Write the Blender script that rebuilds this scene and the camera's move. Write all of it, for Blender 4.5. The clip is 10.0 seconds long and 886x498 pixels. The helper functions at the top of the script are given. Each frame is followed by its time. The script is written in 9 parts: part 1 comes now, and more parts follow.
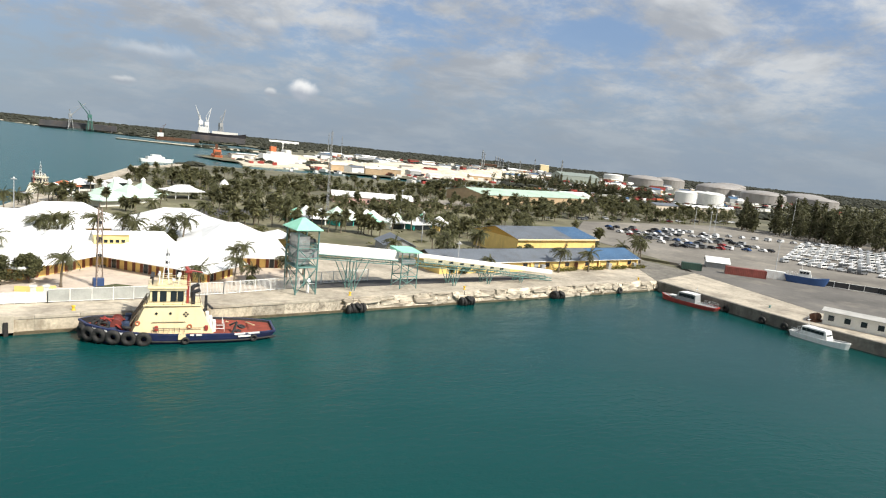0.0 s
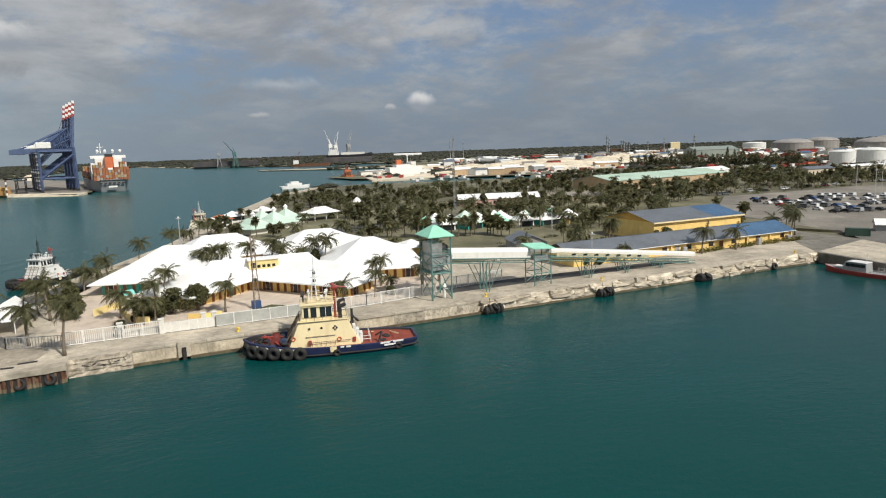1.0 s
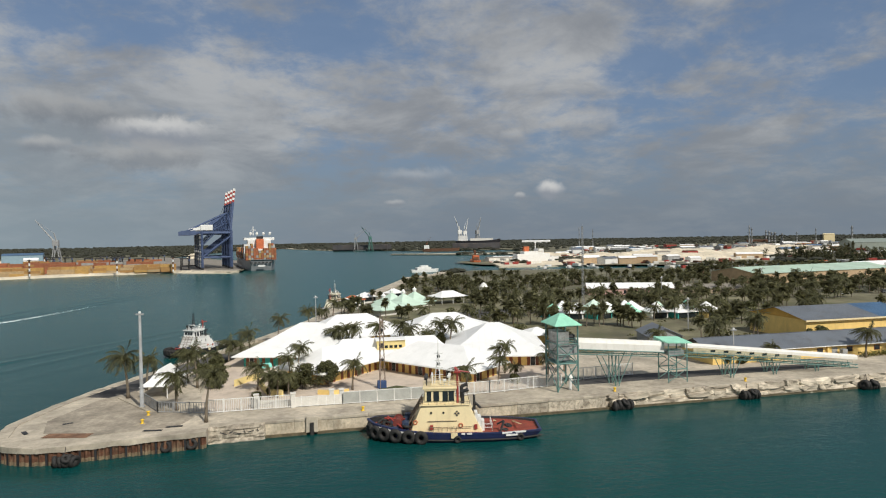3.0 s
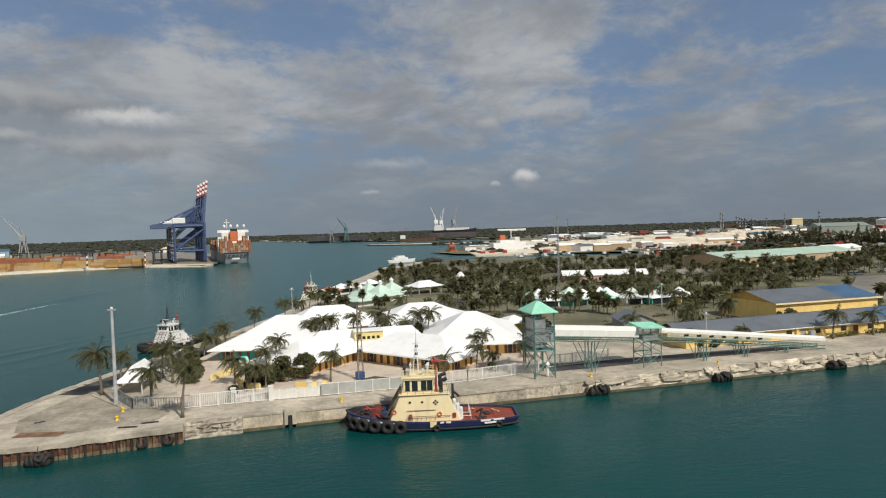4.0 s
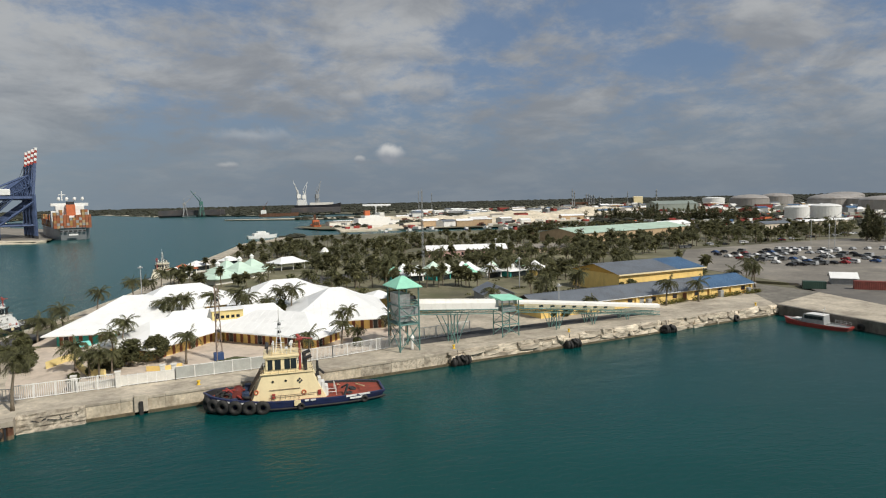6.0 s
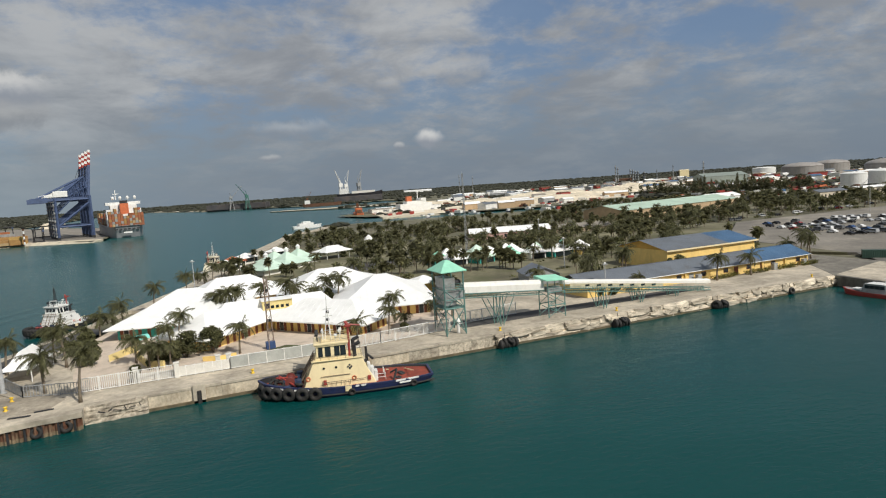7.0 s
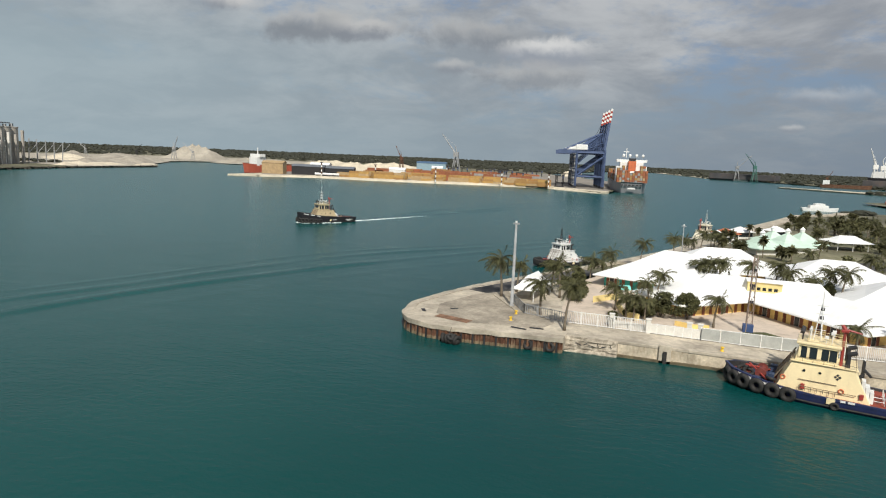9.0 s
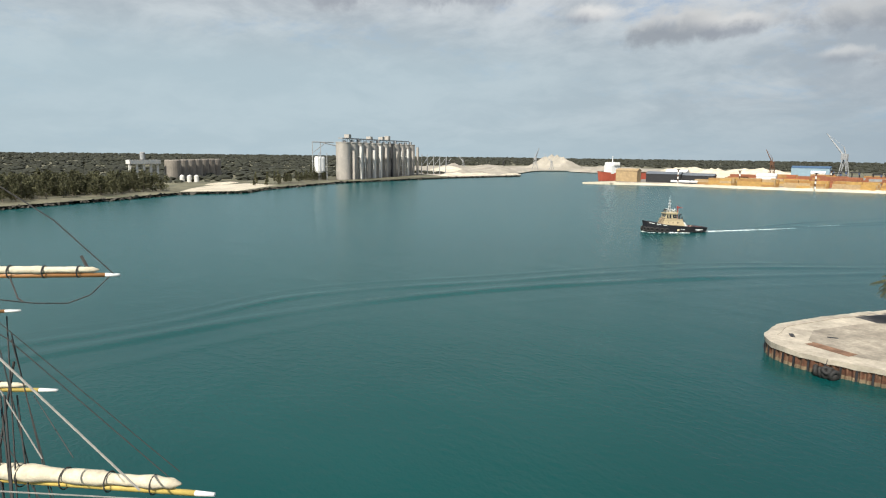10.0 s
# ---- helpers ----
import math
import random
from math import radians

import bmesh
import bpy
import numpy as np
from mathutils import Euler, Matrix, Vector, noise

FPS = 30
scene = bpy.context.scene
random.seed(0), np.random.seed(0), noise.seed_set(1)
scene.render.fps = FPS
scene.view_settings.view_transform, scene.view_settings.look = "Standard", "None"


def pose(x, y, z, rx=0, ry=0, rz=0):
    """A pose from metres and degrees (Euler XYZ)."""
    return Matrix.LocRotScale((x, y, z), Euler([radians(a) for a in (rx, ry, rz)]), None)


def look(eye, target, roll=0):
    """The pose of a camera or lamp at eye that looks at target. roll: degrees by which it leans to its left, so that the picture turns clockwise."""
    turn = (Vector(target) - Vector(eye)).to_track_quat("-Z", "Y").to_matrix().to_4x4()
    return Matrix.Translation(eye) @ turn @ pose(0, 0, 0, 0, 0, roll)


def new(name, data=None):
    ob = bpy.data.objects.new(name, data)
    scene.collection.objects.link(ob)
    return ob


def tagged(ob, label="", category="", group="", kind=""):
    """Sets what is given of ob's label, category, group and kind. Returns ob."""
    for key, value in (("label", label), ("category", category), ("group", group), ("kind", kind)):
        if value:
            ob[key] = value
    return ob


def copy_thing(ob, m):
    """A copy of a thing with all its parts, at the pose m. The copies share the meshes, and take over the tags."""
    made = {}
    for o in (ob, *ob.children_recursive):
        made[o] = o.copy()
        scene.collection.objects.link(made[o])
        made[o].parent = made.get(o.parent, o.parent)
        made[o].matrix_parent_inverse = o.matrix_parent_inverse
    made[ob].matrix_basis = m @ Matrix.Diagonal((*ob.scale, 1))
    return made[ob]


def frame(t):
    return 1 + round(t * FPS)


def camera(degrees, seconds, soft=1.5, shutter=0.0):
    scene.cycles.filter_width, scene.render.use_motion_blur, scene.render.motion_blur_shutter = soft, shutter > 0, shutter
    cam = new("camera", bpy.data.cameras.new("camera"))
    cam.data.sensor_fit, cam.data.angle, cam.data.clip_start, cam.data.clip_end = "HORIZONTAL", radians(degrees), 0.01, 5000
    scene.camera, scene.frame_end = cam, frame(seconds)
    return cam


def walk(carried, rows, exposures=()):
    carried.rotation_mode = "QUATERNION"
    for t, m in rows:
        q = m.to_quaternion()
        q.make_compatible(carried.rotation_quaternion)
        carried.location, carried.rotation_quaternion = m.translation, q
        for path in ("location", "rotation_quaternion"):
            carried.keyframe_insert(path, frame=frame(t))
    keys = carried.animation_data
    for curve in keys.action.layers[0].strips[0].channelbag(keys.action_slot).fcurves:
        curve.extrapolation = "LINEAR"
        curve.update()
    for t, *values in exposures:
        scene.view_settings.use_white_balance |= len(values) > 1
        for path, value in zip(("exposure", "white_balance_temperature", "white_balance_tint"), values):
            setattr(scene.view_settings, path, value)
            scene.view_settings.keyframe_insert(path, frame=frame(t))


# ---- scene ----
EYE = (0.0, 0.0, 33.0)          # on a high deck of a ship lying in the basin
cam = camera(69.5, 10.0, soft=1.15)


def aim(yaw, pitch, roll):
    return pose(*EYE, 0, 0, yaw) @ pose(0, 0, 0, 90 + pitch) @ pose(0, 0, 0, 0, 0, roll)


PATH = [
    (0.0, -35.71, -8.57, 5.71), (0.2, -32.88, -8.91, 0.10), (0.5, -21.97, -9.80, 0.74), (0.8, -19.98, -9.52, -3.68),
    (1.0, -23.87, -9.03, -1.96), (1.2, -23.33, -7.66, -0.28), (1.5, -19.38, -3.59, 2.33), (2.0, -15.13, -0.50, 1.50),
    (2.5, -13.00, -0.71, -0.67), (3.8, -13.58, -1.83, -1.93), (4.0, -14.85, -2.01, -1.80), (4.5, -19.25, -2.86, -1.35),
    (5.0, -22.30, -3.91, -0.96), (5.5, -25.83, -4.86, -0.75), (5.7, -26.80, -4.54, -0.93), (6.8, -24.77, -5.17, -3.55),
    (7.0, -22.94, -5.84, -3.89), (7.5, -14.87, -6.58, -2.38), (8.0, -2.78, -8.06, 0.62), (8.5, 7.32, -8.94, 0.97),
    (9.0, 19.27, -8.38, 2.45), (9.5, 36.93, -9.01, 1.45), (10.0, 50.27, -8.53, 0.70),
]
walk(cam, [(t, aim(y, p, r)) for t, y, p, r in PATH],
     [(0.0, 0.53), (0.5, 0.18), (1.0, 0.0), (2.5, -0.17), (5.5, -0.18), (7.5, -0.12), (9.0, 0.04), (9.5, 0.26), (10.0, 0.49)])

# ---- sky and sun ----
SUN_AZ, SUN_EL = radians(156), radians(44)      # azimuth clockwise from +Y
world = bpy.data.worlds.new("sky")
scene.world = world
world.use_nodes = True


def sky_nodes(nt):
    N, L = nt.nodes, nt.links
    N.clear()

    def node(kind, **kw):
        n = N.new(kind)
        for k, v in kw.items():
            n.inputs[k].default_value = v
        return n

    def math_node(op, a, b=None, clamp=False):
        n = N.new("ShaderNodeMath")
        n.operation, n.use_clamp = op, clamp
        for i, v in enumerate((a, b)):
            if v is None:
                continue
            if isinstance(v, (int, float)):
                n.inputs[i].default_value = v
            else:
                L.new(v, n.inputs[i])
        return n.outputs[0]

    def ramp(fac, a, b, lo, hi):
        n = N.new("ShaderNodeMapRange")
        n.interpolation_type = "SMOOTHSTEP"
        L.new(fac, n.inputs[0])
        for i, v in enumerate((a, b, lo, hi)):
            n.inputs[i + 1].default_value = v
        return n.outputs[0]

    def mix(fac, a, b):
        n = N.new("ShaderNodeMix")
        n.data_type = "RGBA"
        if isinstance(fac, (int, float)):
            n.inputs[0].default_value = fac
        else:
            L.new(fac, n.inputs[0])
        for i, v in ((6, a), (7, b)):
            if isinstance(v, tuple):
                n.inputs[i].default_value = (*v, 1)
            else:
                L.new(v, n.inputs[i])
        return n.outputs[2]

    sky = N.new("ShaderNodeTexSky")
    sky.sky_type, sky.sun_disc = "NISHITA", False
    sky.sun_elevation, sky.sun_rotation = SUN_EL, SUN_AZ
    sky.air_density, sky.dust_density, sky.ozone_density = 1.0, 1.2, 1.5
    dim = N.new("ShaderNodeVectorMath")
    dim.operation = "SCALE"
    L.new(sky.outputs[0], dim.inputs[0])
    dim.inputs["Scale"].default_value = 0.075
    # the cloud deck lies on a flat layer high above, so it streaks towards the horizon
    way = N.new("ShaderNodeTexCoord").outputs["Generated"]
    sep = N.new("ShaderNodeSeparateXYZ")
    L.new(way, sep.inputs[0])
    up = math_node("MAXIMUM", sep.outputs[2], 0.0)
    div = math_node("ADD", up, 0.27)
    flat = N.new("ShaderNodeCombineXYZ")
    L.new(math_node("DIVIDE", sep.outputs[0], div), flat.inputs[0])
    L.new(math_node("DIVIDE", sep.outputs[1], div), flat.inputs[1])

    def noise_at(vec, scale, detail, rough=0.55, dist=0.0, off=0.0):
        m = N.new("ShaderNodeMapping")
        m.inputs["Location"].default_value = (off, off * 0.7, off * 0.3)
        L.new(vec, m.inputs[0])
        n = node("ShaderNodeTexNoise", Scale=scale, Detail=detail, Roughness=rough, Distortion=dist)
        L.new(m.outputs[0], n.inputs["Vector"])
        return n.outputs[0]

    def patch(az, el, wide, tall):
        """Distance from a direction, in half widths and half heights."""
        a, e = radians(az), radians(el)
        mid = Vector((math.sin(a) * math.cos(e), math.cos(a) * math.cos(e), math.sin(e)))
        side = Vector((math.cos(a), -math.sin(a), 0))
        out = []
        for v in (mid, side, side.cross(mid)):
            n = N.new("ShaderNodeVectorMath")
            n.operation = "DOT_PRODUCT"
            L.new(way, n.inputs[0])
            n.inputs[1].default_value = v
            out.append(n.outputs["Value"])
        u = math_node("DIVIDE", out[1], math.sin(radians(wide)))
        w = math_node("DIVIDE", out[2], math.sin(radians(tall)))
        r = math_node("SQRT", math_node("ADD", math_node("MULTIPLY", u, u), math_node("MULTIPLY", w, w)))
        return r, w, ramp(out[0], 0.0, 0.2, 0.0, 1.0)

    deck = noise_at(flat.outputs[0], 2.1, 9, 0.62, 0.2, 3.6)
    thin = noise_at(flat.outputs[0], 9.0, 8, 0.66, 0.25, 9.4)
    both = math_node("ADD", math_node("MULTIPLY", deck, 0.66), math_node("MULTIPLY", thin, 0.34))
    for az, el, wide, tall, amount in OPENINGS:
        r, w, front = patch(az, el, wide, tall)
        both = math_node("SUBTRACT", both, math_node("MULTIPLY", ramp(r, 0.2, 1.2, amount, 0.0), front))
    veil = ramp(sep.outputs[0], -0.75, 0.1, 0.10, 0.0)          # thicker veil of cloud in the west
    cover = ramp(math_node("ADD", both, veil), 0.385, 0.585, 0.10, 0.95)
    shade = ramp(noise_at(flat.outputs[0], 2.6, 6, 0.6, 0.3, 5.7), 0.35, 0.68, 0.0, 1.0)
    cloud = mix(shade, (0.28, 0.298, 0.325), (0.485, 0.498, 0.508))
    # pale blue-grey haze towards the horizon
    haze = ramp(sep.outputs[2], 0.0, 0.20, 1.0, 0.0)
    blue = mix(0.55, dim.outputs[0], (0.16, 0.265, 0.46))
    body = mix(cover, blue, cloud)
    west = ramp(sep.outputs[0], -0.95, 0.35, 1.0, 0.0)
    far = mix(west, (0.205, 0.25, 0.30), (0.325, 0.415, 0.46))
    low = math_node("MAXIMUM", haze, math_node("MULTIPLY", west, ramp(sep.outputs[2], 0.10, 0.27, 1.0, 0.0)))
    body = mix(math_node("MULTIPLY", low, 0.86), body, far)
    # heaps of cumulus: soft patches round a few directions, with ragged rims and darker undersides
    rag = noise_at(way, 16, 6, 0.6, 0.2, 1.3)
    for az, el, wide, tall, amount, lit in CUMULUS:
        r, w, front = patch(az, el, wide, tall)
        shape = ramp(math_node("ADD", r, math_node("MULTIPLY", math_node("SUBTRACT", rag, 0.5), 2.6)), 0.35, 1.15, amount, 0.0)
        shape = math_node("MULTIPLY", shape, front)
        tone = mix(ramp(math_node("ADD", w, math_node("MULTIPLY", math_node("SUBTRACT", rag, 0.5), 2.0)), -0.5, 0.6, 0.0, 1.0),
                   (0.26 * lit, 0.285 * lit, 0.325 * lit), (0.60 * lit, 0.60 * lit, 0.59 * lit))
        body = mix(shape, body, tone)
    bg = node("ShaderNodeBackground", Strength=1.0)
    L.new(body, bg.inputs[0])
    L.new(bg.outputs[0], N.new("ShaderNodeOutputWorld").inputs[0])


# blue openings (or, below zero, thicker parts) of the cloud deck: azimuth, height, half width and half height (degrees), amount
OPENINGS = [
    (45.0, 16.5, 10.0, 3.6, 0.13), (33.0, 10.0, 8.0, 1.8, 0.10), (30.0, 14.0, 6.0, 1.6, 0.08), (48.0, 11.0, 5.0, 2.2, 0.10), (-12.0, 18.0, 9.0, 3.5, 0.10), (3.0, 17.5, 6.0, 2.0, 0.06),
    (12.0, 10.5, 11.0, 4.0, -0.07), (22.0, 17.0, 8.0, 3.0, -0.04), (40.0, 12.8, 9.0, 1.3, -0.05), (-4.0, 9.0, 9.0, 4.0, -0.06),
]
# azimuth and height of the middle, half width and half height (degrees), density, brightness
CUMULUS = [
    (22.4, 4.0, 1.25, 0.85, 0.95, 1.15), (19.7, 3.5, 0.5, 0.35, 0.6, 1.0), (10.6, 5.5, 3.2, 1.0, 0.4, 1.05), (8.5, 3.1, 0.9, 0.35, 0.5, 1.0),
    (-17.3, 10.4, 8.0, 1.8, 0.6, 0.74), (-11.0, 9.0, 4.4, 1.6, 0.9, 1.15), (-12.4, 7.0, 6.0, 1.2, 0.55, 0.74), (19.2, 8.8, 1.5, 1.0, 0.4, 1.0),
    (25.9, 9.5, 4.0, 1.2, 0.4, 0.9), (-31.0, 10.2, 5.0, 1.5, 0.75, 0.75), (-37.3, 11.4, 3.0, 1.0, 0.9, 0.95), (-26.6, 10.1, 3.0, 1.0, 0.7, 0.9),
    (-19.3, 7.6, 2.5, 0.8, 0.6, 0.9), (-59.4, 13.6, 11.0, 1.8, 0.85, 0.9), (-47.3, 13.2, 4.0, 1.3, 0.85, 0.95),
]
sky_nodes(world.node_tree)
sun = new("sun", bpy.data.lights.new("sun", "SUN"))
sun.data.energy, sun.data.angle, sun.data.color = 4.2, radians(0.6), (1.0, 0.95, 0.86)
sun.matrix_world = look((math.sin(SUN_AZ) * 500, math.cos(SUN_AZ) * 500, math.tan(SUN_EL) * 500), (0, 0, 0))

# ---- materials ----
MATS = {}


def mat(name, col, rough=0.7, metal=0.0, var=0.25, scale=0.4, fine=6.0, bump=0.15, dirt=None, dirt_amount=0.5, streak=1.0, spread=0.0, island=0.0, spec=0.5, thin=0.0):
    """A surface with stains at one size and grain at a smaller one; dirt runs down walls when streak is under 1.
    spread: change of tone from object to object; island: from piece to piece."""
    if name in MATS:
        return MATS[name]
    m = MATS[name] = bpy.data.materials.new(name)
    m.use_nodes = True
    N, L = m.node_tree.nodes, m.node_tree.links
    p = N["Principled BSDF"]
    p.inputs["Metallic"].default_value = metal
    p.inputs["Specular IOR Level"].default_value = spec
    at = N.new("ShaderNodeTexCoord").outputs["Object"]
    info = N.new("ShaderNodeObjectInfo")
    shift = N.new("ShaderNodeVectorMath")
    shift.operation = "MULTIPLY_ADD"
    comb = N.new("ShaderNodeCombineXYZ")
    for i in range(3):
        L.new(info.outputs["Random"], comb.inputs[i])
    L.new(comb.outputs[0], shift.inputs[0])
    shift.inputs[1].default_value = (37, 53, 71)
    L.new(at, shift.inputs[2])

    def noise_tex(s, detail, squash=1.0):
        mp = N.new("ShaderNodeMapping")
        mp.inputs["Scale"].default_value = (1, 1, squash)
        L.new(shift.outputs[0], mp.inputs[0])
        n = N.new("ShaderNodeTexNoise")
        n.inputs["Scale"].default_value, n.inputs["Detail"].default_value, n.inputs["Roughness"].default_value = s, detail, 0.6
        L.new(mp.outputs[0], n.inputs["Vector"])
        return n.outputs[0]

    def span(v, a, b, lo, hi):
        n = N.new("ShaderNodeMapRange")
        L.new(v, n.inputs[0])
        for i, q in enumerate((a, b, lo, hi)):
            n.inputs[i + 1].default_value = q
        return n.outputs[0]

    def times(a, b):
        n = N.new("ShaderNodeMath")
        n.operation = "MULTIPLY"
        L.new(a, n.inputs[0])
        L.new(b, n.inputs[1])
        return n.outputs[0]
    big, small = noise_tex(scale, 3), noise_tex(fine, 4)
    tone = times(span(big, 0.3, 0.7, 1 - var, 1 + var * 0.6), span(small, 0.3, 0.7, 1 - var * 0.6, 1 + var * 0.4))
    if spread:
        tone = times(tone, span(info.outputs["Random"], 0, 1, 1 - spread, 1 + spread))
    if island:
        tone = times(tone, span(N.new("ShaderNodeNewGeometry").outputs["Random Per Island"], 0, 1, 1 - island, 1 + island))
    cl = N.new("ShaderNodeVectorMath")
    cl.operation = "SCALE"
    cl.inputs[0].default_value = col
    L.new(tone, cl.inputs["Scale"])
    out = cl.outputs[0]
    if dirt:
        mx = N.new("ShaderNodeMix")
        mx.data_type = "RGBA"
        L.new(span(noise_tex(scale * 2.2, 6, streak), 0.5, 0.72, 0, dirt_amount), mx.inputs[0])
        L.new(out, mx.inputs[6])
        mx.inputs[7].default_value = (*dirt, 1)
        out = mx.outputs[2]
    L.new(out, p.inputs["Base Color"])
    L.new(span(small, 0.2, 0.8, max(rough - 0.12, 0.03), min(rough + 0.12, 1)), p.inputs["Roughness"])
    if bump:
        b = N.new("ShaderNodeBump")
        b.inputs["Strength"].default_value, b.inputs["Distance"].default_value = bump, 0.05
        L.new(small, b.inputs["Height"])
        L.new(b.outputs[0], p.inputs["Normal"])
    if thin:                                            # leaves let part of the light through
        tr, both = N.new("ShaderNodeBsdfTranslucent"), N.new("ShaderNodeMixShader")
        L.new(out, tr.inputs["Color"])
        both.inputs[0].default_value = thin
        L.new(p.outputs[0], both.inputs[1])
        L.new(tr.outputs[0], both.inputs[2])
        L.new(both.outputs[0], N["Material Output"].inputs["Surface"])
    return m


def water_material():
    m = bpy.data.materials.new("sea_water")
    m.use_nodes = True
    N, L = m.node_tree.nodes, m.node_tree.links
    p = N["Principled BSDF"]
    at = N.new("ShaderNodeTexCoord").outputs["Object"]

    def noise_tex(s, detail, sx=1.0, sy=1.0, dist=0.0):
        mp = N.new("ShaderNodeMapping")
        mp.inputs["Scale"].default_value = (sx, sy, 1)
        mp.inputs["Rotation"].default_value = (0, 0, 0.35)
        L.new(at, mp.inputs[0])
        n = N.new("ShaderNodeTexNoise")
        n.inputs["Scale"].default_value, n.inputs["Detail"].default_value, n.inputs["Distortion"].default_value = s, detail, dist
        L.new(mp.outputs[0], n.inputs["Vector"])
        return n.outputs[0]
    mx = N.new("ShaderNodeMix")
    mx.data_type = "RGBA"
    rg = N.new("ShaderNodeMapRange")
    L.new(noise_tex(0.012, 4, 1, 1, 0.4), rg.inputs[0])
    rg.inputs[1].default_value, rg.inputs[2].default_value = 0.35, 0.68
    L.new(rg.outputs[0], mx.inputs[0])
    mx.inputs[6].default_value, mx.inputs[7].default_value = (0.0015, 0.045, 0.043, 1), (0.003, 0.058, 0.055, 1)
    # the base colour runs from dark teal near (60, 40) to paler turquoise 330 m off
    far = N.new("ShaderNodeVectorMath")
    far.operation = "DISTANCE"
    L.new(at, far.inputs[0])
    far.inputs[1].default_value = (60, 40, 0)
    farther = N.new("ShaderNodeMapRange")
    L.new(far.outputs["Value"], farther.inputs[0])
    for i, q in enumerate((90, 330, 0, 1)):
        farther.inputs[i + 1].default_value = q
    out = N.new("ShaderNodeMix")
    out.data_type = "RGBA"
    L.new(farther.outputs[0], out.inputs[0])
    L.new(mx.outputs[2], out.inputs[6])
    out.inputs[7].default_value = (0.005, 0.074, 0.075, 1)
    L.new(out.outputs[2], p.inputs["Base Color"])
    p.inputs["Roughness"].default_value, p.inputs["IOR"].default_value = 0.25, 1.33
    p.inputs["Specular IOR Level"].default_value = 0.26
    b1, b2, b3 = (N.new("ShaderNodeBump") for _ in range(3))
    for b, h, s, d in ((b1, noise_tex(0.09, 3, 0.5, 1.0, 0.3), 0.35, 0.8), (b2, noise_tex(1.1, 4, 0.6, 1.0, 0.2), 0.4, 0.2), (b3, noise_tex(3.0, 2), 0.4, 0.06)):
        b.inputs["Strength"].default_value, b.inputs["Distance"].default_value = s, d
        L.new(h, b.inputs["Height"])
    L.new(b1.outputs[0], b2.inputs["Normal"])
    L.new(b2.outputs[0], b3.inputs["Normal"])
    L.new(b3.outputs[0], p.inputs["Normal"])
    return m


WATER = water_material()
CONCRETE = mat("quay_concrete", (0.50, 0.44, 0.345), 0.9, var=0.35, scale=0.12, fine=1.2, dirt=(0.17, 0.14, 0.11), dirt_amount=0.6)
STONE = mat("pale_limestone", (0.62, 0.54, 0.42), 0.9, var=0.45, scale=0.7, fine=3.0, bump=0.6, dirt=(0.12, 0.09, 0.06), dirt_amount=0.8, spread=0.3)
ROOF_WHITE = mat("white_roof_sheet", (0.88, 0.88, 0.86), 0.6, var=0.04, scale=0.15, fine=2.0, bump=0.04, dirt=(0.55, 0.55, 0.52), dirt_amount=0.25)
SOIL = mat("scrub_ground", (0.17, 0.158, 0.10), 0.95, var=0.55, scale=0.02, fine=0.2, bump=0.3, dirt=(0.045, 0.058, 0.024), dirt_amount=0.9)
SAND = mat("pale_sand", (0.62, 0.55, 0.42), 0.95, var=0.2, scale=0.05, fine=0.6, bump=0.3, dirt=(0.33, 0.29, 0.22), dirt_amount=0.6)
YELLOW = mat("yellow_wall", (0.84, 0.60, 0.21), 0.8, var=0.10, scale=0.3, fine=3, bump=0.05, dirt=(0.45, 0.33, 0.14), dirt_amount=0.35, streak=0.25)
CREAM = mat("cream_paint", (0.86, 0.72, 0.43), 0.45, var=0.06, scale=0.4, fine=4, bump=0.03, dirt=(0.42, 0.30, 0.16), dirt_amount=0.25, streak=0.25)
NAVY = mat("navy_hull_paint", (0.022, 0.032, 0.098), 0.4, var=0.3, scale=0.6, fine=4, bump=0.06, dirt=(0.05, 0.04, 0.04), dirt_amount=0.5, streak=0.3)
RED_DECK = mat("red_oxide_deck", (0.30, 0.060, 0.035), 0.75, var=0.3, scale=0.5, fine=4, bump=0.1, dirt=(0.11, 0.05, 0.035), dirt_amount=0.6)
RUBBER = mat("black_rubber", (0.022, 0.021, 0.020), 0.75, var=0.4, scale=1.5, fine=8, bump=0.2, dirt=(0.09, 0.08, 0.065), dirt_amount=0.45)
WHITE = mat("white_paint", (0.80, 0.80, 0.77), 0.5, var=0.08, scale=0.6, fine=5, bump=0.03, dirt=(0.40, 0.32, 0.22), dirt_amount=0.3, streak=0.3)
STEEL_GREEN = mat("sea_green_steel", (0.13, 0.27, 0.245), 0.6, 0.0, var=0.3, scale=0.8, fine=5, bump=0.08, dirt=(0.16, 0.07, 0.035), dirt_amount=0.5)
MINT = mat("mint_roof", (0.33, 0.72, 0.53), 0.6, var=0.12, scale=0.4, fine=3, bump=0.05)
GREY_ROOF = mat("grey_roof_sheet", (0.17, 0.19, 0.215), 0.5, 0.2, var=0.15, scale=0.15, fine=2, bump=0.06, dirt=(0.11, 0.09, 0.07), dirt_amount=0.4)
BLUE_ROOF = mat("blue_roof_sheet", (0.07, 0.145, 0.255), 0.5, 0.1, var=0.2, scale=0.2, fine=2, bump=0.05)
RUST = mat("rusted_steel", (0.125, 0.053, 0.028), 0.9, var=0.5, scale=0.9, fine=5, bump=0.3, dirt=(0.35, 0.27, 0.17), dirt_amount=0.5, streak=0.2)
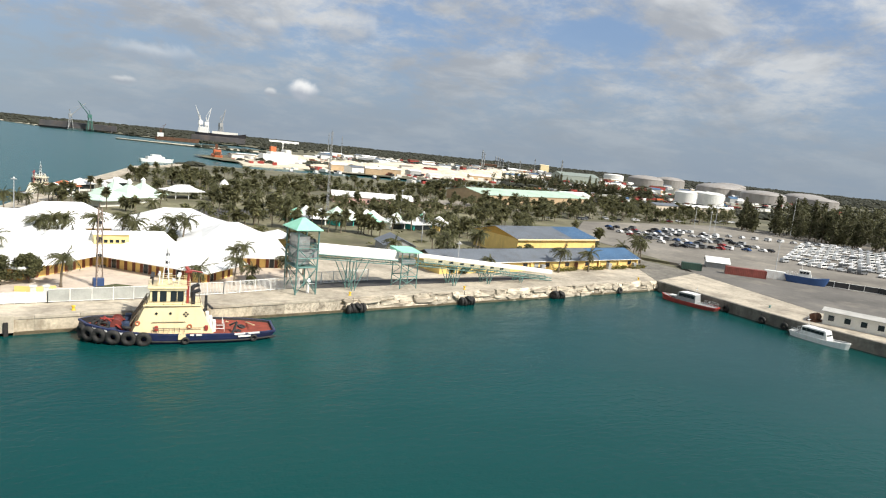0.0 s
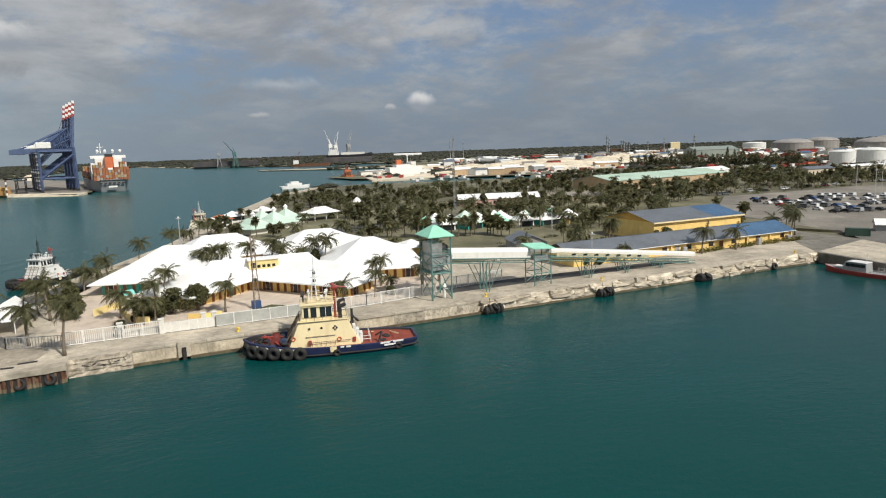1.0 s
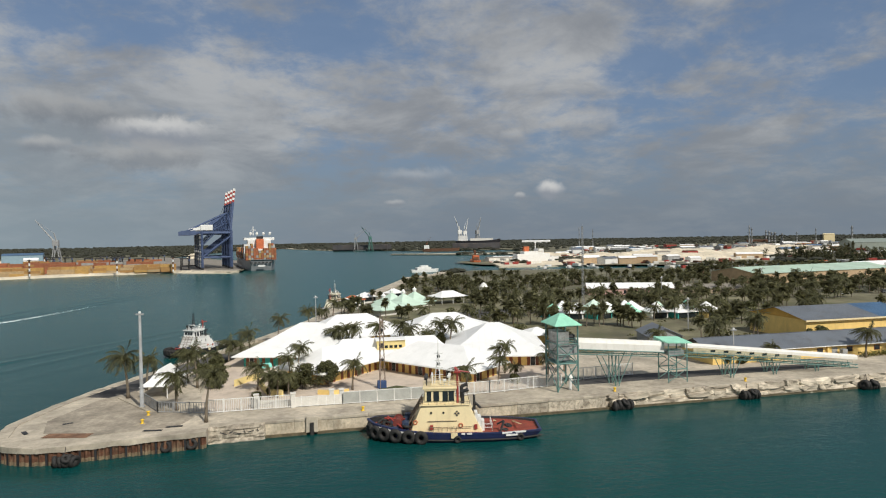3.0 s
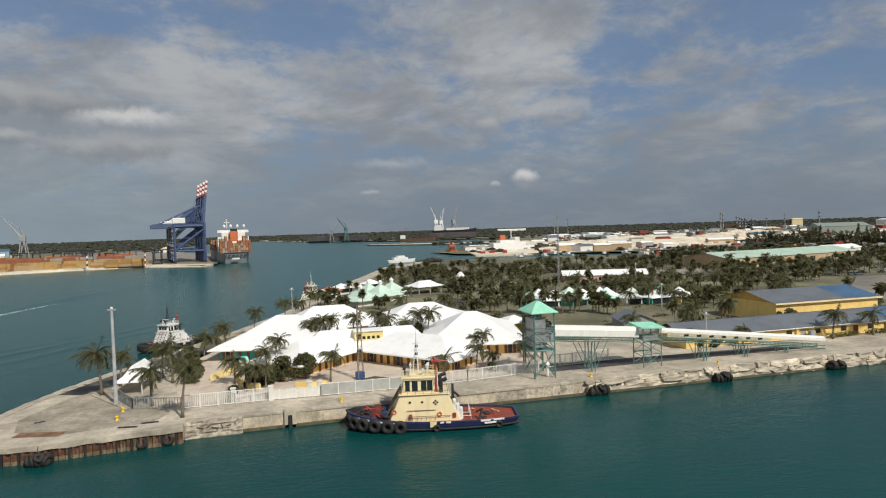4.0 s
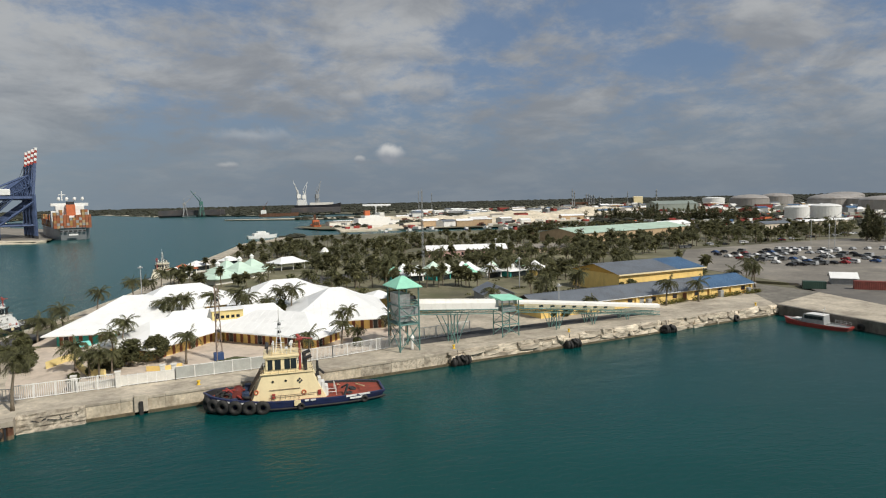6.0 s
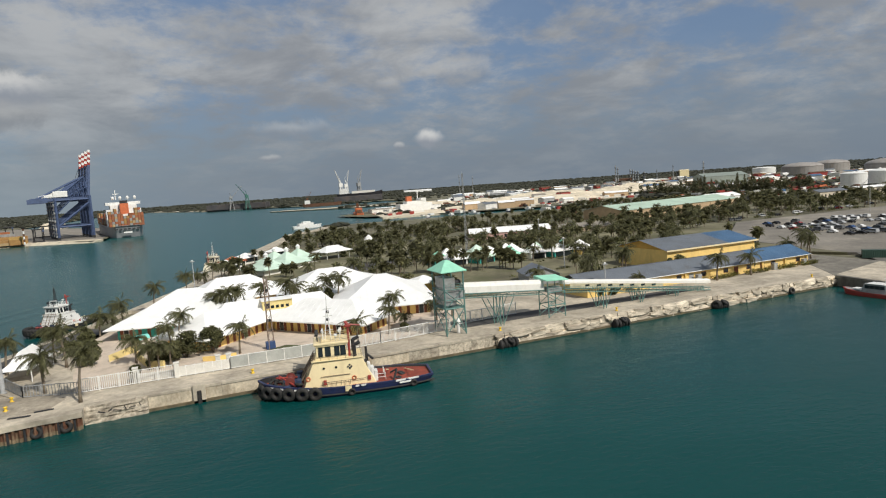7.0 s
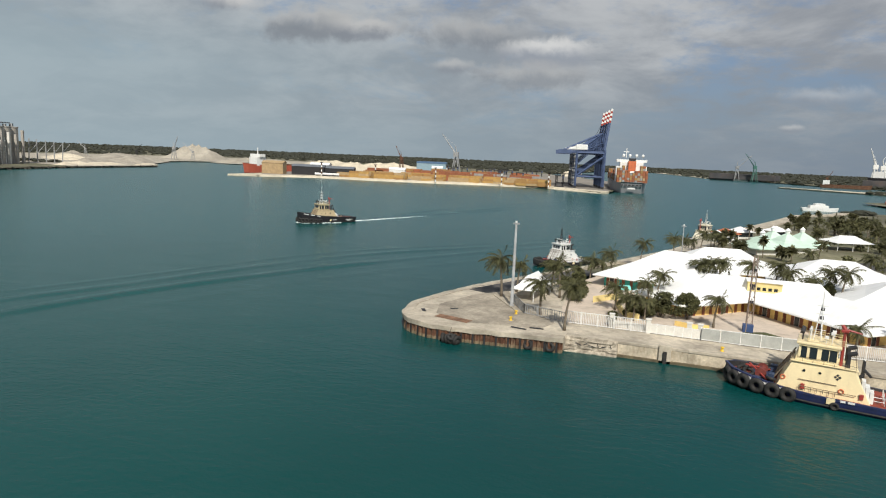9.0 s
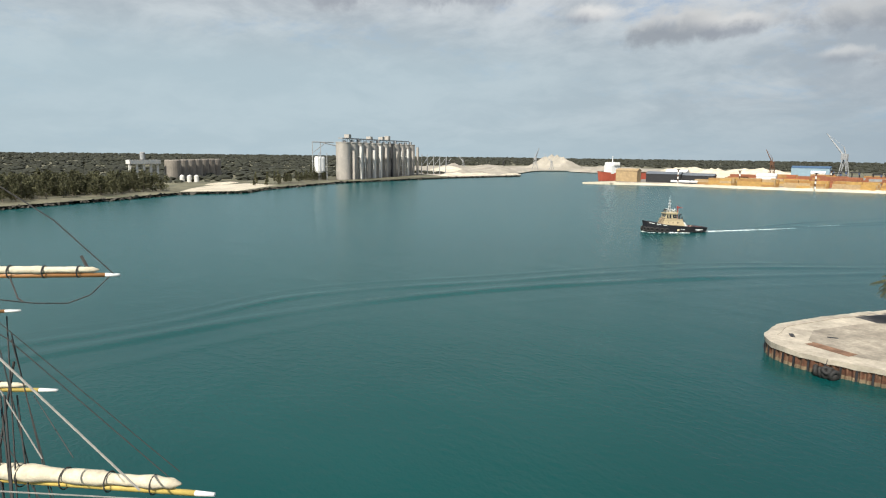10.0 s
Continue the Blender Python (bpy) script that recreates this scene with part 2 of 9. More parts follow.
DARK = mat("dark_steel", (0.035, 0.035, 0.037), 0.6, 0.2, var=0.3, scale=1, fine=6, bump=0.1)
GREY = mat("grey_paint", (0.33, 0.34, 0.34), 0.6, var=0.2, scale=0.6, fine=5, bump=0.08, dirt=(0.15, 0.11, 0.08), dirt_amount=0.4)
RED = mat("red_paint", (0.36, 0.05, 0.04), 0.5, var=0.2, scale=0.5, fine=4, bump=0.05, dirt=(0.2, 0.07, 0.04), dirt_amount=0.4)
ORANGE = mat("orange_paint", (0.60, 0.16, 0.06), 0.55, var=0.2, scale=0.4, fine=3, bump=0.05, dirt=(0.25, 0.1, 0.05), dirt_amount=0.4)
CRANE_BLUE = mat("crane_blue_paint", (0.075, 0.11, 0.21), 0.55, var=0.25, scale=0.2, fine=1.5, bump=0.05)
GLASS = mat("dark_window_glass", (0.02, 0.027, 0.03), 0.08, var=0.2, scale=0.8, fine=2, bump=0.0)
BROWN = mat("brown_shutter_wood", (0.20, 0.065, 0.03), 0.7, var=0.2, scale=1, fine=8, bump=0.1)
ASPHALT = mat("asphalt", (0.075, 0.072, 0.070), 0.92, var=0.3, scale=0.06, fine=1.5, bump=0.2, dirt=(0.16, 0.145, 0.12), dirt_amount=0.5)
GRASS = mat("dry_grass", (0.085, 0.095, 0.035), 0.95, var=0.4, scale=0.1, fine=2, bump=0.3, dirt=(0.19, 0.16, 0.085), dirt_amount=0.6)
TRUNK = mat("palm_bark", (0.20, 0.165, 0.12), 0.95, var=0.3, scale=2, fine=10, bump=0.3)
FROND = mat("palm_leaf", (0.120, 0.120, 0.050), 0.65, thin=0.4, var=0.4, scale=0.8, fine=4, bump=0.0, island=0.4, spread=0.15)
LEAF = mat("bush_leaf", (0.140, 0.142, 0.060), 0.8, thin=0.4, var=0.4, scale=0.4, fine=3, bump=0.0, island=0.45, spread=0.15)
PINE = mat("casuarina_needles", (0.105, 0.104, 0.050), 0.8, thin=0.3, var=0.4, scale=0.15, fine=1.5, bump=0.0, island=0.4, spread=0.15)
SILO = mat("silo_concrete", (0.45, 0.415, 0.365), 0.9, var=0.15, scale=0.06, fine=0.5, bump=0.1, dirt=(0.30, 0.28, 0.25), dirt_amount=0.6, streak=0.12)
YELLOW_PAINT = mat("yellow_bollard_paint", (0.80, 0.52, 0.04), 0.6, var=0.2, scale=2, fine=8, bump=0.1)
TEAL = mat("teal_wall", (0.04, 0.36, 0.32), 0.75, var=0.1, scale=0.5, fine=3, bump=0.04)
PINK = mat("pink_wall", (0.64, 0.40, 0.36), 0.8, var=0.1, scale=0.5, fine=3, bump=0.04)

# ---- mesh helpers ----
def part(name, bm, material, parent=None, label="", smooth=False, m=None):
    """Links a bmesh as one mesh object, under a thing or under a part."""
    if smooth:
        for f in bm.faces:
            f.smooth = True
    me = bpy.data.meshes.new(name)
    bm.to_mesh(me)
    bm.free()
    me.materials.append(material)
    ob = new(name, me)
    ob.parent = parent
    if m is not None:
        ob.matrix_basis = m
    if label:
        ob["label"] = label
    return ob


def pieces(name, bm, material, parent, m=None):
    """Links every separate bar of a bmesh as a part of its own."""
    bm.verts.index_update()
    seen = set()
    for start in list(bm.verts):
        if start.index in seen:
            continue
        seen.add(start.index)
        todo, group = [start], []
        while todo:
            v = todo.pop()
            group.append(v)
            for e in v.link_edges:
                w = e.other_vert(v)
                if w.index not in seen:
                    seen.add(w.index)
                    todo.append(w)
        one = bmesh.new()
        at = {v.index: one.verts.new(v.co) for v in group}
        for f in {f for v in group for f in v.link_faces}:
            one.faces.new([at[v.index] for v in f.verts])
        part(name, face_up(one), material, parent, m=m)
    bm.free()


def thing(name, m, label, category, group="", kind=""):
    ob = new(name)
    ob.empty_display_size = 0.5
    ob.matrix_basis = m
    return tagged(ob, label, category, group, kind)


def box(bm, x0, x1, y0, y1, z0, z1, m=None, bevel=0.0):
    vs = [bm.verts.new((x, y, z)) for x in (x0, x1) for y in (y0, y1) for z in (z0, z1)]
    fs = [bm.faces.new([vs[i] for i in q]) for q in ((0, 1, 3, 2), (4, 6, 7, 5), (0, 4, 5, 1), (2, 3, 7, 6), (0, 2, 6, 4), (1, 5, 7, 3))]
    if bevel:
        es = list({e for f in fs for e in f.edges})
        out = bmesh.ops.bevel(bm, geom=es, offset=bevel, segments=2, profile=0.5, affect="EDGES")
        vs = list({v for f in out["faces"] for v in f.verts} | {v for v in vs if v.is_valid})
    if m is not None:
        for v in vs:
            v.co = m @ v.co
    return bm


def boxed(*a, **k):
    return box(bmesh.new(), *a, **k)


def rod(bm, a, b, r, r2=None, sides=6, caps=True):
    a, b = Vector(a), Vector(b)
    r2 = r if r2 is None else r2
    d = b - a
    if d.length < 1e-6:
        return bm
    q = d.to_track_quat("Z", "Y").to_matrix()
    rings = []
    for c, rr in ((a, r), (b, r2)):
        rings.append([bm.verts.new(c + q @ Vector((math.cos(6.28319 * i / sides) * rr, math.sin(6.28319 * i / sides) * rr, 0))) for i in range(sides)])
    for i in range(sides):
        j = (i + 1) % sides
        bm.faces.new((rings[0][i], rings[0][j], rings[1][j], rings[1][i]))
    if caps:
        bm.faces.new(rings[0][::-1])
        bm.faces.new(rings[1])
    return bm


def rodded(*a, **k):
    return rod(bmesh.new(), *a, **k)


def lathe(bm, profile, sides=24, mid=(0, 0)):
    """Turns (radius, height) pairs about the upright through mid."""
    rings = []
    for r, z in profile:
        rings.append([bm.verts.new((mid[0] + r * math.cos(6.28319 * i / sides), mid[1] + r * math.sin(6.28319 * i / sides), z)) for i in range(sides)])
    for a, b in zip(rings, rings[1:]):
        for i in range(sides):
            j = (i + 1) % sides
            bm.faces.new((a[i], a[j], b[j], b[i]))
    bm.faces.new(rings[0][::-1])
    bm.faces.new(rings[-1])
    return bm


def loft(bm, rings, close=True):
    """Skins closed rings of equal length."""
    vs = [[bm.verts.new(p) for p in ring] for ring in rings]
    n = len(vs[0])
    for a, b in zip(vs, vs[1:]):
        for i in range(n):
            j = (i + 1) % n
            bm.faces.new((a[i], a[j], b[j], b[i]))
    if close:
        bm.faces.new(vs[0][::-1])
        bm.faces.new(vs[-1])
    return bm


def torus(bm, R, r, m, big=16, small=8):
    g = [[bm.verts.new(m @ Vector(((R + r * math.cos(6.28319 * j / small)) * math.cos(6.28319 * i / big),
                                   (R + r * math.cos(6.28319 * j / small)) * math.sin(6.28319 * i / big), r * math.sin(6.28319 * j / small))))
          for j in range(small)] for i in range(big)]
    for i in range(big):
        for j in range(small):
            bm.faces.new((g[i][j], g[(i + 1) % big][j], g[(i + 1) % big][(j + 1) % small], g[i][(j + 1) % small]))
    return bm


def prism(bm, outline, z0, z1):
    """An upright slab over a flat outline (counter-clockwise)."""
    a = [bm.verts.new((x, y, z0)) for x, y in outline]
    b = [bm.verts.new((x, y, z1)) for x, y in outline]
    n = len(a)
    for i in range(n):
        j = (i + 1) % n
        bm.faces.new((a[i], a[j], b[j], b[i]))
    bm.faces.new(b)
    bm.faces.new(a[::-1])
    return bm


def face_up(bm):
    bmesh.ops.recalc_face_normals(bm, faces=bm.faces[:])
    return bm


def hip(bm, L, W, z0, z1, ridge, thick=0.18, flare=0.0):
    """A hipped roof along x: eaves L by W at z0, a ridge of that length at z1; flare bends the slope flatter towards the eaves."""
    def ring(l, w, z):
        return [(-l / 2, -w / 2, z), (l / 2, -w / 2, z), (l / 2, w / 2, z), (-l / 2, w / 2, z)]
    mid = 0.5
    rings = [ring(L, W, z0 - thick), ring(L, W, z0),
             ring(L + (ridge - L) * mid, W * (1 - mid), z0 + (z1 - z0) * (mid - flare)), ring(ridge + 0.02, 0.04, z1)]
    return loft(bm, rings)


DECK = 2.7

# ---- sea and land ----
def flat_sheet(outline, z, cuts=()):
    bm = bmesh.new()
    vs = [bm.verts.new((x, y, z)) for x, y in outline]
    es = [bm.edges.new((vs[i], vs[(i + 1) % len(vs)])) for i in range(len(vs))]
    bmesh.ops.triangle_fill(bm, use_beauty=True, use_dissolve=False, edges=es)
    for f in bm.faces:
        if f.normal.z < 0:
            f.normal_flip()
    return bm


def rim(a0, a1, r=4850, n=24):
    return [(r * math.sin(radians(a0 + (a1 - a0) * i / n)), r * math.cos(radians(a0 + (a1 - a0) * i / n))) for i in range(n + 1)]


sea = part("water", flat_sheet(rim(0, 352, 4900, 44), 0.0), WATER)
tagged(sea, "calm teal harbour water with fine ripples", "water", kind="structure")

TIP = [(-46.8 + 10.3 * (1 - math.cos(a)), 114.0 - 8.5 * math.sin(a)) for a in [i * math.pi / 2 / 8 for i in range(8)]]
CHANNEL = [(-47.9, 120), (-45.0, 132.6), (-41.4, 144), (-27.4, 174), (-13.9, 203), (3, 245), (20, 307), (61, 426), (82, 490), (109, 523)]
INLET = [(125, 560), (160, 575), (200, 560), (360, 520), (700, 540), (720, 570), (360, 575), (240, 640), (200, 690), (190, 780), (233, 822), (300, 930), (420, 1040)]
SHORE = ([(150, -600), (152.5, 46), (151.5, 66.0), (152.5, 80.0), (154.5, 97.0), (156.0, 110.5), (-15, 110.5), (-15, 107.6), (-36, 105.6)] + TIP[::-1] + CHANNEL + INLET
         + [(303, 1105), (174, 1240), (180, 1262), (330, 1180), (480, 1300), (480, 1475), (307, 1490), (176, 1750), (88, 1833), (-68, 2470)])
TERMINAL = [(-68, 2460), (-200, 2200), (-260, 1400), (-62, 1010), (-58, 700), (-69, 682), (-131, 729), (-208, 716), (-298, 678), (-392, 661), (-450, 612), (-470, 640), (-500, 760), (-520, 900),
            (-650, 1100), (-775, 1070), (-841, 958), (-803, 800), (-830, 740), (-803, 736), (-677, 712), (-660, 697), (-652, 560), (-636, 496), (-592, 348), (-520, 235), (-484, 200), (-491, 154), (-452, 99), (-414, 35), (-380, -60), (-430, -700)]
land = part("ground", flat_sheet(SHORE + TERMINAL + rim(218, 534 - 18, 4850, 60)[::1], DECK - 0.9), SOIL)
tagged(land, "flat scrubby coastal land reaching the horizon", "ground", kind="structure")

# the concrete apron of the wharf with its thick edge
apron = part("pavement", face_up(prism(bmesh.new(), [(-15, 111.4), (156, 111.4), (180, 120), (190, 150), (-15, 150), (-26.7, 173), (-40, 143.5), (-43.4, 132.6), (-46.4, 120)] + [(x + 0.5, y + 0.5) for x, y in TIP] + [(-36, 106.1), (-15, 108.1)], 0.4, DECK)), CONCRETE)
tagged(apron, "worn pale concrete wharf apron with stains", "wharf", kind="structure")


# ---- wharf edge ----
def rand(a, b):
    return random.uniform(a, b)


def boulder(seed, flat=0.8):
    """A rough-hewn, chipped block of limestone about 1 m across."""
    rnd = random.Random(seed)
    bm = bmesh.new()
    box(bm, -0.5, 0.5, -0.45, 0.45, -0.5, 0.5)
    bmesh.ops.subdivide_edges(bm, edges=bm.edges[:], cuts=1, use_grid_fill=True)
    for v in bm.verts:
        c = v.co
        ends = (abs(c.x) > 0.4) + (abs(c.y) > 0.4) + (abs(c.z) > 0.4)
        k = 1 - 0.06 * max(0, ends - 1) - rnd.uniform(0, 0.13)
        v.co = Vector((c.x * k, c.y * k, c.z * k)) + Vector((rnd.uniform(-0.06, 0.06), rnd.uniform(-0.24, 0.16), rnd.uniform(-0.10, 0.10)))
    me = bpy.data.meshes.new("stone")
    bm.to_mesh(me)
    bm.free()
    me.materials.append(STONE)
    return me


STAINED = mat("streaked_wharf_concrete", (0.58, 0.50, 0.375), 0.92, var=0.35, scale=0.4, fine=2.5, bump=0.3, dirt=(0.20, 0.14, 0.08), dirt_amount=0.7, streak=0.45)
TIDE = mat("tide_stained_steel", (0.22, 0.165, 0.10), 0.9, var=0.45, scale=0.8, fine=4, bump=0.3, dirt=(0.09, 0.05, 0.03), dirt_amount=0.6, streak=0.2)


def wharf_edge():
    wall = part("wall_wharf", boxed(56, 156, 110.9, 111.5, -1.5, 2.3), STONE)
    tagged(wall, "rough pale limestone rubble wharf wall", "wharf wall", kind="structure")
    smooth = part("wall_wharf_cast", boxed(-15, 56, 110.7, 111.5, -1.5, 2.2), CONCRETE)
    tagged(smooth, "stained cast concrete wharf wall", "wharf wall", kind="structure")
    x = -15.0
    while x < 56:                                   # cast blocks with open joints
        w = min(rand(5.5, 7.5), 56 - x)
        part("block", boxed(x + 0.008, x + w - 0.008, 110.42 + rand(-0.06, 0.06), 110.72, 0.25, 2.25, bevel=0.03), STONE if x > 34 else STAINED, smooth)
        part("coping", boxed(x + 0.01, x + w - 0.01, 110.3 + rand(-0.05, 0.05), 111.45, 2.25, DECK + rand(0.02, 0.06), bevel=0.07), CONCRETE, smooth)
        x += w
    part("footing", boxed(-15, 156, 109.95, 110.75, -1.5, 0.42), mat("weedy_stone", (0.13, 0.105, 0.06), 0.8, var=0.5, scale=0.6, fine=3, bump=0.4), smooth)
    shapes = [boulder(i) for i in range(14)]
    count = 0
    z = 0.1
    while z < 2.2:                                  # uneven courses of long blocks
        h = rand(0.75, 1.15)
        x = 56.0 + rand(0, 1)
        while x < 155:
            w = rand(1.2, 5.2)
            if rand(0, 1) < 0.96:
                ob = new("stone", shapes[count % 14])
                ob.parent = wall
                ob.matrix_basis = pose(x + w / 2, 110.72 + rand(-0.3, 0.22) - 0.15 * (2.2 - z) * 0.4, z + h / 2 + rand(-0.15, 0.15), rand(-7, 7), rand(-4, 4), rand(-5, 5) + 180 * (count % 2)) @ Matrix.Diagonal((w * rand(1.05, 1.2), rand(0.9, 1.4), h * rand(1.15, 1.6), 1))
                count += 1
            x += w * 0.96
        z += h * 0.9
    x = 56.0
    while x < 156:
        w = min(rand(4, 9), 156 - x)
        part("coping", boxed(x + 0.04, x + w - 0.04, 110.75 + rand(-0.12, 0.12), 111.9, 2.42, DECK + rand(0.03, 0.09), bevel=0.08), CONCRETE, wall)
        x += w
    # rusted sheet piling round the western tip
    line = [(-15.0, 107.6), (-36.0, 105.6)] + TIP[::-1] + [(-47.6, 117.5), (-47.9, 120.0), (-45.0, 132.6), (-41.4, 144.0), (-27.4, 174.0), (-13.9, 203.0)]
    pile_wall = part("wall_sheet_pile", sheet_piles(line[:-3]), RUST)
    tagged(pile_wall, "rusted steel sheet piling with tide stains", "sheet piling", kind="structure")
    part("tide_course", sheet_piles(line[:-3], -1.5, 0.6), TIDE, pile_wall, "pale tide-stained foot of the piling")
    cap = part("kerb", coping_along(line), CONCRETE)
    tagged(cap, "pale chipped concrete coping of the pier", "coping", kind="structure")
    run = 0.0
    for (ax, ay), (bx, by) in zip(line[:10], line[1:11]):
        d = Vector((bx - ax, by - ay, 0))
        n = max(1, int(d.length / 2.0))
        for i in range(n):
            p = Vector((ax, ay, 0)) + d * ((i + 0.5) / n)
            part("pile", boxed(-0.14, 0.14, -0.35, 0.0, -1.4, 1.75), DARK, pile_wall, m=pose(p.x, p.y, 0, 0, 0, math.degrees(math.atan2(d.y, d.x)) + 180))
    plate = part("deck_plate", boxed(-3.6, 3.6, -1.1, 1.1, DECK + 0.035, DECK + 0.08, m=pose(-36.2, 111.0, 0, 0, 0, -14), bevel=0.02), mat("flaking_rust_plate", (0.24, 0.13, 0.075), 0.9, var=0.45, scale=0.6, fine=4, bump=0.3, dirt=(0.09, 0.05, 0.03), dirt_amount=0.6))
    tagged(plate, "long rusty steel plate lying on the pier", "steel plate")
    for x, y, l, a in ((-43.5, 114.5, 2.2, -60), (-23.5, 110.2, 3.0, -10), (-20.5, 111.6, 2.6, 2), (-38.5, 118.5, 1.6, 20)):
        tagged(part("deck_plate", boxed(-l / 2, l / 2, -0.35, 0.35, DECK + 0.03, DECK + 0.075, m=pose(x, y, 0, 0, 0, a)), DARK), "dark metal cover plate set on the concrete pier", "cover plate")
    kerb2 = part("kerb_planting", face_up(prism(bmesh.new(), [(-34.9, 134.8), (-26.5, 121.8), (-26.1, 122.1), (-34.5, 135.1)], DECK - 0.1, DECK + 0.22)), CONCRETE)
    tagged(kerb2, "low concrete kerb round the planted plot", "kerb", kind="structure")
    # sunken roadway behind
    road = part("road", face_up(prism(bmesh.new(), [(-41.6, 138.0), (-35.2, 135.4), (-29.5, 147.5), (-16.5, 175), (-21, 181), (-27.5, 170)], DECK, DECK + 0.02)), ASPHALT)
    tagged(road, "grey asphalt service road along the pier", "road", kind="structure")


def sheet_piles(line, z0=0.6, z1=2.0):
    bm = bmesh.new()
    for (ax, ay), (bx, by) in zip(line, line[1:]):
        a, d = Vector((ax, ay, 0)), Vector((bx - ax, by - ay, 0))
        n = max(1, int(d.length / 0.9))
        out = Vector((d.y, -d.x, 0)).normalized() * -0.28
        prev = None
        for i in range(n * 4 + 1):
            k = (0, 0, 1, 1)[i % 4]
            p = a + d * (i / (n * 4)) + out * k
            pair = (bm.verts.new((p.x, p.y, z0)), bm.verts.new((p.x, p.y, z1)))
            if prev:
                bm.faces.new((prev[0], pair[0], pair[1], prev[1]))
            prev = pair
    return face_up(bm)


def coping_along(line):
    bm = bmesh.new()
    rings = []
    for i, (x, y) in enumerate(line):
        ax, ay = line[max(i - 1, 0)]
        bx, by = line[min(i + 1, len(line) - 1)]
        d = Vector((bx - ax, by - ay, 0)).normalized()
        o = Vector((-d.y, d.x, 0))
        rings.append([(x + o.x * k, y + o.y * k, z) for k, z in ((0.42, 1.95), (0.5, DECK + 0.08), (-1.5, DECK + 0.10), (-1.5, 1.95))])
    # subdivide for a chipped edge
    fine = []
    for a, b in zip(rings, rings[1:]):
        n = max(1, int((Vector(a[0]) - Vector(b[0])).length / 1.2))
        for i in range(n):
            fine.append([tuple(Vector(p).lerp(Vector(q), i / n) + Vector((rand(-0.07, 0.07), rand(-0.07, 0.07), rand(-0.05, 0.03) - (0.12 if rand(0, 1) > 0.85 else 0))) * (1 if j < 2 else 0)) for j, (p, q) in enumerate(zip(a, b))])
    fine.append(rings[-1])
    return face_up(loft(bm, fine))


def tyre(R, r, m, parent):
    return part("tyre", torus(bmesh.new(), R, r, m, 18, 8), RUBBER, parent, smooth=True)


def quay_fender(x, y, yaw=0, big=True, size=1.0):
    ob = thing("dock_fender", pose(x, y, 0, 0, 0, yaw), "bundle of black rubber tyres hung at the wharf waterline", "fender", "fenders along the wharf")
    ob.scale = (size, size, size)
    for i in range(5 if big else 1):
        a = -1.35 + i * 0.68 if big else 0
        tyre(0.62 if big else 0.62, 0.34, pose(a, rand(-0.12, 0.12), 0.75 + rand(-0.15, 0.15), 90 + rand(-15, 15), 0, 90 + rand(-25, 25)) if big else pose(0, 0, 0.9, 78, 0, 0), ob)
    if big:
        part("core", face_up(lathe(bmesh.new(), [(0.3, -1.75), (0.75, -1.4), (0.85, 0), (0.75, 1.4), (0.3, 1.75)], 14)), RUBBER, ob, smooth=True, m=pose(0, 0.15, 0.55, 0, 90, 0))
        tyre(0.5, 0.28, pose(0.4, -0.5, 1.35, 40, 10, 30), ob)
    part("chain", rodded((-0.3 if big else 0, 0.35, 1.2), (-0.2 if big else 0, 0.75, DECK), 0.05), DARK, ob)


def bollard(x, y, col=None):
    ob = thing("mooring_bollard", pose(x, y, DECK), "yellow painted iron mooring bollard on the wharf", "bollard", "bollards along the wharf")
    part("post", lathe(bmesh.new(), [(0.34, 0), (0.34, 0.08), (0.2, 0.12), (0.19, 0.5), (0.32, 0.62), (0.3, 0.74), (0.1, 0.78)], 12), col or YELLOW_PAINT, ob, smooth=True)


def pier_fender_post(x):
    ob = thing("wharf_buffer", pose(x, 110.2, 0), "concrete buffer block with a black rubber strip on the wharf wall", "buffer")
    part("pier_block", boxed(-1.0, 1.0, -0.25, 0.5, -1.0, DECK + 0.35, bevel=0.08), CONCRETE, ob)
    part("rubber_strip", boxed(-0.32, 0.32, -0.6, -0.25, -0.9, 2.1, bevel=0.1), RUBBER, ob)


wharf_edge()
def broken_face():
    """Eroded concrete and ledges of rock where the wharf wall meets the sheet piling."""
    bm = bmesh.new()
    rows = []
    for i in range(47):
        x = -15.2 + i * 0.2
        row = []
        for j in range(14):
            z = -0.6 + j * 0.245
            ledge = noise.noise(Vector((x * 0.35, z * 2.6, 5))) * 0.34 + noise.noise(Vector((x * 1.3, z * 3.2, 9))) * 0.16
            y = 109.7 - 0.5 * (1 - z / 2.7) + (0.45 if i in (0, 46) else 0) - ledge + max(0.0, x + 9.5) * 0.12
            row.append(bm.verts.new((x, y, z if j < 13 else DECK - 0.02)))
        row.append(bm.verts.new((x, 111.6, DECK - 0.02)))
        rows.append(row)
    for p, q in zip(rows, rows[1:]):
        for j in range(14):
            bm.faces.new((p[j], q[j], q[j + 1], p[j + 1]))
    part("broken_face", face_up(bm), STONE, bpy.data.objects["wall_wharf_cast"], "eroded broken concrete face")


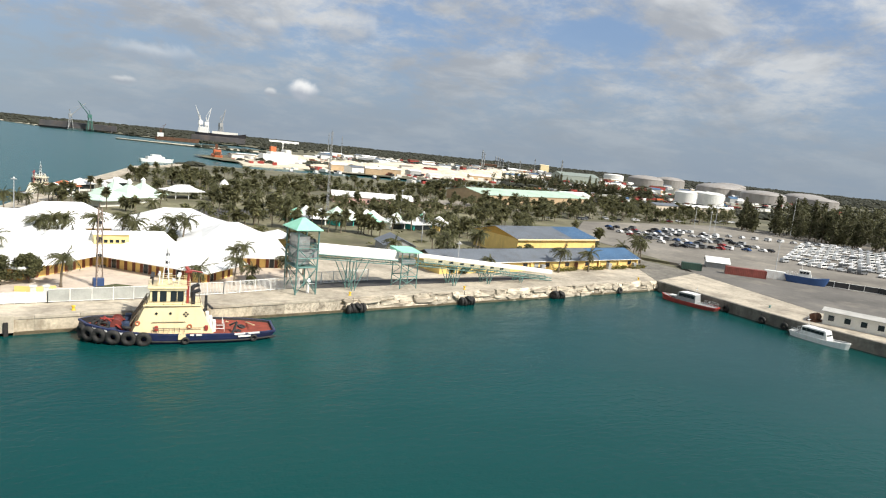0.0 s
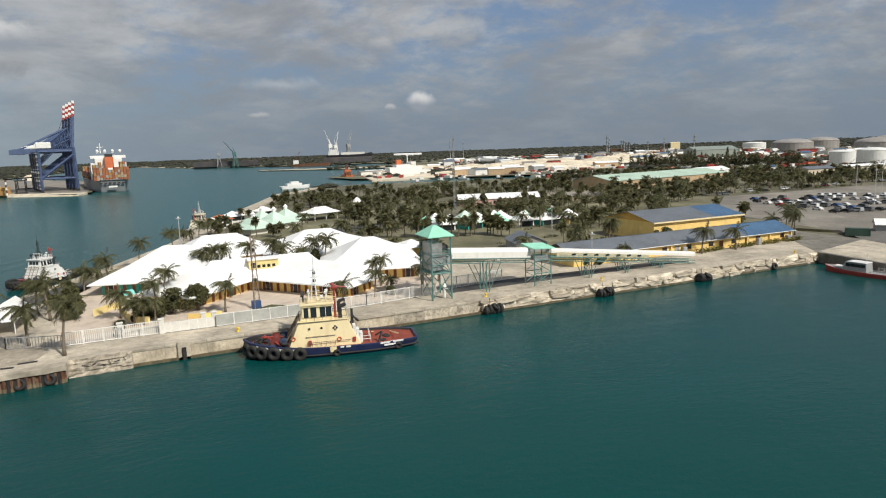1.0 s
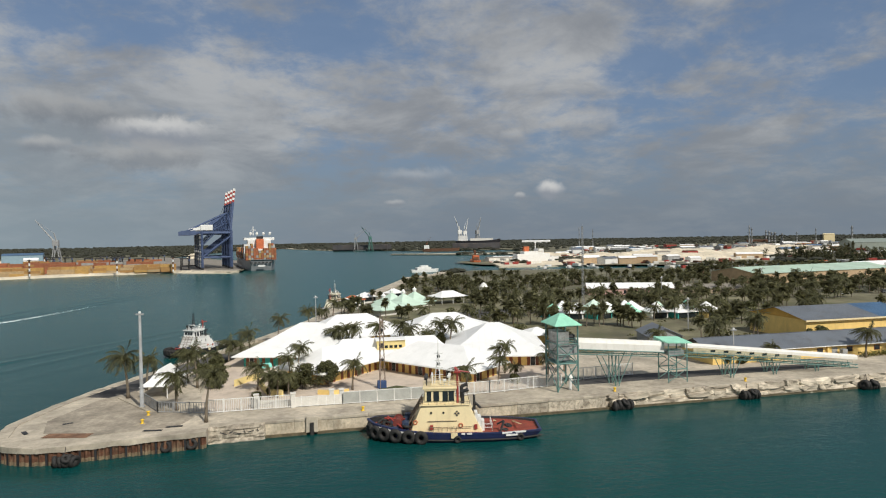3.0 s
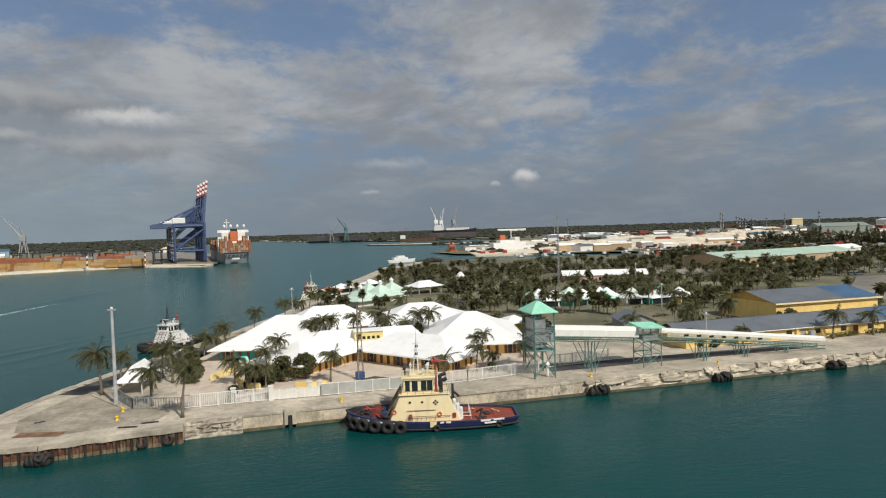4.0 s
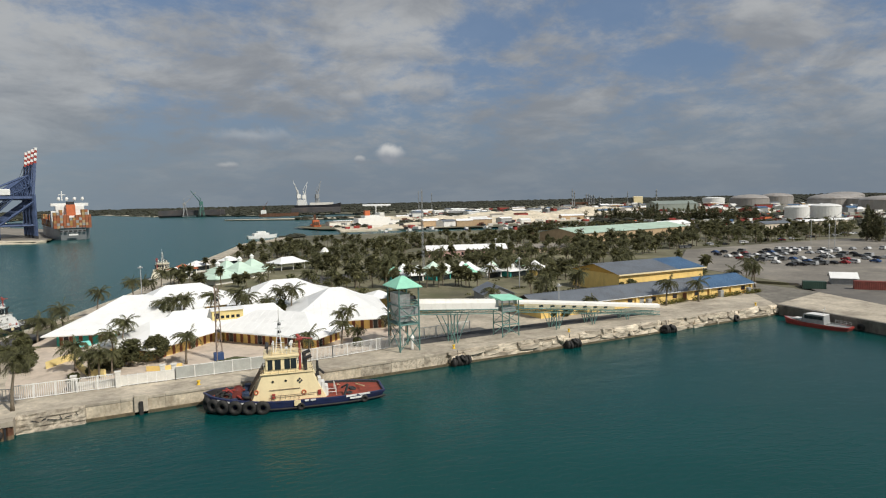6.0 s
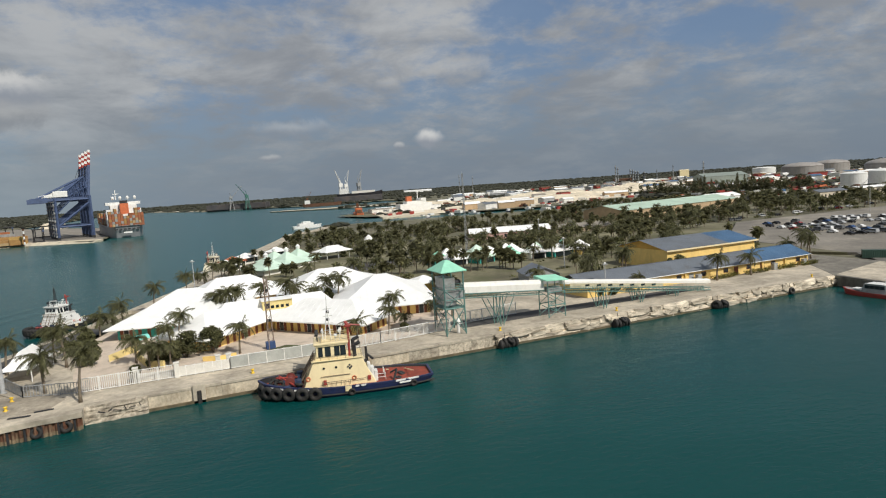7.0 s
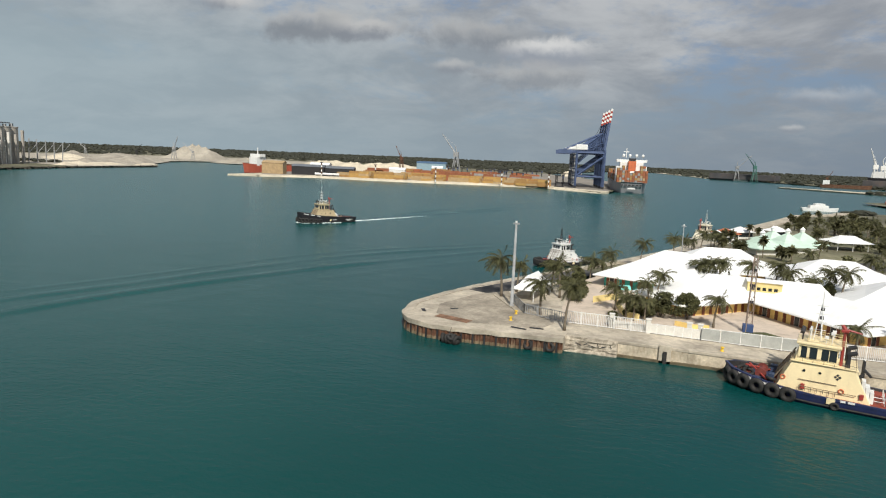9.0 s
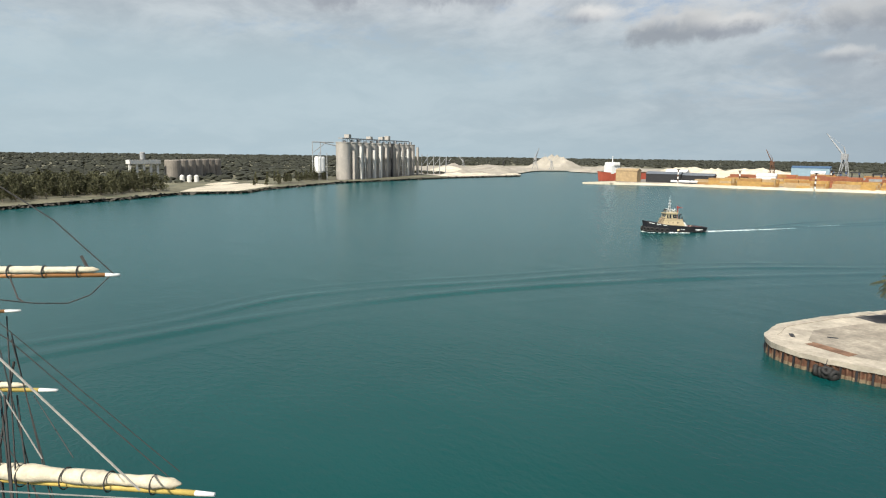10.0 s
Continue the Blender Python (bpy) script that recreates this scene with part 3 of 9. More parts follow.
broken_face()
for mx, mz, ml, ma in ((-12.6, 1.6, 1.1, 20), (-11.4, 1.75, 0.7, -30), (-10.4, 1.5, 1.2, 12), (-9.3, 1.7, 0.8, 70), (-8.3, 1.6, 1.0, -12), (-7.2, 1.75, 0.6, 60)):
    part("painted_mark", boxed(-ml / 2, ml / 2, -0.02, 0.02, -0.06, 0.06, m=pose(mx, 109.22 + max(0.0, mx + 9.5) * 0.12, mz, 0, ma, 0)), DARK, bpy.data.objects["wall_wharf_cast"], "faded dark painted scrawl")
for fx, fy, fa in ((58.8, 109.4, 2), (86.4, 109.3, -3), (115.0, 109.2, 1), (-34.4, 104.2, -8)):
    quay_fender(fx, fy, fa, True, 1.0 if fx < 0 else 1.1)
for fx, fy, fa in ((139.0, 109.7, 0), (-21.0, 107.0, -5), (-17.2, 107.3, -5), (152.7, 87.0, 83), (151.0, 76.5, 86), (150.7, 71.0, 88)):
    quay_fender(fx, fy, fa, False)
for bx in (10.5, 59.0, 88.0, 150.0):
    bollard(bx, 112.6)
for bx, by in ((-26.1, 115.0), (-26.3, 120.3)):
    bollard(bx, by)
pier_fender_post(1.6)
bollard(158.5, 79.0, STEEL_GREEN)


def east_quay():
    line = [(156.0, 110.5), (154.5, 97.0), (152.5, 80.0), (151.5, 66.0), (152.5, 46.0), (150.0, -600.0)]
    bm = bmesh.new()
    rings = []
    for x, y in line:
        rings.append([(x - 0.05, y, -1.5), (x - 0.25, y, 2.1), (x - 0.4, y, 2.15), (x - 0.4, y, DECK + 0.05), (x + 30, y + (40 if y > 100 else 0), DECK + 0.03), (x + 30, y, -1.5)])
    ob = part("wall_east_quay", face_up(loft(bm, rings)), mat("dark_stained_concrete", (0.20, 0.185, 0.155), 0.9, var=0.4, scale=0.2, fine=1.5, bump=0.3, dirt=(0.07, 0.06, 0.05), dirt_amount=0.7, streak=0.3))
    tagged(ob, "weathered concrete quay with a stained face", "quay", kind="structure")
    road = part("road_quay", face_up(prism(bmesh.new(), [(184.3, 117.2), (196, 132), (214, 128), (228, 80), (215, 40), (185, -60), (148, -60), (158.4, 46), (170.4, 75)], DECK + 0.04, DECK + 0.06)), mat("worn_asphalt", (0.15, 0.14, 0.125), 0.92, var=0.3, scale=0.05, fine=1.2, bump=0.2, dirt=(0.30, 0.27, 0.22), dirt_amount=0.6))
    tagged(road, "worn grey quayside road", "road", kind="structure")
    strip = part("pavement_quay", face_up(prism(bmesh.new(), [(157, 111), (155, 97), (153, 80), (152, 66), (153, 46), (150.5, -600), (170, -600), (164, 46), (170, 75), (184, 117)], DECK + 0.04, DECK + 0.075)), CONCRETE)
    tagged(strip, "pale worn concrete strip along the quay edge", "quay paving", kind="structure")
    lot = part("pavement_car_park", face_up(prism(bmesh.new(), [(196, 135), (210, 195), (270, 245), (400, 240), (470, 150), (420, 60), (300, 20), (224, 40), (232, 82)], DECK - 0.95, DECK)), mat("sandy_asphalt", (0.22, 0.20, 0.17), 0.95, var=0.35, scale=0.04, fine=0.8, bump=0.2, dirt=(0.38, 0.34, 0.27), dirt_amount=0.6))
    tagged(lot, "dusty car park of worn asphalt", "car park", kind="structure")
    pave = part("pavement_yard", face_up(prism(bmesh.new(), [(-14, 150), (60, 150), (190, 150), (196, 134.8), (209, 195), (269, 246), (150, 330), (60, 300), (30, 260), (-5, 200)], DECK - 0.95, DECK - 0.02)), mat("park_soil", (0.19, 0.175, 0.105), 0.95, var=0.45, scale=0.05, fine=0.6, bump=0.3, dirt=(0.09, 0.098, 0.04), dirt_amount=0.9))
    tagged(pave, "park ground of dry grass and bare soil", "ground", kind="structure")
    court = part("pavement_court", face_up(prism(bmesh.new(), [(-17, 118.8), (50, 120.5), (60, 135), (60, 200), (-8, 200), (-20, 160), (-19, 131)], DECK, DECK + 0.03)), mat("pale_paving", (0.62, 0.52, 0.42), 0.85, var=0.15, scale=0.2, fine=2, bump=0.15, dirt=(0.30, 0.24, 0.17), dirt_amount=0.5))
    tagged(court, "pale sandy paved market court", "paving", kind="structure")
    tip = part("pavement_pier", face_up(prism(bmesh.new(), [(-42.5, 121), (-40.5, 113.5), (-35, 109.6), (-20, 111.8), (-18, 117), (-27, 128), (-33, 141), (-38.5, 134)], DECK, DECK + 0.03)), mat("grey_pier_concrete", (0.39, 0.34, 0.265), 0.9, var=0.45, scale=0.15, fine=1.5, bump=0.2, dirt=(0.17, 0.14, 0.11), dirt_amount=0.6))
    tagged(tip, "grey worn concrete surface of the pier end", "paving", kind="structure")
    plot = part("lawn_plot", face_up(prism(bmesh.new(), [(69.5, 263.8), (67.9, 242.3), (86.0, 247.6), (94.6, 272.1), (85.9, 290.3)], DECK - 0.95, DECK - 0.8)), mat("brown_soil", (0.13, 0.085, 0.06), 0.95, var=0.3, scale=0.1, fine=1.0, bump=0.3))
    tagged(plot, "bare brown soil plot in the park", "soil plot", kind="structure")
    lawn = part("lawn", face_up(prism(bmesh.new(), [(13, 126.6), (19, 129.6), (27, 122.8), (25, 121.4), (14, 122.4)], DECK + 0.03, DECK + 0.09)), GRASS)
    tagged(lawn, "patch of shaded green lawn in the court", "lawn", kind="structure")
    # dark sheet paints in the shadow that the conveyor throws behind it
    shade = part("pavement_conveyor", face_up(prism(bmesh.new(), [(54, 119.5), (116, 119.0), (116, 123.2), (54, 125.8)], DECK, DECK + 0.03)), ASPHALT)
    tagged(shade, "dark asphalt-coloured strip painting the conveyor's shadow on the ground", "asphalt strip", kind="structure")


east_quay()


# ---- boats ----
def hull_shape(L, B, rail_at, blunt=2.6, stern=3.5):
    """Half breadth at x and the closed outline of a hull with its bow at +x."""
    def half(x):
        u = x / (L / 2)
        if u > 0:
            return B / 2 * max(0.0, 1 - abs(u) ** blunt) ** 0.55
        return B / 2 * max(0.0, 1 - 0.42 * abs(u) ** stern)
    xs = [L / 2 * (-1 + 2 * i / 24) for i in range(25)]
    side = [(x, half(x)) for x in xs]
    return side


def hull_meshes(L, B, rail, deck, blunt=2.6, stern=3.5):
    side = hull_shape(L, B, rail, blunt, stern)

    def ring(k, zf, inset=0.0):
        right = [(x * (1 - inset / (L / 2)) * k, -max(h - inset, 0.02) * (k if h > 0.1 else 1), zf(x)) for x, h in side]
        left = [(x, -y, z) for x, y, z in right]
        return right + left[::-1]
    outer = loft(bmesh.new(), [ring(0.86, lambda x: -1.2), ring(0.955, lambda x: 0.1), ring(1.0, lambda x: rail(x) - 0.35), ring(1.01, lambda x: rail(x) - 0.3), ring(1.01, rail),
                               ring(1.0, rail, 0.22)], close=False)
    inner = loft(bmesh.new(), [ring(1.0, rail, 0.22), ring(1.0, deck, 0.3)], close=False)
    vs = [v for v in inner.verts if v.index < 0 or True]
    bm = bmesh.new()
    rg = ring(1.0, deck, 0.3)
    n = len(rg)
    vv = [bm.verts.new(p) for p in rg]
    for i in range(n // 2 - 1):
        bm.faces.new((vv[i], vv[i + 1], vv[n - 2 - i], vv[n - 1 - i]))
    return face_up(outer), face_up(inner), face_up(bm), side


def slab(x0, x1, w0, w1, z0, z1, top_x0=None, top_x1=None):
    """A deckhouse: base x0..x1 and width w0, top narrower; ends may slope."""
    a, b = (x0 if top_x0 is None else top_x0), (x1 if top_x1 is None else top_x1)
    bm = loft(bmesh.new(), [[(x0, -w0 / 2, z0), (x1, -w0 / 2 * 0.96, z0), (x1, w0 / 2 * 0.96, z0), (x0, w0 / 2, z0)],
                            [(a, -w1 / 2, z1), (b, -w1 / 2 * 0.94, z1), (b, w1 / 2 * 0.94, z1), (a, w1 / 2, z1)]])
    bmesh.ops.bevel(bm, geom=bm.edges[:], offset=0.09, segments=2, profile=0.5, affect="EDGES")
    return face_up(bm)


def railing(bm, pts, h=1.0, r=0.03, rails=2):
    for a, b in zip(pts, pts[1:]):
        for k in range(rails):
            rod(bm, Vector(a) + Vector((0, 0, h * (k + 1) / rails)), Vector(b) + Vector((0, 0, h * (k + 1) / rails)), r, sides=5)
        n = max(1, int((Vector(b) - Vector(a)).length / 1.2))
        for i in range(n + 1):
            p = Vector(a).lerp(Vector(b), i / n)
            rod(bm, p, p + Vector((0, 0, h)), r, sides=5)
    return bm


def tugboat(m, label, hullmat, housemat, deckmat, tyres=True, mast_dark=False, bow_fender=False, name="tugboat", detail=True, free=0.0, gear=None):
    gear = gear or RED
    ob = thing(name, m, label, "tugboat")

    def rail(x):
        return 1.6 + free * (0.35 + 0.65 * (x + 14.3) / 28.6) + (1.15 * max(0, (x + 1) / 14.5) ** 1.9 if x > -1 else -0.2 * (max(0, -x - 2) / 12))

    def deck(x):
        return rail(x) - (0.35 if x < -1 else 0.35 + 0.55 * min(1.0, (x + 1) / 4))
    o, i, d, side = hull_meshes(28.6, 9.8, rail, deck)
    hull = part("hull", o, hullmat, ob, smooth=False)
    part("bulwark", i, DARK, ob)
    part("deck", d, deckmat, ob)
    part("rubbing_strake", strake(side, lambda x: 0.42 + 0.75 * max(0, x / 14.3) ** 2), RUBBER, ob)
    house = part("deckhouse", slab(-4.9, 7.2, 6.8, 5.4, 0.9, 5.5, -2.6, 5.2), housemat, ob)
    part("boat_deck", boxed(-2.9, 5.5, -2.9, 2.9, 5.48, 5.62, bevel=0.04), housemat, ob)
    wheel = part("wheelhouse", slab(-0.5, 5.0, 4.9, 4.3, 5.6, 8.15, -0.2, 4.4), housemat, ob)
    # windows lean with the wall, a little proud of it
    for s in (-1, 1):
        part("window_band", boxed(-0.32, 4.62, -0.03, 0.03, -0.12, 1.52, bevel=0.02, m=pose(0, s * 2.385, 6.32, s * 6.7, 0, 0)), housemat, wheel)
        for x0, x1 in ((-0.2, 0.72), (0.8, 1.7), (2.25, 3.2), (3.55, 4.3)):
            part("window", boxed(x0, x1, -0.05, 0.05, 0, 1.62, bevel=0.02, m=pose(0, s * 2.41, 6.12, s * 6.7, 0, 0)), GLASS, wheel)
    for k in range(3):
        part("window", boxed(-0.03, 0.03, -1.75 + k * 1.2, -0.75 + k * 1.2, 0, 1.12, m=pose(4.78, 0, 6.6, 0, -13.0, 0)), GLASS, wheel)
        part("window", boxed(-0.03, 0.03, -1.75 + k * 1.2, -0.75 + k * 1.2, 0, 1.0, m=pose(-0.42, 0, 6.65, 0, 6.5, 0)), GLASS, wheel)
    part("roof", boxed(-0.7, 4.95, -2.6, 2.6, 8.05, 8.42, bevel=0.1), housemat, wheel)
    b = bmesh.new()
    railing(b, [(-1.1, -2.0, 8.3), (3.6, -2.0, 8.3), (3.6, 2.0, 8.3), (-1.1, 2.0, 8.3), (-1.1, -2.0, 8.3)], 0.95, 0.035, 3)
    part("roof_rail", b, housemat, ob)
    b = bmesh.new()
    for sx, sy in ((0.2, -0.5), (0.2, 0.5), (1.2, 0)):
        rod(b, (sx + 1.8, sy, 8.3), (2.3, sy * 0.4, 14.2), 0.10, 0.06)
    for z in (9.6, 10.8, 12.0, 13.2):
        rod(b, (2.2, -1.0 + (z - 9) * 0.12, z), (2.2, 1.0 - (z - 9) * 0.12, z), 0.06)
        rod(b, (1.5, 0, z + 0.4), (3.0, 0, z + 0.4), 0.06)
    rod(b, (2.3, 0, 14.0), (2.3, 0, 16.0), 0.05)
    part("mast", b, DARK if mast_dark else WHITE, ob)
    for z in (10.2, 11.6, 12.9):
        part("mast_light", boxed(2.0, 2.5, -0.3, 0.3, z, z + 0.42, bevel=0.08), DARK, ob)
    for y in (-0.9, 0.9):
        b = rodded((4.3, y, 8.3), (4.3, y, 9.6), 0.09)
        rod(b, (4.1, y, 9.6), (4.6, y, 9.75), 0.34, 0.42, 10)
        part("searchlight", b, DARK, ob)
    b = bmesh.new()
    for x, y, z in ((0.4, -1.4, 1.2), (0.6, 1.4, 1.5), (3.4, -1.5, 1.0), (1.3, 1.7, 0.9)):
        rod(b, (x, y, 8.3), (x, y, 8.3 + z), 0.07, 0.05)
        box(b, x - 0.25, x + 0.25, y - 0.25, y + 0.25, 8.3 + z, 8.7 + z, bevel=0.06)
    pieces("roof_fitting", b, WHITE, ob)
    b = bmesh.new()
    box(b, 3.2, 3.5, -1.1, 1.1, 10.0, 10.18)
    rod(b, (3.35, 0, 8.3), (3.35, 0, 10.0), 0.1)
    part("radar", b, WHITE, ob)
    for s in (-1, 1):
        b = bmesh.new()
        rod(b, (-1.6, s * 1.9, 5.5), (-1.6, s * 1.9, 7.6), 0.32, 0.32, 10)
        rod(b, (-1.6, s * 1.9, 7.5), (-2.6, s * 1.9, 7.9), 0.3, 0.3, 10)
        part("exhaust", b, DARK, ob)
    b = bmesh.new()
    rod(b, (-0.8, 1.5, 5.6), (-0.8, 1.5, 10.6), 0.20)
    box(b, -1.3, -0.3, 1.15, 1.85, 10.5, 10.9, bevel=0.08)
    rod(b, (-1.1, 1.5, 10.9), (-2.9, 1.5, 10.6), 0.17, 0.10)
    rod(b, (-0.8, 1.5, 10.9), (-0.4, 1.5, 11.5), 0.3, 0.22, 8)
    part("fire_monitor", b, RED, ob)
    if detail:
        for x, z in ((6.2, 2.9), (-1.2, 2.35)):
            for s in (-1, 1):
                part("life_ring", torus(bmesh.new(), 0.30, 0.09, pose(x, s * (3.49 - 0.152 * (z - 0.9) - (0.12 if x > 4 else 0)), z, 90 + s * 8.6), 14, 6), ORANGE, ob, smooth=True)
        for x in (3.3, -3.9):
            for s in (-1, 1):
                part("fire_box", boxed(x, x + 0.5, -0.12, 0.12, 0, 0.75, bevel=0.03, m=pose(0, s * 3.38, 1.75)), RED, ob)
        b = bmesh.new()
        for k in range(7):
            rod(b, (-0.5 + k * 0.75, 3.55, 1.5), (-0.5 + k * 0.75, 3.5, 2.2), 0.04)
        rod(b, (-3.0, 3.5, 2.15), (4.0, 3.5, 2.15), 0.05)
        rod(b, (-0.6, 3.16, 3.05), (4.2, 3.16, 3.05), 0.05)
        part("handrail", b, mat("dull_brown_steel", (0.20, 0.15, 0.10), 0.7, var=0.3, scale=1, fine=6), ob)
        for x, z in ((3.6, 4.35), (1.6, 4.35)):
            for s in (-1, 1):
                part("porthole", lathe(bmesh.new(), [(0.19, -0.03), (0.19, 0.03)], 12), GLASS, house, m=pose(x, s * 2.90, z, s * 81))
        c = bmesh.new()
        for k in range(4):
            box(c, 0.05, 0.34, 0.05, 0.34, -0.02, 0.02, m=pose(-0.6, 2.91, 4.2, -81) @ pose(0, 0, 0, 0, 0, 45 + 90 * k))
        part("emblem", c, DARK, house)
        # slanted guard and ladder in front of the house
        b = bmesh.new()
        for y in (-2.2, 2.2, -0.6, 0.6):
            rod(b, (7.4, y, 2.3), (5.1, y, 6.2), 0.09)
        for k in range(5):
            rod(b, (7.2 - k * 0.48, -2.2, 2.7 + k * 0.8), (7.2 - k * 0.48, 2.2, 2.7 + k * 0.8), 0.06)
        pieces("guard_bar", b, mat("dull_brown_steel", (0.20, 0.15, 0.10), 0.7, var=0.3, scale=1, fine=6), ob)
        b = bmesh.new()
        railing(b, [(-2.7, -2.8, 5.6), (5.2, -2.8, 5.6), (5.3, 2.8, 5.6), (-2.7, 2.8, 5.6), (-2.7, -2.8, 5.6)], 0.5, 0.03, 1)
        part("deck_rail", b, mat("dull_brown_steel", (0.2, 0.15, 0.1)), ob)
        # fore deck: winch and hose gear
        b = bmesh.new()
        rod(b, (9.2, -1.5, 2.3), (9.2, 1.5, 2.3), 0.5, sides=14)
        for y in (-1.6, 1.5):
            rod(b, (9.2, y, 2.3), (9.2, y + 0.12, 2.3), 0.8, sides=14)
        part("winch", b, gear, ob)
        b = bmesh.new()
        box(b, 8.0, 10.6, -1.9, 1.9, 1.2, 1.9, bevel=0.1)
        box(b, 7.2, 8.2, -3.2, -2.0, 1.3, 2.9, bevel=0.1)
        box(b, 7.3, 8.1, 2.0, 3.1, 1.3, 3.0, bevel=0.1)
        part("winch_base", b, mat("dark_blue_deck_gear", (0.03, 0.05, 0.10), 0.6, var=0.4, scale=1, fine=5), ob)
        b = bmesh.new()
        rod(b, (7.6, -2.6, 1.9), (11.4, 0.8, 3.1), 0.14)
        rod(b, (8.2, 2.8, 1.9), (11.0, -0.6, 3.0), 0.14)
        rod(b, (10.8, -1.6, 2.0), (10.8, 1.6, 3.2), 0.12)
        pieces("deck_pipe", b, RED, ob)
        for x, y, r in ((8.6, -2.6, 0.6), (10.9, 1.5, 0.7), (11.6, -1.2, 0.6), (7.7, 3.0, 0.5), (12.0, 0.4, 0.5)):
            part("hose_coil", torus(bmesh.new(), r, 0.24, pose(x, y, 2.25, rand(-20, 20), rand(-20, 20)), 14, 6), RUBBER, ob, smooth=True)
        for s in (-1, 1):                                # brow above the wheelhouse windows and its corner posts
            part("brow", boxed(-0.5, 4.7, -0.12, 0.12, 0, 0.14, m=pose(0, s * 2.36, 7.86)), housemat, wheel)
        # towing post, coiled hose, white rack at the after end of the house
        b = bmesh.new()
        rod(b, (-3.6, 0.4, 2.0), (-3.6, 0.4, 6.6), 0.30, 0.2, 10)
        rod(b, (-3.6, 0.4, 5.4), (-4.6, 1.2, 4.6), 0.2)
        rod(b, (-3.6, 0.4, 4.6), (-3.0, 1.6, 4.2), 0.2)
        part("towing_post", b, DARK, ob)
        b = bmesh.new()
        for k in range(3):
            box(b, -4.0 - k * 0.55, -3.5 - k * 0.55, 1.2, 2.8, 1.2, 4.3 - k * 0.7, bevel=0.05)
        railing(b, [(-4.6, 2.7, 1.2), (-6.4, 2.7, 1.2), (-6.4, -1.8, 1.2)], 1.1, 0.05, 2)
        part("gear_rack", b, WHITE, ob)
        b = bmesh.new()
        rod(b, (-7.5, -3.2, 1.1), (-6.6, 3.0, 3.0), 0.1)
        rod(b, (-10.2, -3.0, 1.1), (-10.9, 2.6, 2.2), 0.06)
        rod(b, (-10.4, -3.0, 1.1), (-11.1, 2.6, 2.2), 0.06)
        part("tow_beam", b, CREAM, ob)
        b = bmesh.new()
        for x, y in ((-8.5, 2.4), (-9.4, 0.4), (-9.2, -0.3)):
            torus(b, 0.42, 0.14, pose(x, y, 1.25), 14, 6)
        rod(b, (-7.6, 3.4, 1.1), (-8.3, 2.7, 2.8), 0.2)
        rod(b, (-8.3, 2.7, 2.8), (-7.2, 2.4, 2.2), 0.15)
        pieces("deck_gear", b, DARK, ob)
        for x0, x1, z in ((10.1, 12.1, 2.65), (7.6, 9.3, 2.25), (5.0, 6.6, 1.95), (-11.6, -7.7, 1.55), (-10.3, -8.3, 1.15), (-2.9, -2.1, 1.62), (-1.8, -1.2, 1.62)):
            h0, h1 = [half_at(side, x) for x in (x0, x1)]
            zr0, zr1 = rail(x0) - 0.25 if x0 > 4 else z, rail(x1) - 0.25 if x1 > 4 else z
            bm = bmesh.new()
            vs = [bm.verts.new(p) for p in ((x0 * 1.012, h0 * 1.012 + 0.05, zr0 - 0.3), (x1 * 1.012, h1 * 1.012 + 0.05, zr1 - 0.3), (x1 * 1.012, h1 * 1.012 + 0.055, zr1), (x0 * 1.012, h0 * 1.012 + 0.055, zr0))]
            fc = bm.faces.new(vs)
            ex = bmesh.ops.extrude_face_region(bm, geom=[fc])
            for v in [g for g in ex["geom"] if isinstance(g, bmesh.types.BMVert)]:
                v.co.y += 0.03
            part("name_bar", face_up(bm), WHITE, hull)
        part("pilot_step", boxed(-0.6, 0.45, 4.9, 5.06, 0.75, 1.6, bevel=0.02), CREAM, hull)
    if tyres:
        for a in (5.2, 7.2, 9.3, 11.2, 12.6, 13.6):
            h = half_at(side, a)
            for s in (-1, 1):
                sl = math.degrees(math.atan2(half_at(side, a + 0.3) - half_at(side, a - 0.3), 0.6))
                part("tyre", torus(bmesh.new(), 0.74, 0.42, pose(a * 1.01, s * (h + 0.45), 0.95 + 0.05 * (a - 5), 90 + s * 0, 0, s * sl), 18, 8), RUBBER, ob, smooth=True)
        for x in (-0.6, -10.8):
            part("tyre", torus(bmesh.new(), 0.42, 0.2, pose(x, half_at(side, x) + 0.25, 0.6, 90), 14, 6), RUBBER, ob, smooth=True)
    if bow_fender:
        for k in range(15):
            a = -100 + 200 * k / 14
            x, y = 9.6 + 4.6 * math.cos(radians(a)), 4.6 * math.sin(radians(a))
            part("fender_tyre", torus(bmesh.new(), 0.75, 0.5, pose(x, y, 1.7, 90, 0, a + 90), 12, 6), RUBBER, ob, smooth=True)
    return ob


def half_at(side, x):
    for (a, ha), (b, hb) in zip(side, side[1:]):
        if a <= x <= b:
            return ha + (hb - ha) * (x - a) / (b - a)
    return 0.0


def strake(side, zf):
    bm = bmesh.new()
    pts = [(x * 1.012, -h * 1.012 - 0.02, zf(x)) for x, h in side]
    pts = pts + [(x, -y, z) for x, y, z in pts[::-1]]
    rings = []
    for i, p in enumerate(pts):
        a, b = Vector(pts[max(i - 1, 0)]), Vector(pts[min(i + 1, len(pts) - 1)])
        out = (b - a).cross(Vector((0, 0, 1))).normalized()
        rings.append([tuple(Vector(p) + out * 0.15 * math.cos(k * 1.0472) + Vector((0, 0, 0.15 * math.sin(k * 1.0472)))) for k in range(6)])
    return face_up(loft(bm, rings))


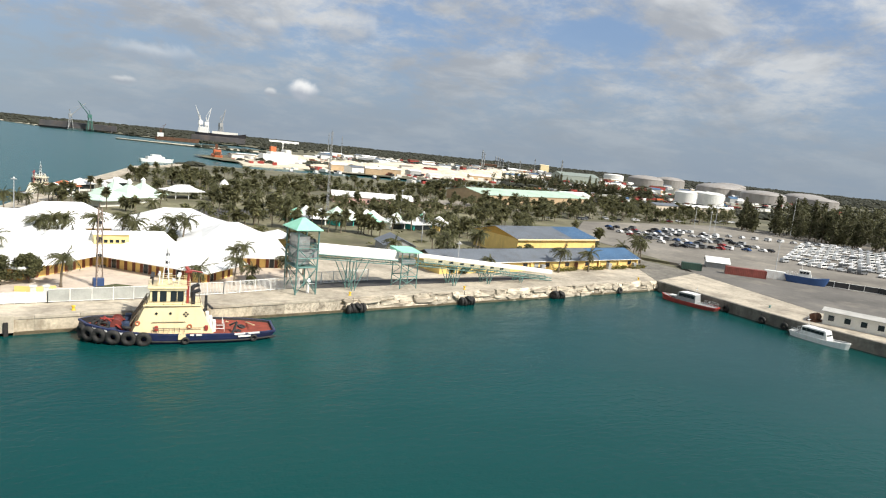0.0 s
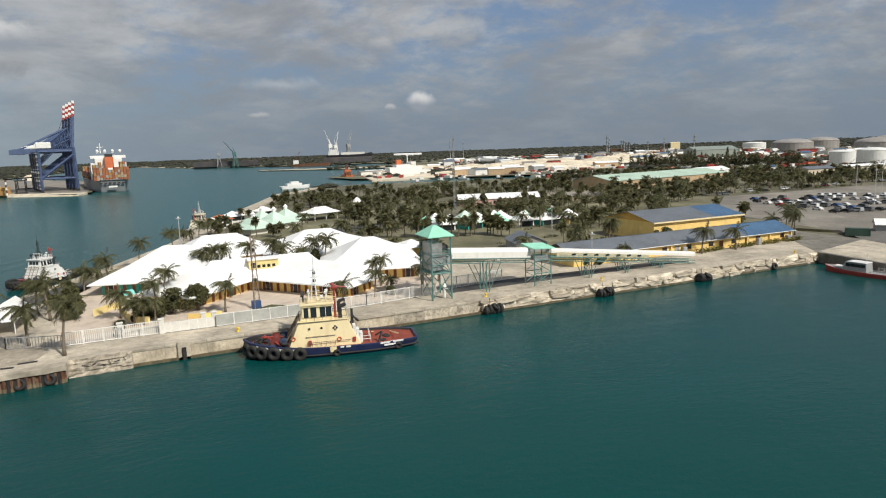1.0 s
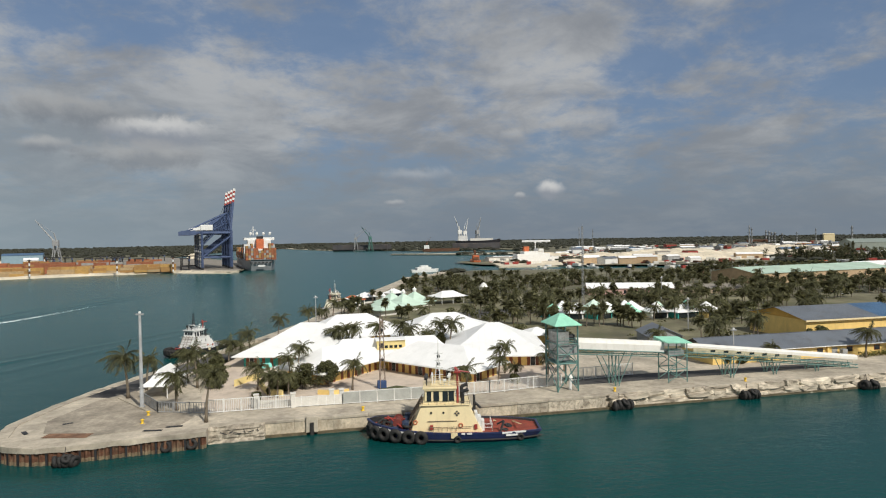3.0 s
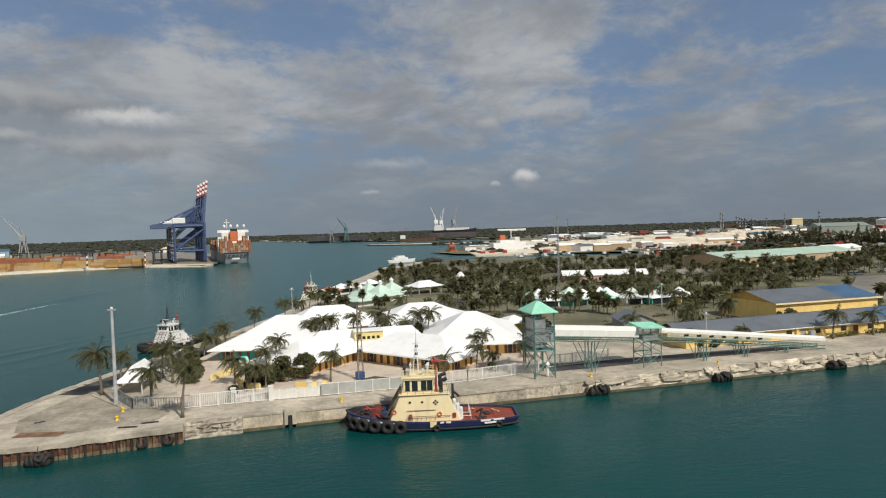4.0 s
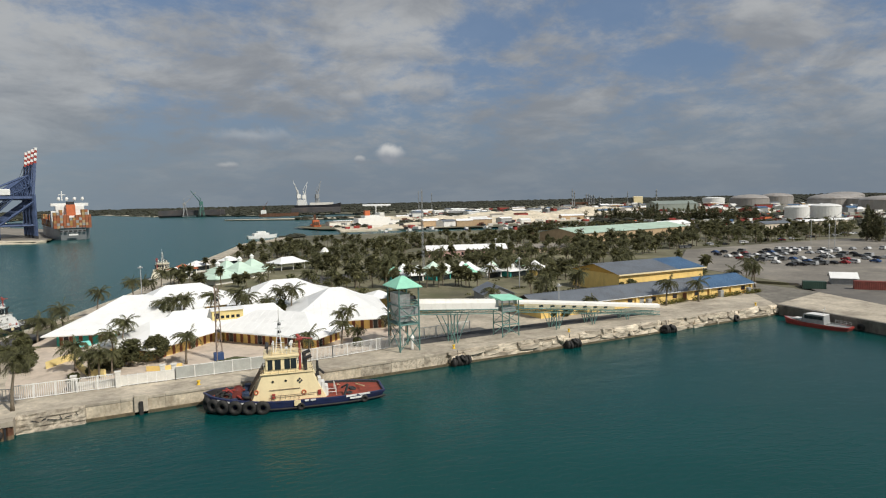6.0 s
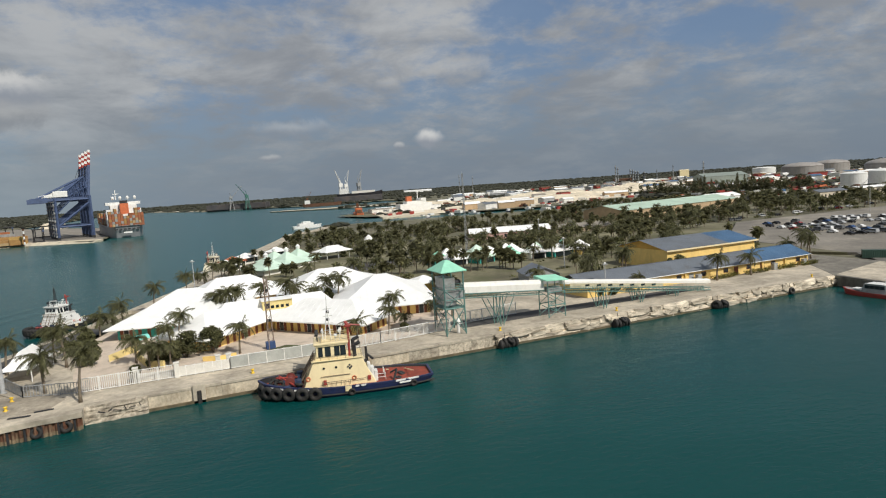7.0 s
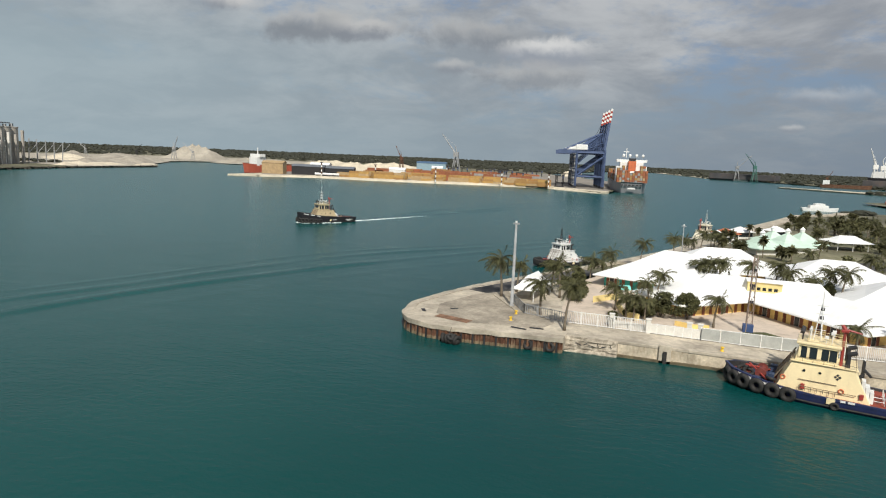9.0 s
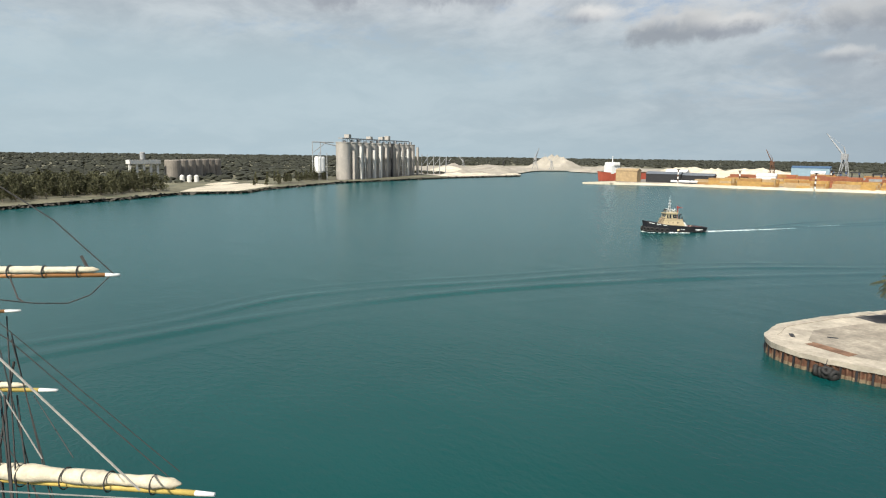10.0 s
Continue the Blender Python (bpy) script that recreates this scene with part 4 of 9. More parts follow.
tugboat(pose(24.7, 103.9, 0, 0, 0, 168), "moored harbour tug with navy hull, cream deckhouse and red aft deck", NAVY, CREAM, RED_DECK, gear=mat("dull_red_gear", (0.20, 0.045, 0.035), 0.6, var=0.3, scale=1, fine=5))
white_tug = tugboat(pose(-30.0, 203.5, 0, 0, 0, 236), "moored tug with white wheelhouse and big black bow fender", DARK, WHITE, GREY, tyres=False, mast_dark=True, bow_fender=True, gear=DARK)
white_tug.scale = (0.82, 0.82, 0.82)
far_tug = tugboat(pose(15.5, 305.0, 0, 0, 0, 62), "moored tug with cream wheelhouse behind the palms", DARK, mat("pale_cream_paint", (0.80, 0.74, 0.58), 0.5, var=0.08, scale=0.4, fine=4), GREY, tyres=False, detail=False)
far_tug.scale = (0.85, 0.85, 0.85)
BLACK_HULL = mat("black_hull_paint", (0.016, 0.016, 0.02), 0.45, var=0.3, scale=0.5, fine=4, dirt=(0.05, 0.035, 0.03))
moving_tug = tugboat(pose(-149, 260, 0, 0, 0, 236), "harbour tug under way, black hull and cream deckhouse", BLACK_HULL, mat("weathered_cream_paint", (0.56, 0.46, 0.28), 0.5, var=0.15, scale=0.5, fine=4, dirt=(0.2, 0.13, 0.08), dirt_amount=0.5), mat("maroon_deck", (0.13, 0.03, 0.025), 0.8, var=0.3, scale=0.6, fine=4), name="tugboat_under_way", free=2.2, gear=DARK)
FOAM = mat("white_foam", (0.75, 0.80, 0.78), 0.6, var=0.2, scale=0.5, fine=3, bump=0.4)


def foam_bits():
    rnd = random.Random(5)
    bm = bmesh.new()
    for i in range(340):
        d = rnd.random() ** 2.6 * 85
        w = 0.7 + d * 0.016
        x, y = -14 - d, rnd.gauss(0, w * 0.55) - 0.18 * d - d * d * 0.0016
        l, h = rnd.uniform(0.35, 1.9) * (1 - d / 110), rnd.uniform(0.05, 0.24) * (1 - d / 90)
        a = rnd.uniform(-0.4, 0.4)
        pts = [(x + l * math.cos(k * 1.2566 + a) * rnd.uniform(0.7, 1.2), y + l * 0.35 * math.sin(k * 1.2566 + a) * rnd.uniform(0.7, 1.2)) for k in range(5)]
        top = bm.verts.new((x, y, 0.02 + h))
        low = [bm.verts.new((px, py, 0.012)) for px, py in pts]
        for k in range(5):
            bm.faces.new((low[k], low[(k + 1) % 5], top))
    for i in range(120):                                 # bow wave along the sides
        x = 14.5 - rnd.random() * 20
        s = rnd.choice((-1, 1))
        y = s * (half_at(hull_shape(28.6, 9.8, None), max(-14, min(14, x))) + rnd.uniform(-0.2, 0.5))
        l = rnd.uniform(0.3, 0.9)
        top = bm.verts.new((x, y, rnd.uniform(0.1, 0.35)))
        low = [bm.verts.new((x + l * math.cos(k * 1.2566), y + l * 0.4 * math.sin(k * 1.2566), 0.012)) for k in range(5)]
        for k in range(5):
            bm.faces.new((low[k], low[(k + 1) % 5], top))
    tagged(part("wake_foam", bm, FOAM, moving_tug, "white churned foam trailing astern"), kind="stuff")


foam_bits()


def small_boat(name, m, label, L, B, hullmat, cabin, rail_h=1.1, extra=None):
    ob = thing(name, m, label, "boat")
    o, i, d, side = hull_meshes(L, B, lambda x: rail_h + 0.5 * max(0, x / (L / 2)) ** 2, lambda x: rail_h - 0.25 + 0.5 * max(0, x / (L / 2)) ** 2, blunt=1.9, stern=5)
    part("hull", o, hullmat, ob)
    part("bulwark", i, GREY, ob)
    part("deck", d, GREY, ob)
    x0, x1, w, h, cm = cabin
    house = part("cabin", slab(x0, x1, w, w * 0.9, rail_h - 0.2, rail_h + h, x0 + 0.2, x1 - 0.7), cm, ob)
    for s in (-1, 1):
        n = max(2, int((x1 - x0) / 1.2))
        for k in range(n):
            xx = x0 + 0.4 + k * (x1 - x0 - 1.3) / n
            part("window", boxed(xx, xx + (x1 - x0 - 1.6) / n, -0.03, 0.03, 0, h * 0.38, m=pose(0, s * w * 0.475, rail_h + h * 0.45)), GLASS, house)
    part("windscreen", boxed(-0.03, 0.03, -w * 0.38, w * 0.38, 0, h * 0.4, m=pose(x1 - 0.32, 0, rail_h + h * 0.4, 0, -25, 0)), GLASS, house)
    b = bmesh.new()
    rod(b, (x0 + 1, 0, rail_h + h), (x0 + 0.6, 0, rail_h + h + 2.4), 0.06, 0.04)
    rod(b, (x0 + 0.8, -0.7, rail_h + h + 1.4), (x0 + 0.8, 0.7, rail_h + h + 1.4), 0.05)
    part("mast", b, WHITE, ob)
    b = bmesh.new()
    railing(b, [(x, -y * 0.93, rail_h) for x, y in side[1:9:2]], 0.8, 0.035)
    railing(b, [(x, y * 0.93, rail_h) for x, y in side[1:9:2]], 0.8, 0.035)
    part("rail", b, WHITE, ob)
    return ob


rb = small_boat("pilot_boat", pose(149.6, 95.6, 0, 0, 0, 95), "red-hulled pilot boat moored in the basin corner", 15.8, 4.4, RED, (-2.5, 3.2, 3.0, 2.0, GREY), 1.0)
part("wheelhouse_roof", boxed(-2.2, 1.8, -1.6, 1.6, 2.98, 3.12, bevel=0.05), WHITE, rb)
part("canopy", boxed(3.4, 5.4, -1.0, 1.0, 1.3, 1.6, bevel=0.1), WHITE, rb)
small_boat("launch", pose(148.9, 62.2, 0, 0, 0, 268), "white cabin launch with dark windows moored at the quay", 12.6, 3.8, WHITE, (-3.8, 2.2, 3.0, 1.8, WHITE), 1.1)
bb = small_boat("workboat", pose(214.5, 97.0, DECK + 1.1, 0, 0, -65), "blue and white workboat propped ashore on blocks", 12.5, 4.0, mat("blue_hull_paint", (0.03, 0.08, 0.22), 0.5, var=0.2), (-2.5, 1.5, 2.6, 2.0, WHITE), 1.2)
for k in (-3.5, 0, 3.5):
    part("block", boxed(k - 0.4, k + 0.4, -1.2, 1.2, -1.1, -0.9), BROWN, bb)
    part("block", boxed(k - 0.3, k + 0.3, -0.5, 0.5, -1.1, 0.0), BROWN, bb)


# ---- market buildings ----
def roof_seams(bm, L, W, z0, z1, ridge, flare):
    """Standing seams down both long slopes."""
    n = int(L / 1.6)
    for i in range(1, n):
        x = -L / 2 + L * i / n
        for s in (-1, 1):
            # top end: on the ridge or on the hip
            over = max(0.0, (abs(x) - ridge / 2) / (L / 2 - ridge / 2))
            yt = s * W / 2 * over

            def zat(y):
                u = 1 - abs(y) / (W / 2)
                zm = z0 + (z1 - z0) * (0.5 - flare)
                return (z0 + (zm - z0) * u / 0.5 if u < 0.5 else zm + (z1 - zm) * (u - 0.5) / 0.5) + 0.02
            ys = [s * W / 2 * 0.995, s * W / 4, yt] if over < 0.5 else [s * W / 2 * 0.995, yt]
            for a, b in zip(ys, ys[1:]):
                rod(bm, (x, a, zat(a)), (x, b, zat(b)), 0.018, sides=3, caps=False)
    return bm


def market(cx, cy, L, W, yaw, z0, z1, ridge, wallmat=YELLOW, over=2.2, doors=True, flare=0.07):
    ob = thing("market_building", pose(cx, cy, 0, 0, 0, yaw), "low market building with a sweeping white hipped roof and shuttered walls", "building", "market buildings")
    roof = part("roof", face_up(hip(bmesh.new(), L, W, z0, z1, ridge, flare=flare)), ROOF_WHITE, ob)
    part("seam", roof_seams(bmesh.new(), L, W, z0, z1, ridge, flare), ROOF_WHITE, roof)
    b = bmesh.new()
    h = L / 2, W / 2
    for a, c in (((-h[0], -h[1]), (h[0], -h[1])), ((h[0], -h[1]), (h[0], h[1])), ((h[0], h[1]), (-h[0], h[1])), ((-h[0], h[1]), (-h[0], -h[1]))):
        rod(b, (*a, z0 - 0.2), (*c, z0 - 0.2), 0.11, sides=6)
    part("gutter", b, WHITE, ob)
    x, y = L / 2 - over, W / 2 - over
    wall = part("wall", boxed(-x, x, -y, y, DECK - 0.05, z0 + 0.6), wallmat, ob)
    if not doors:
        return ob
    for length, ax in ((x, 0), (y, 90), (x, 180), (y, 270)):
        off = y if ax % 180 == 0 else x
        n = int(length * 2 / 3.9)
        for i in range(n):
            u = -length + (i + 0.5) * length * 2 / n
            f = pose(0, 0, 0, 0, 0, ax) @ pose(u, -off, 0)
            if i % 2 == 0:
                part("door_frame", boxed(-0.62, 0.62, -0.07, 0.0, DECK, DECK + 2.35, m=f), WHITE, wall)
                part("glass_door", boxed(-0.52, 0.52, -0.10, -0.07, DECK + 0.08, DECK + 2.25, m=f), GLASS, wall)
            for s in (-1, 1):
                part("shutter", boxed(s * 1.0 - 0.36, s * 1.0 + 0.36, -0.12, 0.0, DECK + 0.05, DECK + 2.5, m=f, bevel=0.02), BROWN, wall)
    return ob


market(9.0, 146.4, 27, 15, 43, 5.5, 9.3, 12, flare=0.05)
market(30.6, 139.6, 28, 14, -51, 5.5, 9.3, 13, flare=0.05)
market(20.6, 151.6, 30, 13, -2, 5.8, 9.4, 22, doors=False, flare=0.04)
market(2.5, 172, 28, 36, -17, 5.5, 11.2, 5, TEAL)
market(15, 189, 30, 22, 4, 6.0, 11.0, 9)
market(41, 181, 32, 28, -4, 6.0, 11.2, 7)
market(48.5, 157, 25, 34, -14, 5.5, 11.0, 3)
tagged(thing("pavilion", pose(66, 172, 0), "", ""), "small white pyramid-roofed kiosk among palms", "kiosk")
kiosk = bpy.data.objects["pavilion"]
part("roof", face_up(hip(bmesh.new(), 9, 9, 5.2, 7.0, 0.3)), ROOF_WHITE, kiosk)
part("wall", boxed(-3, 3, -3, 3, DECK - 0.1, 5.3), YELLOW, kiosk)


def dormer():
    ob = thing("roof_dormer", pose(20.7, 149.0, 0, 0, 0, -3), "yellow roof dormer with a row of small dark windows", "dormer")
    part("wall", boxed(-3.3, 3.3, -1.4, 2.4, 6.6, 9.2), mat("pale_yellow_wall", (0.80, 0.64, 0.28), 0.8, var=0.1), ob)
    part("roof", boxed(-3.6, 3.6, -1.8, 2.8, 9.2, 9.4, bevel=0.04), ROOF_WHITE, ob)
    for i in range(5):
        part("window", boxed(-2.6 + i * 1.1, -1.9 + i * 1.1, -1.46, -1.4, 7.45, 8.1, bevel=0.02), GLASS, ob)
    b = bmesh.new()
    railing(b, [(-3.4, -2.0, 6.4), (3.4, -2.0, 6.4)], 0.75, 0.04, 3)
    part("balustrade", b, WHITE, ob)


dormer()
for ax, ay in ((-8.5, 154.0), (-4.2, 151.2)):
    aw = thing("awning", pose(ax, ay, 0, 0, 0, 20), "small teal fabric awning over a market stall", "awning")
    part("canvas", face_up(loft(bmesh.new(), [[(-1.6, 0, 4.3), (1.6, 0, 4.3), (1.6, 0, 4.4), (-1.6, 0, 4.4)], [(-1.6, -0.9, 4.15), (1.6, -0.9, 4.15), (1.6, -0.9, 4.25), (-1.6, -0.9, 4.25)], [(-1.6, -1.4, 3.5), (1.6, -1.4, 3.5), (1.6, -1.4, 3.6), (-1.6, -1.4, 3.6)]])), mat("mint_canvas", (0.22, 0.66, 0.58), 0.8, var=0.1), aw)
    b = bmesh.new()
    for s in (-1.4, 1.4):
        rod(b, (s, 0, DECK), (s, 0, 4.4), 0.05)
    part("post", b, WHITE, aw)


def lattice_mast(x, y, z0, z1, w, material, label, name="radio_mast", base=True, sides=3):
    ob = thing(name, pose(x, y, z0), label, "mast")
    b = bmesh.new()
    h = z1 - z0
    legs = [Vector((w * math.cos(6.283 * k / sides), w * math.sin(6.283 * k / sides), 0)) for k in range(sides)]
    for l in legs:
        rod(b, l, Vector((l.x * 0.55, l.y * 0.55, h)), w * 0.14, sides=4)
    n = int(h / (w * 3.2))
    for i in range(n):
        for k in range(sides):
            t0, t1 = i / n, (i + 1) / n
            a, c = legs[k] * (1 - 0.45 * t0), legs[(k + 1) % sides] * (1 - 0.45 * t1)
            a.z, c.z = t0 * h, t1 * h
            rod(b, a, c, w * 0.08, sides=3, caps=False)
    rod(b, (0, 0, h), (0, 0, h + 0.8), 0.05)
    part("lattice", b, material, ob)
    if base:
        part("base_box", boxed(-0.9, 0.9, -0.6, 0.6, 0.0, 1.5, bevel=0.06), mat("blue_cabinet", (0.04, 0.08, 0.2), 0.6, var=0.2), ob)
        b = bmesh.new()
        for z in (5.5, 8.6, 11.5):
            box(b, -0.45, 0.45, -0.2, 0.2, z, z + 0.5, bevel=0.05)
        part("lamp_bracket", b, DARK, ob)
    return ob


lattice_mast(15.9, 128.6, DECK, 17.2, 0.72, mat("rusty_white_mast", (0.30, 0.235, 0.19), 0.7, var=0.4, scale=0.6, fine=3, dirt=(0.2, 0.08, 0.04)), "weathered lattice mast standing in the market court")
lattice_mast(109.0, 233.0, 1.8, 36.5, 0.55, GREY, "tall grey lattice radio mast behind the market", base=False)


def lamp_post(x, y, z0, z1, r, label, head=True, dual=False):
    ob = thing("lamp_post", pose(x, y, z0), label, "lamp post", "lamp posts")
    part("pole", face_up(lathe(bmesh.new(), [(r * 1.6, 0), (r * 1.6, 0.3), (r, 0.35), (r * 0.62, z1 - z0)], 10)), GREY, ob, smooth=True)
    if head:
        part("lamp_head", boxed(-0.7, 0.7, -0.2, 0.2, z1 - z0 - 0.1, z1 - z0 + 0.2, bevel=0.06), GREY, ob)
        part("lamp_head", boxed(-0.2, 0.2, -0.2, 0.2, z1 - z0 + 0.2, z1 - z0 + 0.6, bevel=0.06), WHITE, ob)


lamp_post(-28.7, 126.5, DECK, 19.8, 0.36, "thick grey concrete lamp post at the pier head")
for lx, ly, lh in ((5.0, 208.0, 14.5), (257.5, 160.2, 18.5), (310, 190, 20), (344.5, 224.5, 16), (400.5, 195, 26), (220, 110, 14), (160, 260, 13), (120, 180, 12), (245, 300, 13), (97, 128, 10.5)):
    lamp_post(lx, ly, 1.8 if ly > 145 else DECK, lh, 0.16, "slim grey steel lamp post")


# ---- fences on the wharf ----
def fence(points, label, h=2.3, gap=0.45, solid=None, post_every=3.2, material=WHITE):
    ob = thing("fence", pose(0, 0, DECK), label, "fence", "wharf fences")
    for (ax, ay), (bx, by) in zip(points, points[1:]):
        a, b = Vector((ax, ay, 0)), Vector((bx, by, 0))
        n = max(1, round((b - a).length / post_every))
        for i in range(n + 1):
            p = a.lerp(b, i / n)
            part("post", boxed(-0.06, 0.06, -0.06, 0.06, 0, h + 0.1, m=pose(p.x, p.y, 0)), material, ob)
        for z in (0.2, h - 0.05):
            part("rail", rodded(a + Vector((0, 0, z)), b + Vector((0, 0, z)), 0.07, sides=5), material, ob)
        bm = bmesh.new()
        k = int((b - a).length / gap)
        for i in range(k):
            p = a.lerp(b, (i + 0.5) / k)
            if solid is None:
                rod(bm, (p.x, p.y, 0.2), (p.x, p.y, h - 0.05), 0.05, sides=4, caps=False)
        if solid is None:
            tagged(part("picket", bm, material, ob), kind="stuff")
        else:
            d = (b - a).normalized()
            yaw = math.degrees(math.atan2(d.y, d.x))
            for i in range(n):
                p = a.lerp(b, i / n)
                part("panel", boxed(0.08, (b - a).length / n - 0.08, -0.015, 0.015, 0.25, h - 0.1, m=pose(p.x, p.y, 0, 0, 0, yaw)), solid, ob)
    return ob


MESH_CLOTH = mat("grey_mesh_cloth", (0.42, 0.43, 0.40), 0.9, var=0.2, scale=0.4, fine=6, bump=0.1)
CHALK = mat("chalky_white_panel", (0.72, 0.70, 0.64), 0.8, var=0.12, scale=0.5, fine=4, bump=0.05)
fence([(-16.5, 118.4), (-1.5, 118.2)], "white steel picket fence along the wharf", 2.4, 0.3)
fence([(-1.5, 118.2), (7.3, 117.9)], "white panelled fence along the wharf", 1.9, solid=CHALK, post_every=1.6)
fence([(7.3, 117.9), (23.2, 117.6)], "fence hung with grey mesh cloth on white posts", 2.3, solid=MESH_CLOTH)
fence([(23.2, 117.6), (35.5, 118.2), (51.3, 120.3)], "curving white steel picket fence along the wharf", 2.4, 0.26)
fence([(54.5, 123.0), (69.5, 124.6)], "white picket fence behind the conveyor", 2.6, 0.3)
fence([(-30, 131.5), (-25.0, 121.6), (-16.5, 118.4)], "thin grey wire fence on steel posts", 2.0, 0.5, material=GREY)
for gx, gy in ((-1.5, 118.4), (5.4, 119.2), (7.2, 118.9), (-8.0, 119.2)):
    gp = thing("gate_pier", pose(gx, gy, DECK), "square cream rendered gate pier with a cap", "gate pier")
    part("shaft", boxed(-0.4, 0.4, -0.4, 0.4, 0, 2.5, bevel=0.03), CHALK, gp)
    part("cap", boxed(-0.5, 0.5, -0.5, 0.5, 2.5, 2.7, bevel=0.04), CHALK, gp)


def low_wall(points, label, h=1.0, material=None):
    bm = bmesh.new()
    rings = [[(x - 0.15, y - 0.15, DECK), (x + 0.15, y + 0.15, DECK), (x + 0.15, y + 0.15, DECK + h), (x - 0.15, y - 0.15, DECK + h)] for x, y in points]
    tagged(part("garden_wall", face_up(loft(bm, rings)), material or YELLOW), label, "garden wall")


low_wall([(-13.5, 139), (-10.5, 143.5), (-8.8, 144.2)], "low yellow rendered garden wall", 1.4, mat("pale_yellow_wall", (0.80, 0.64, 0.28), 0.8, var=0.1))
low_wall([(-8.5, 138.5), (-7.2, 132.0), (-6.0, 128.5), (-3.6, 127.2)], "low curved pale yellow garden wall", 1.3, mat("pale_yellow_wall", (0.80, 0.64, 0.28)))
low_wall([(3.2, 127.0), (6.0, 125.6), (9.0, 126.2)], "low yellow planter wall below the market", 0.9)
low_wall([(-9, 121.5), (-7.5, 120.2), (-3, 119.6), (-1, 119.4)], "pale curved planter wall", 1.2, CHALK)
tent = thing("sail_shade", pose(-27.0, 138.6, DECK, 0, 0, 82), "white stretched shade sail on posts beside the pier", "shade sail")
part("sail", face_up(hip(bmesh.new(), 12.4, 5.4, 2.4, 5.2, 7.0, thick=0.08, flare=0.14)), ROOF_WHITE, tent)
for px, py, pz in ((-5.9, -2.4, 2.4), (5.9, -2.4, 2.4), (5.9, 2.4, 2.4), (-5.9, 2.4, 2.4)):
    part("post", rodded((px, py, 0), (px, py, pz), 0.09), WHITE, tent)


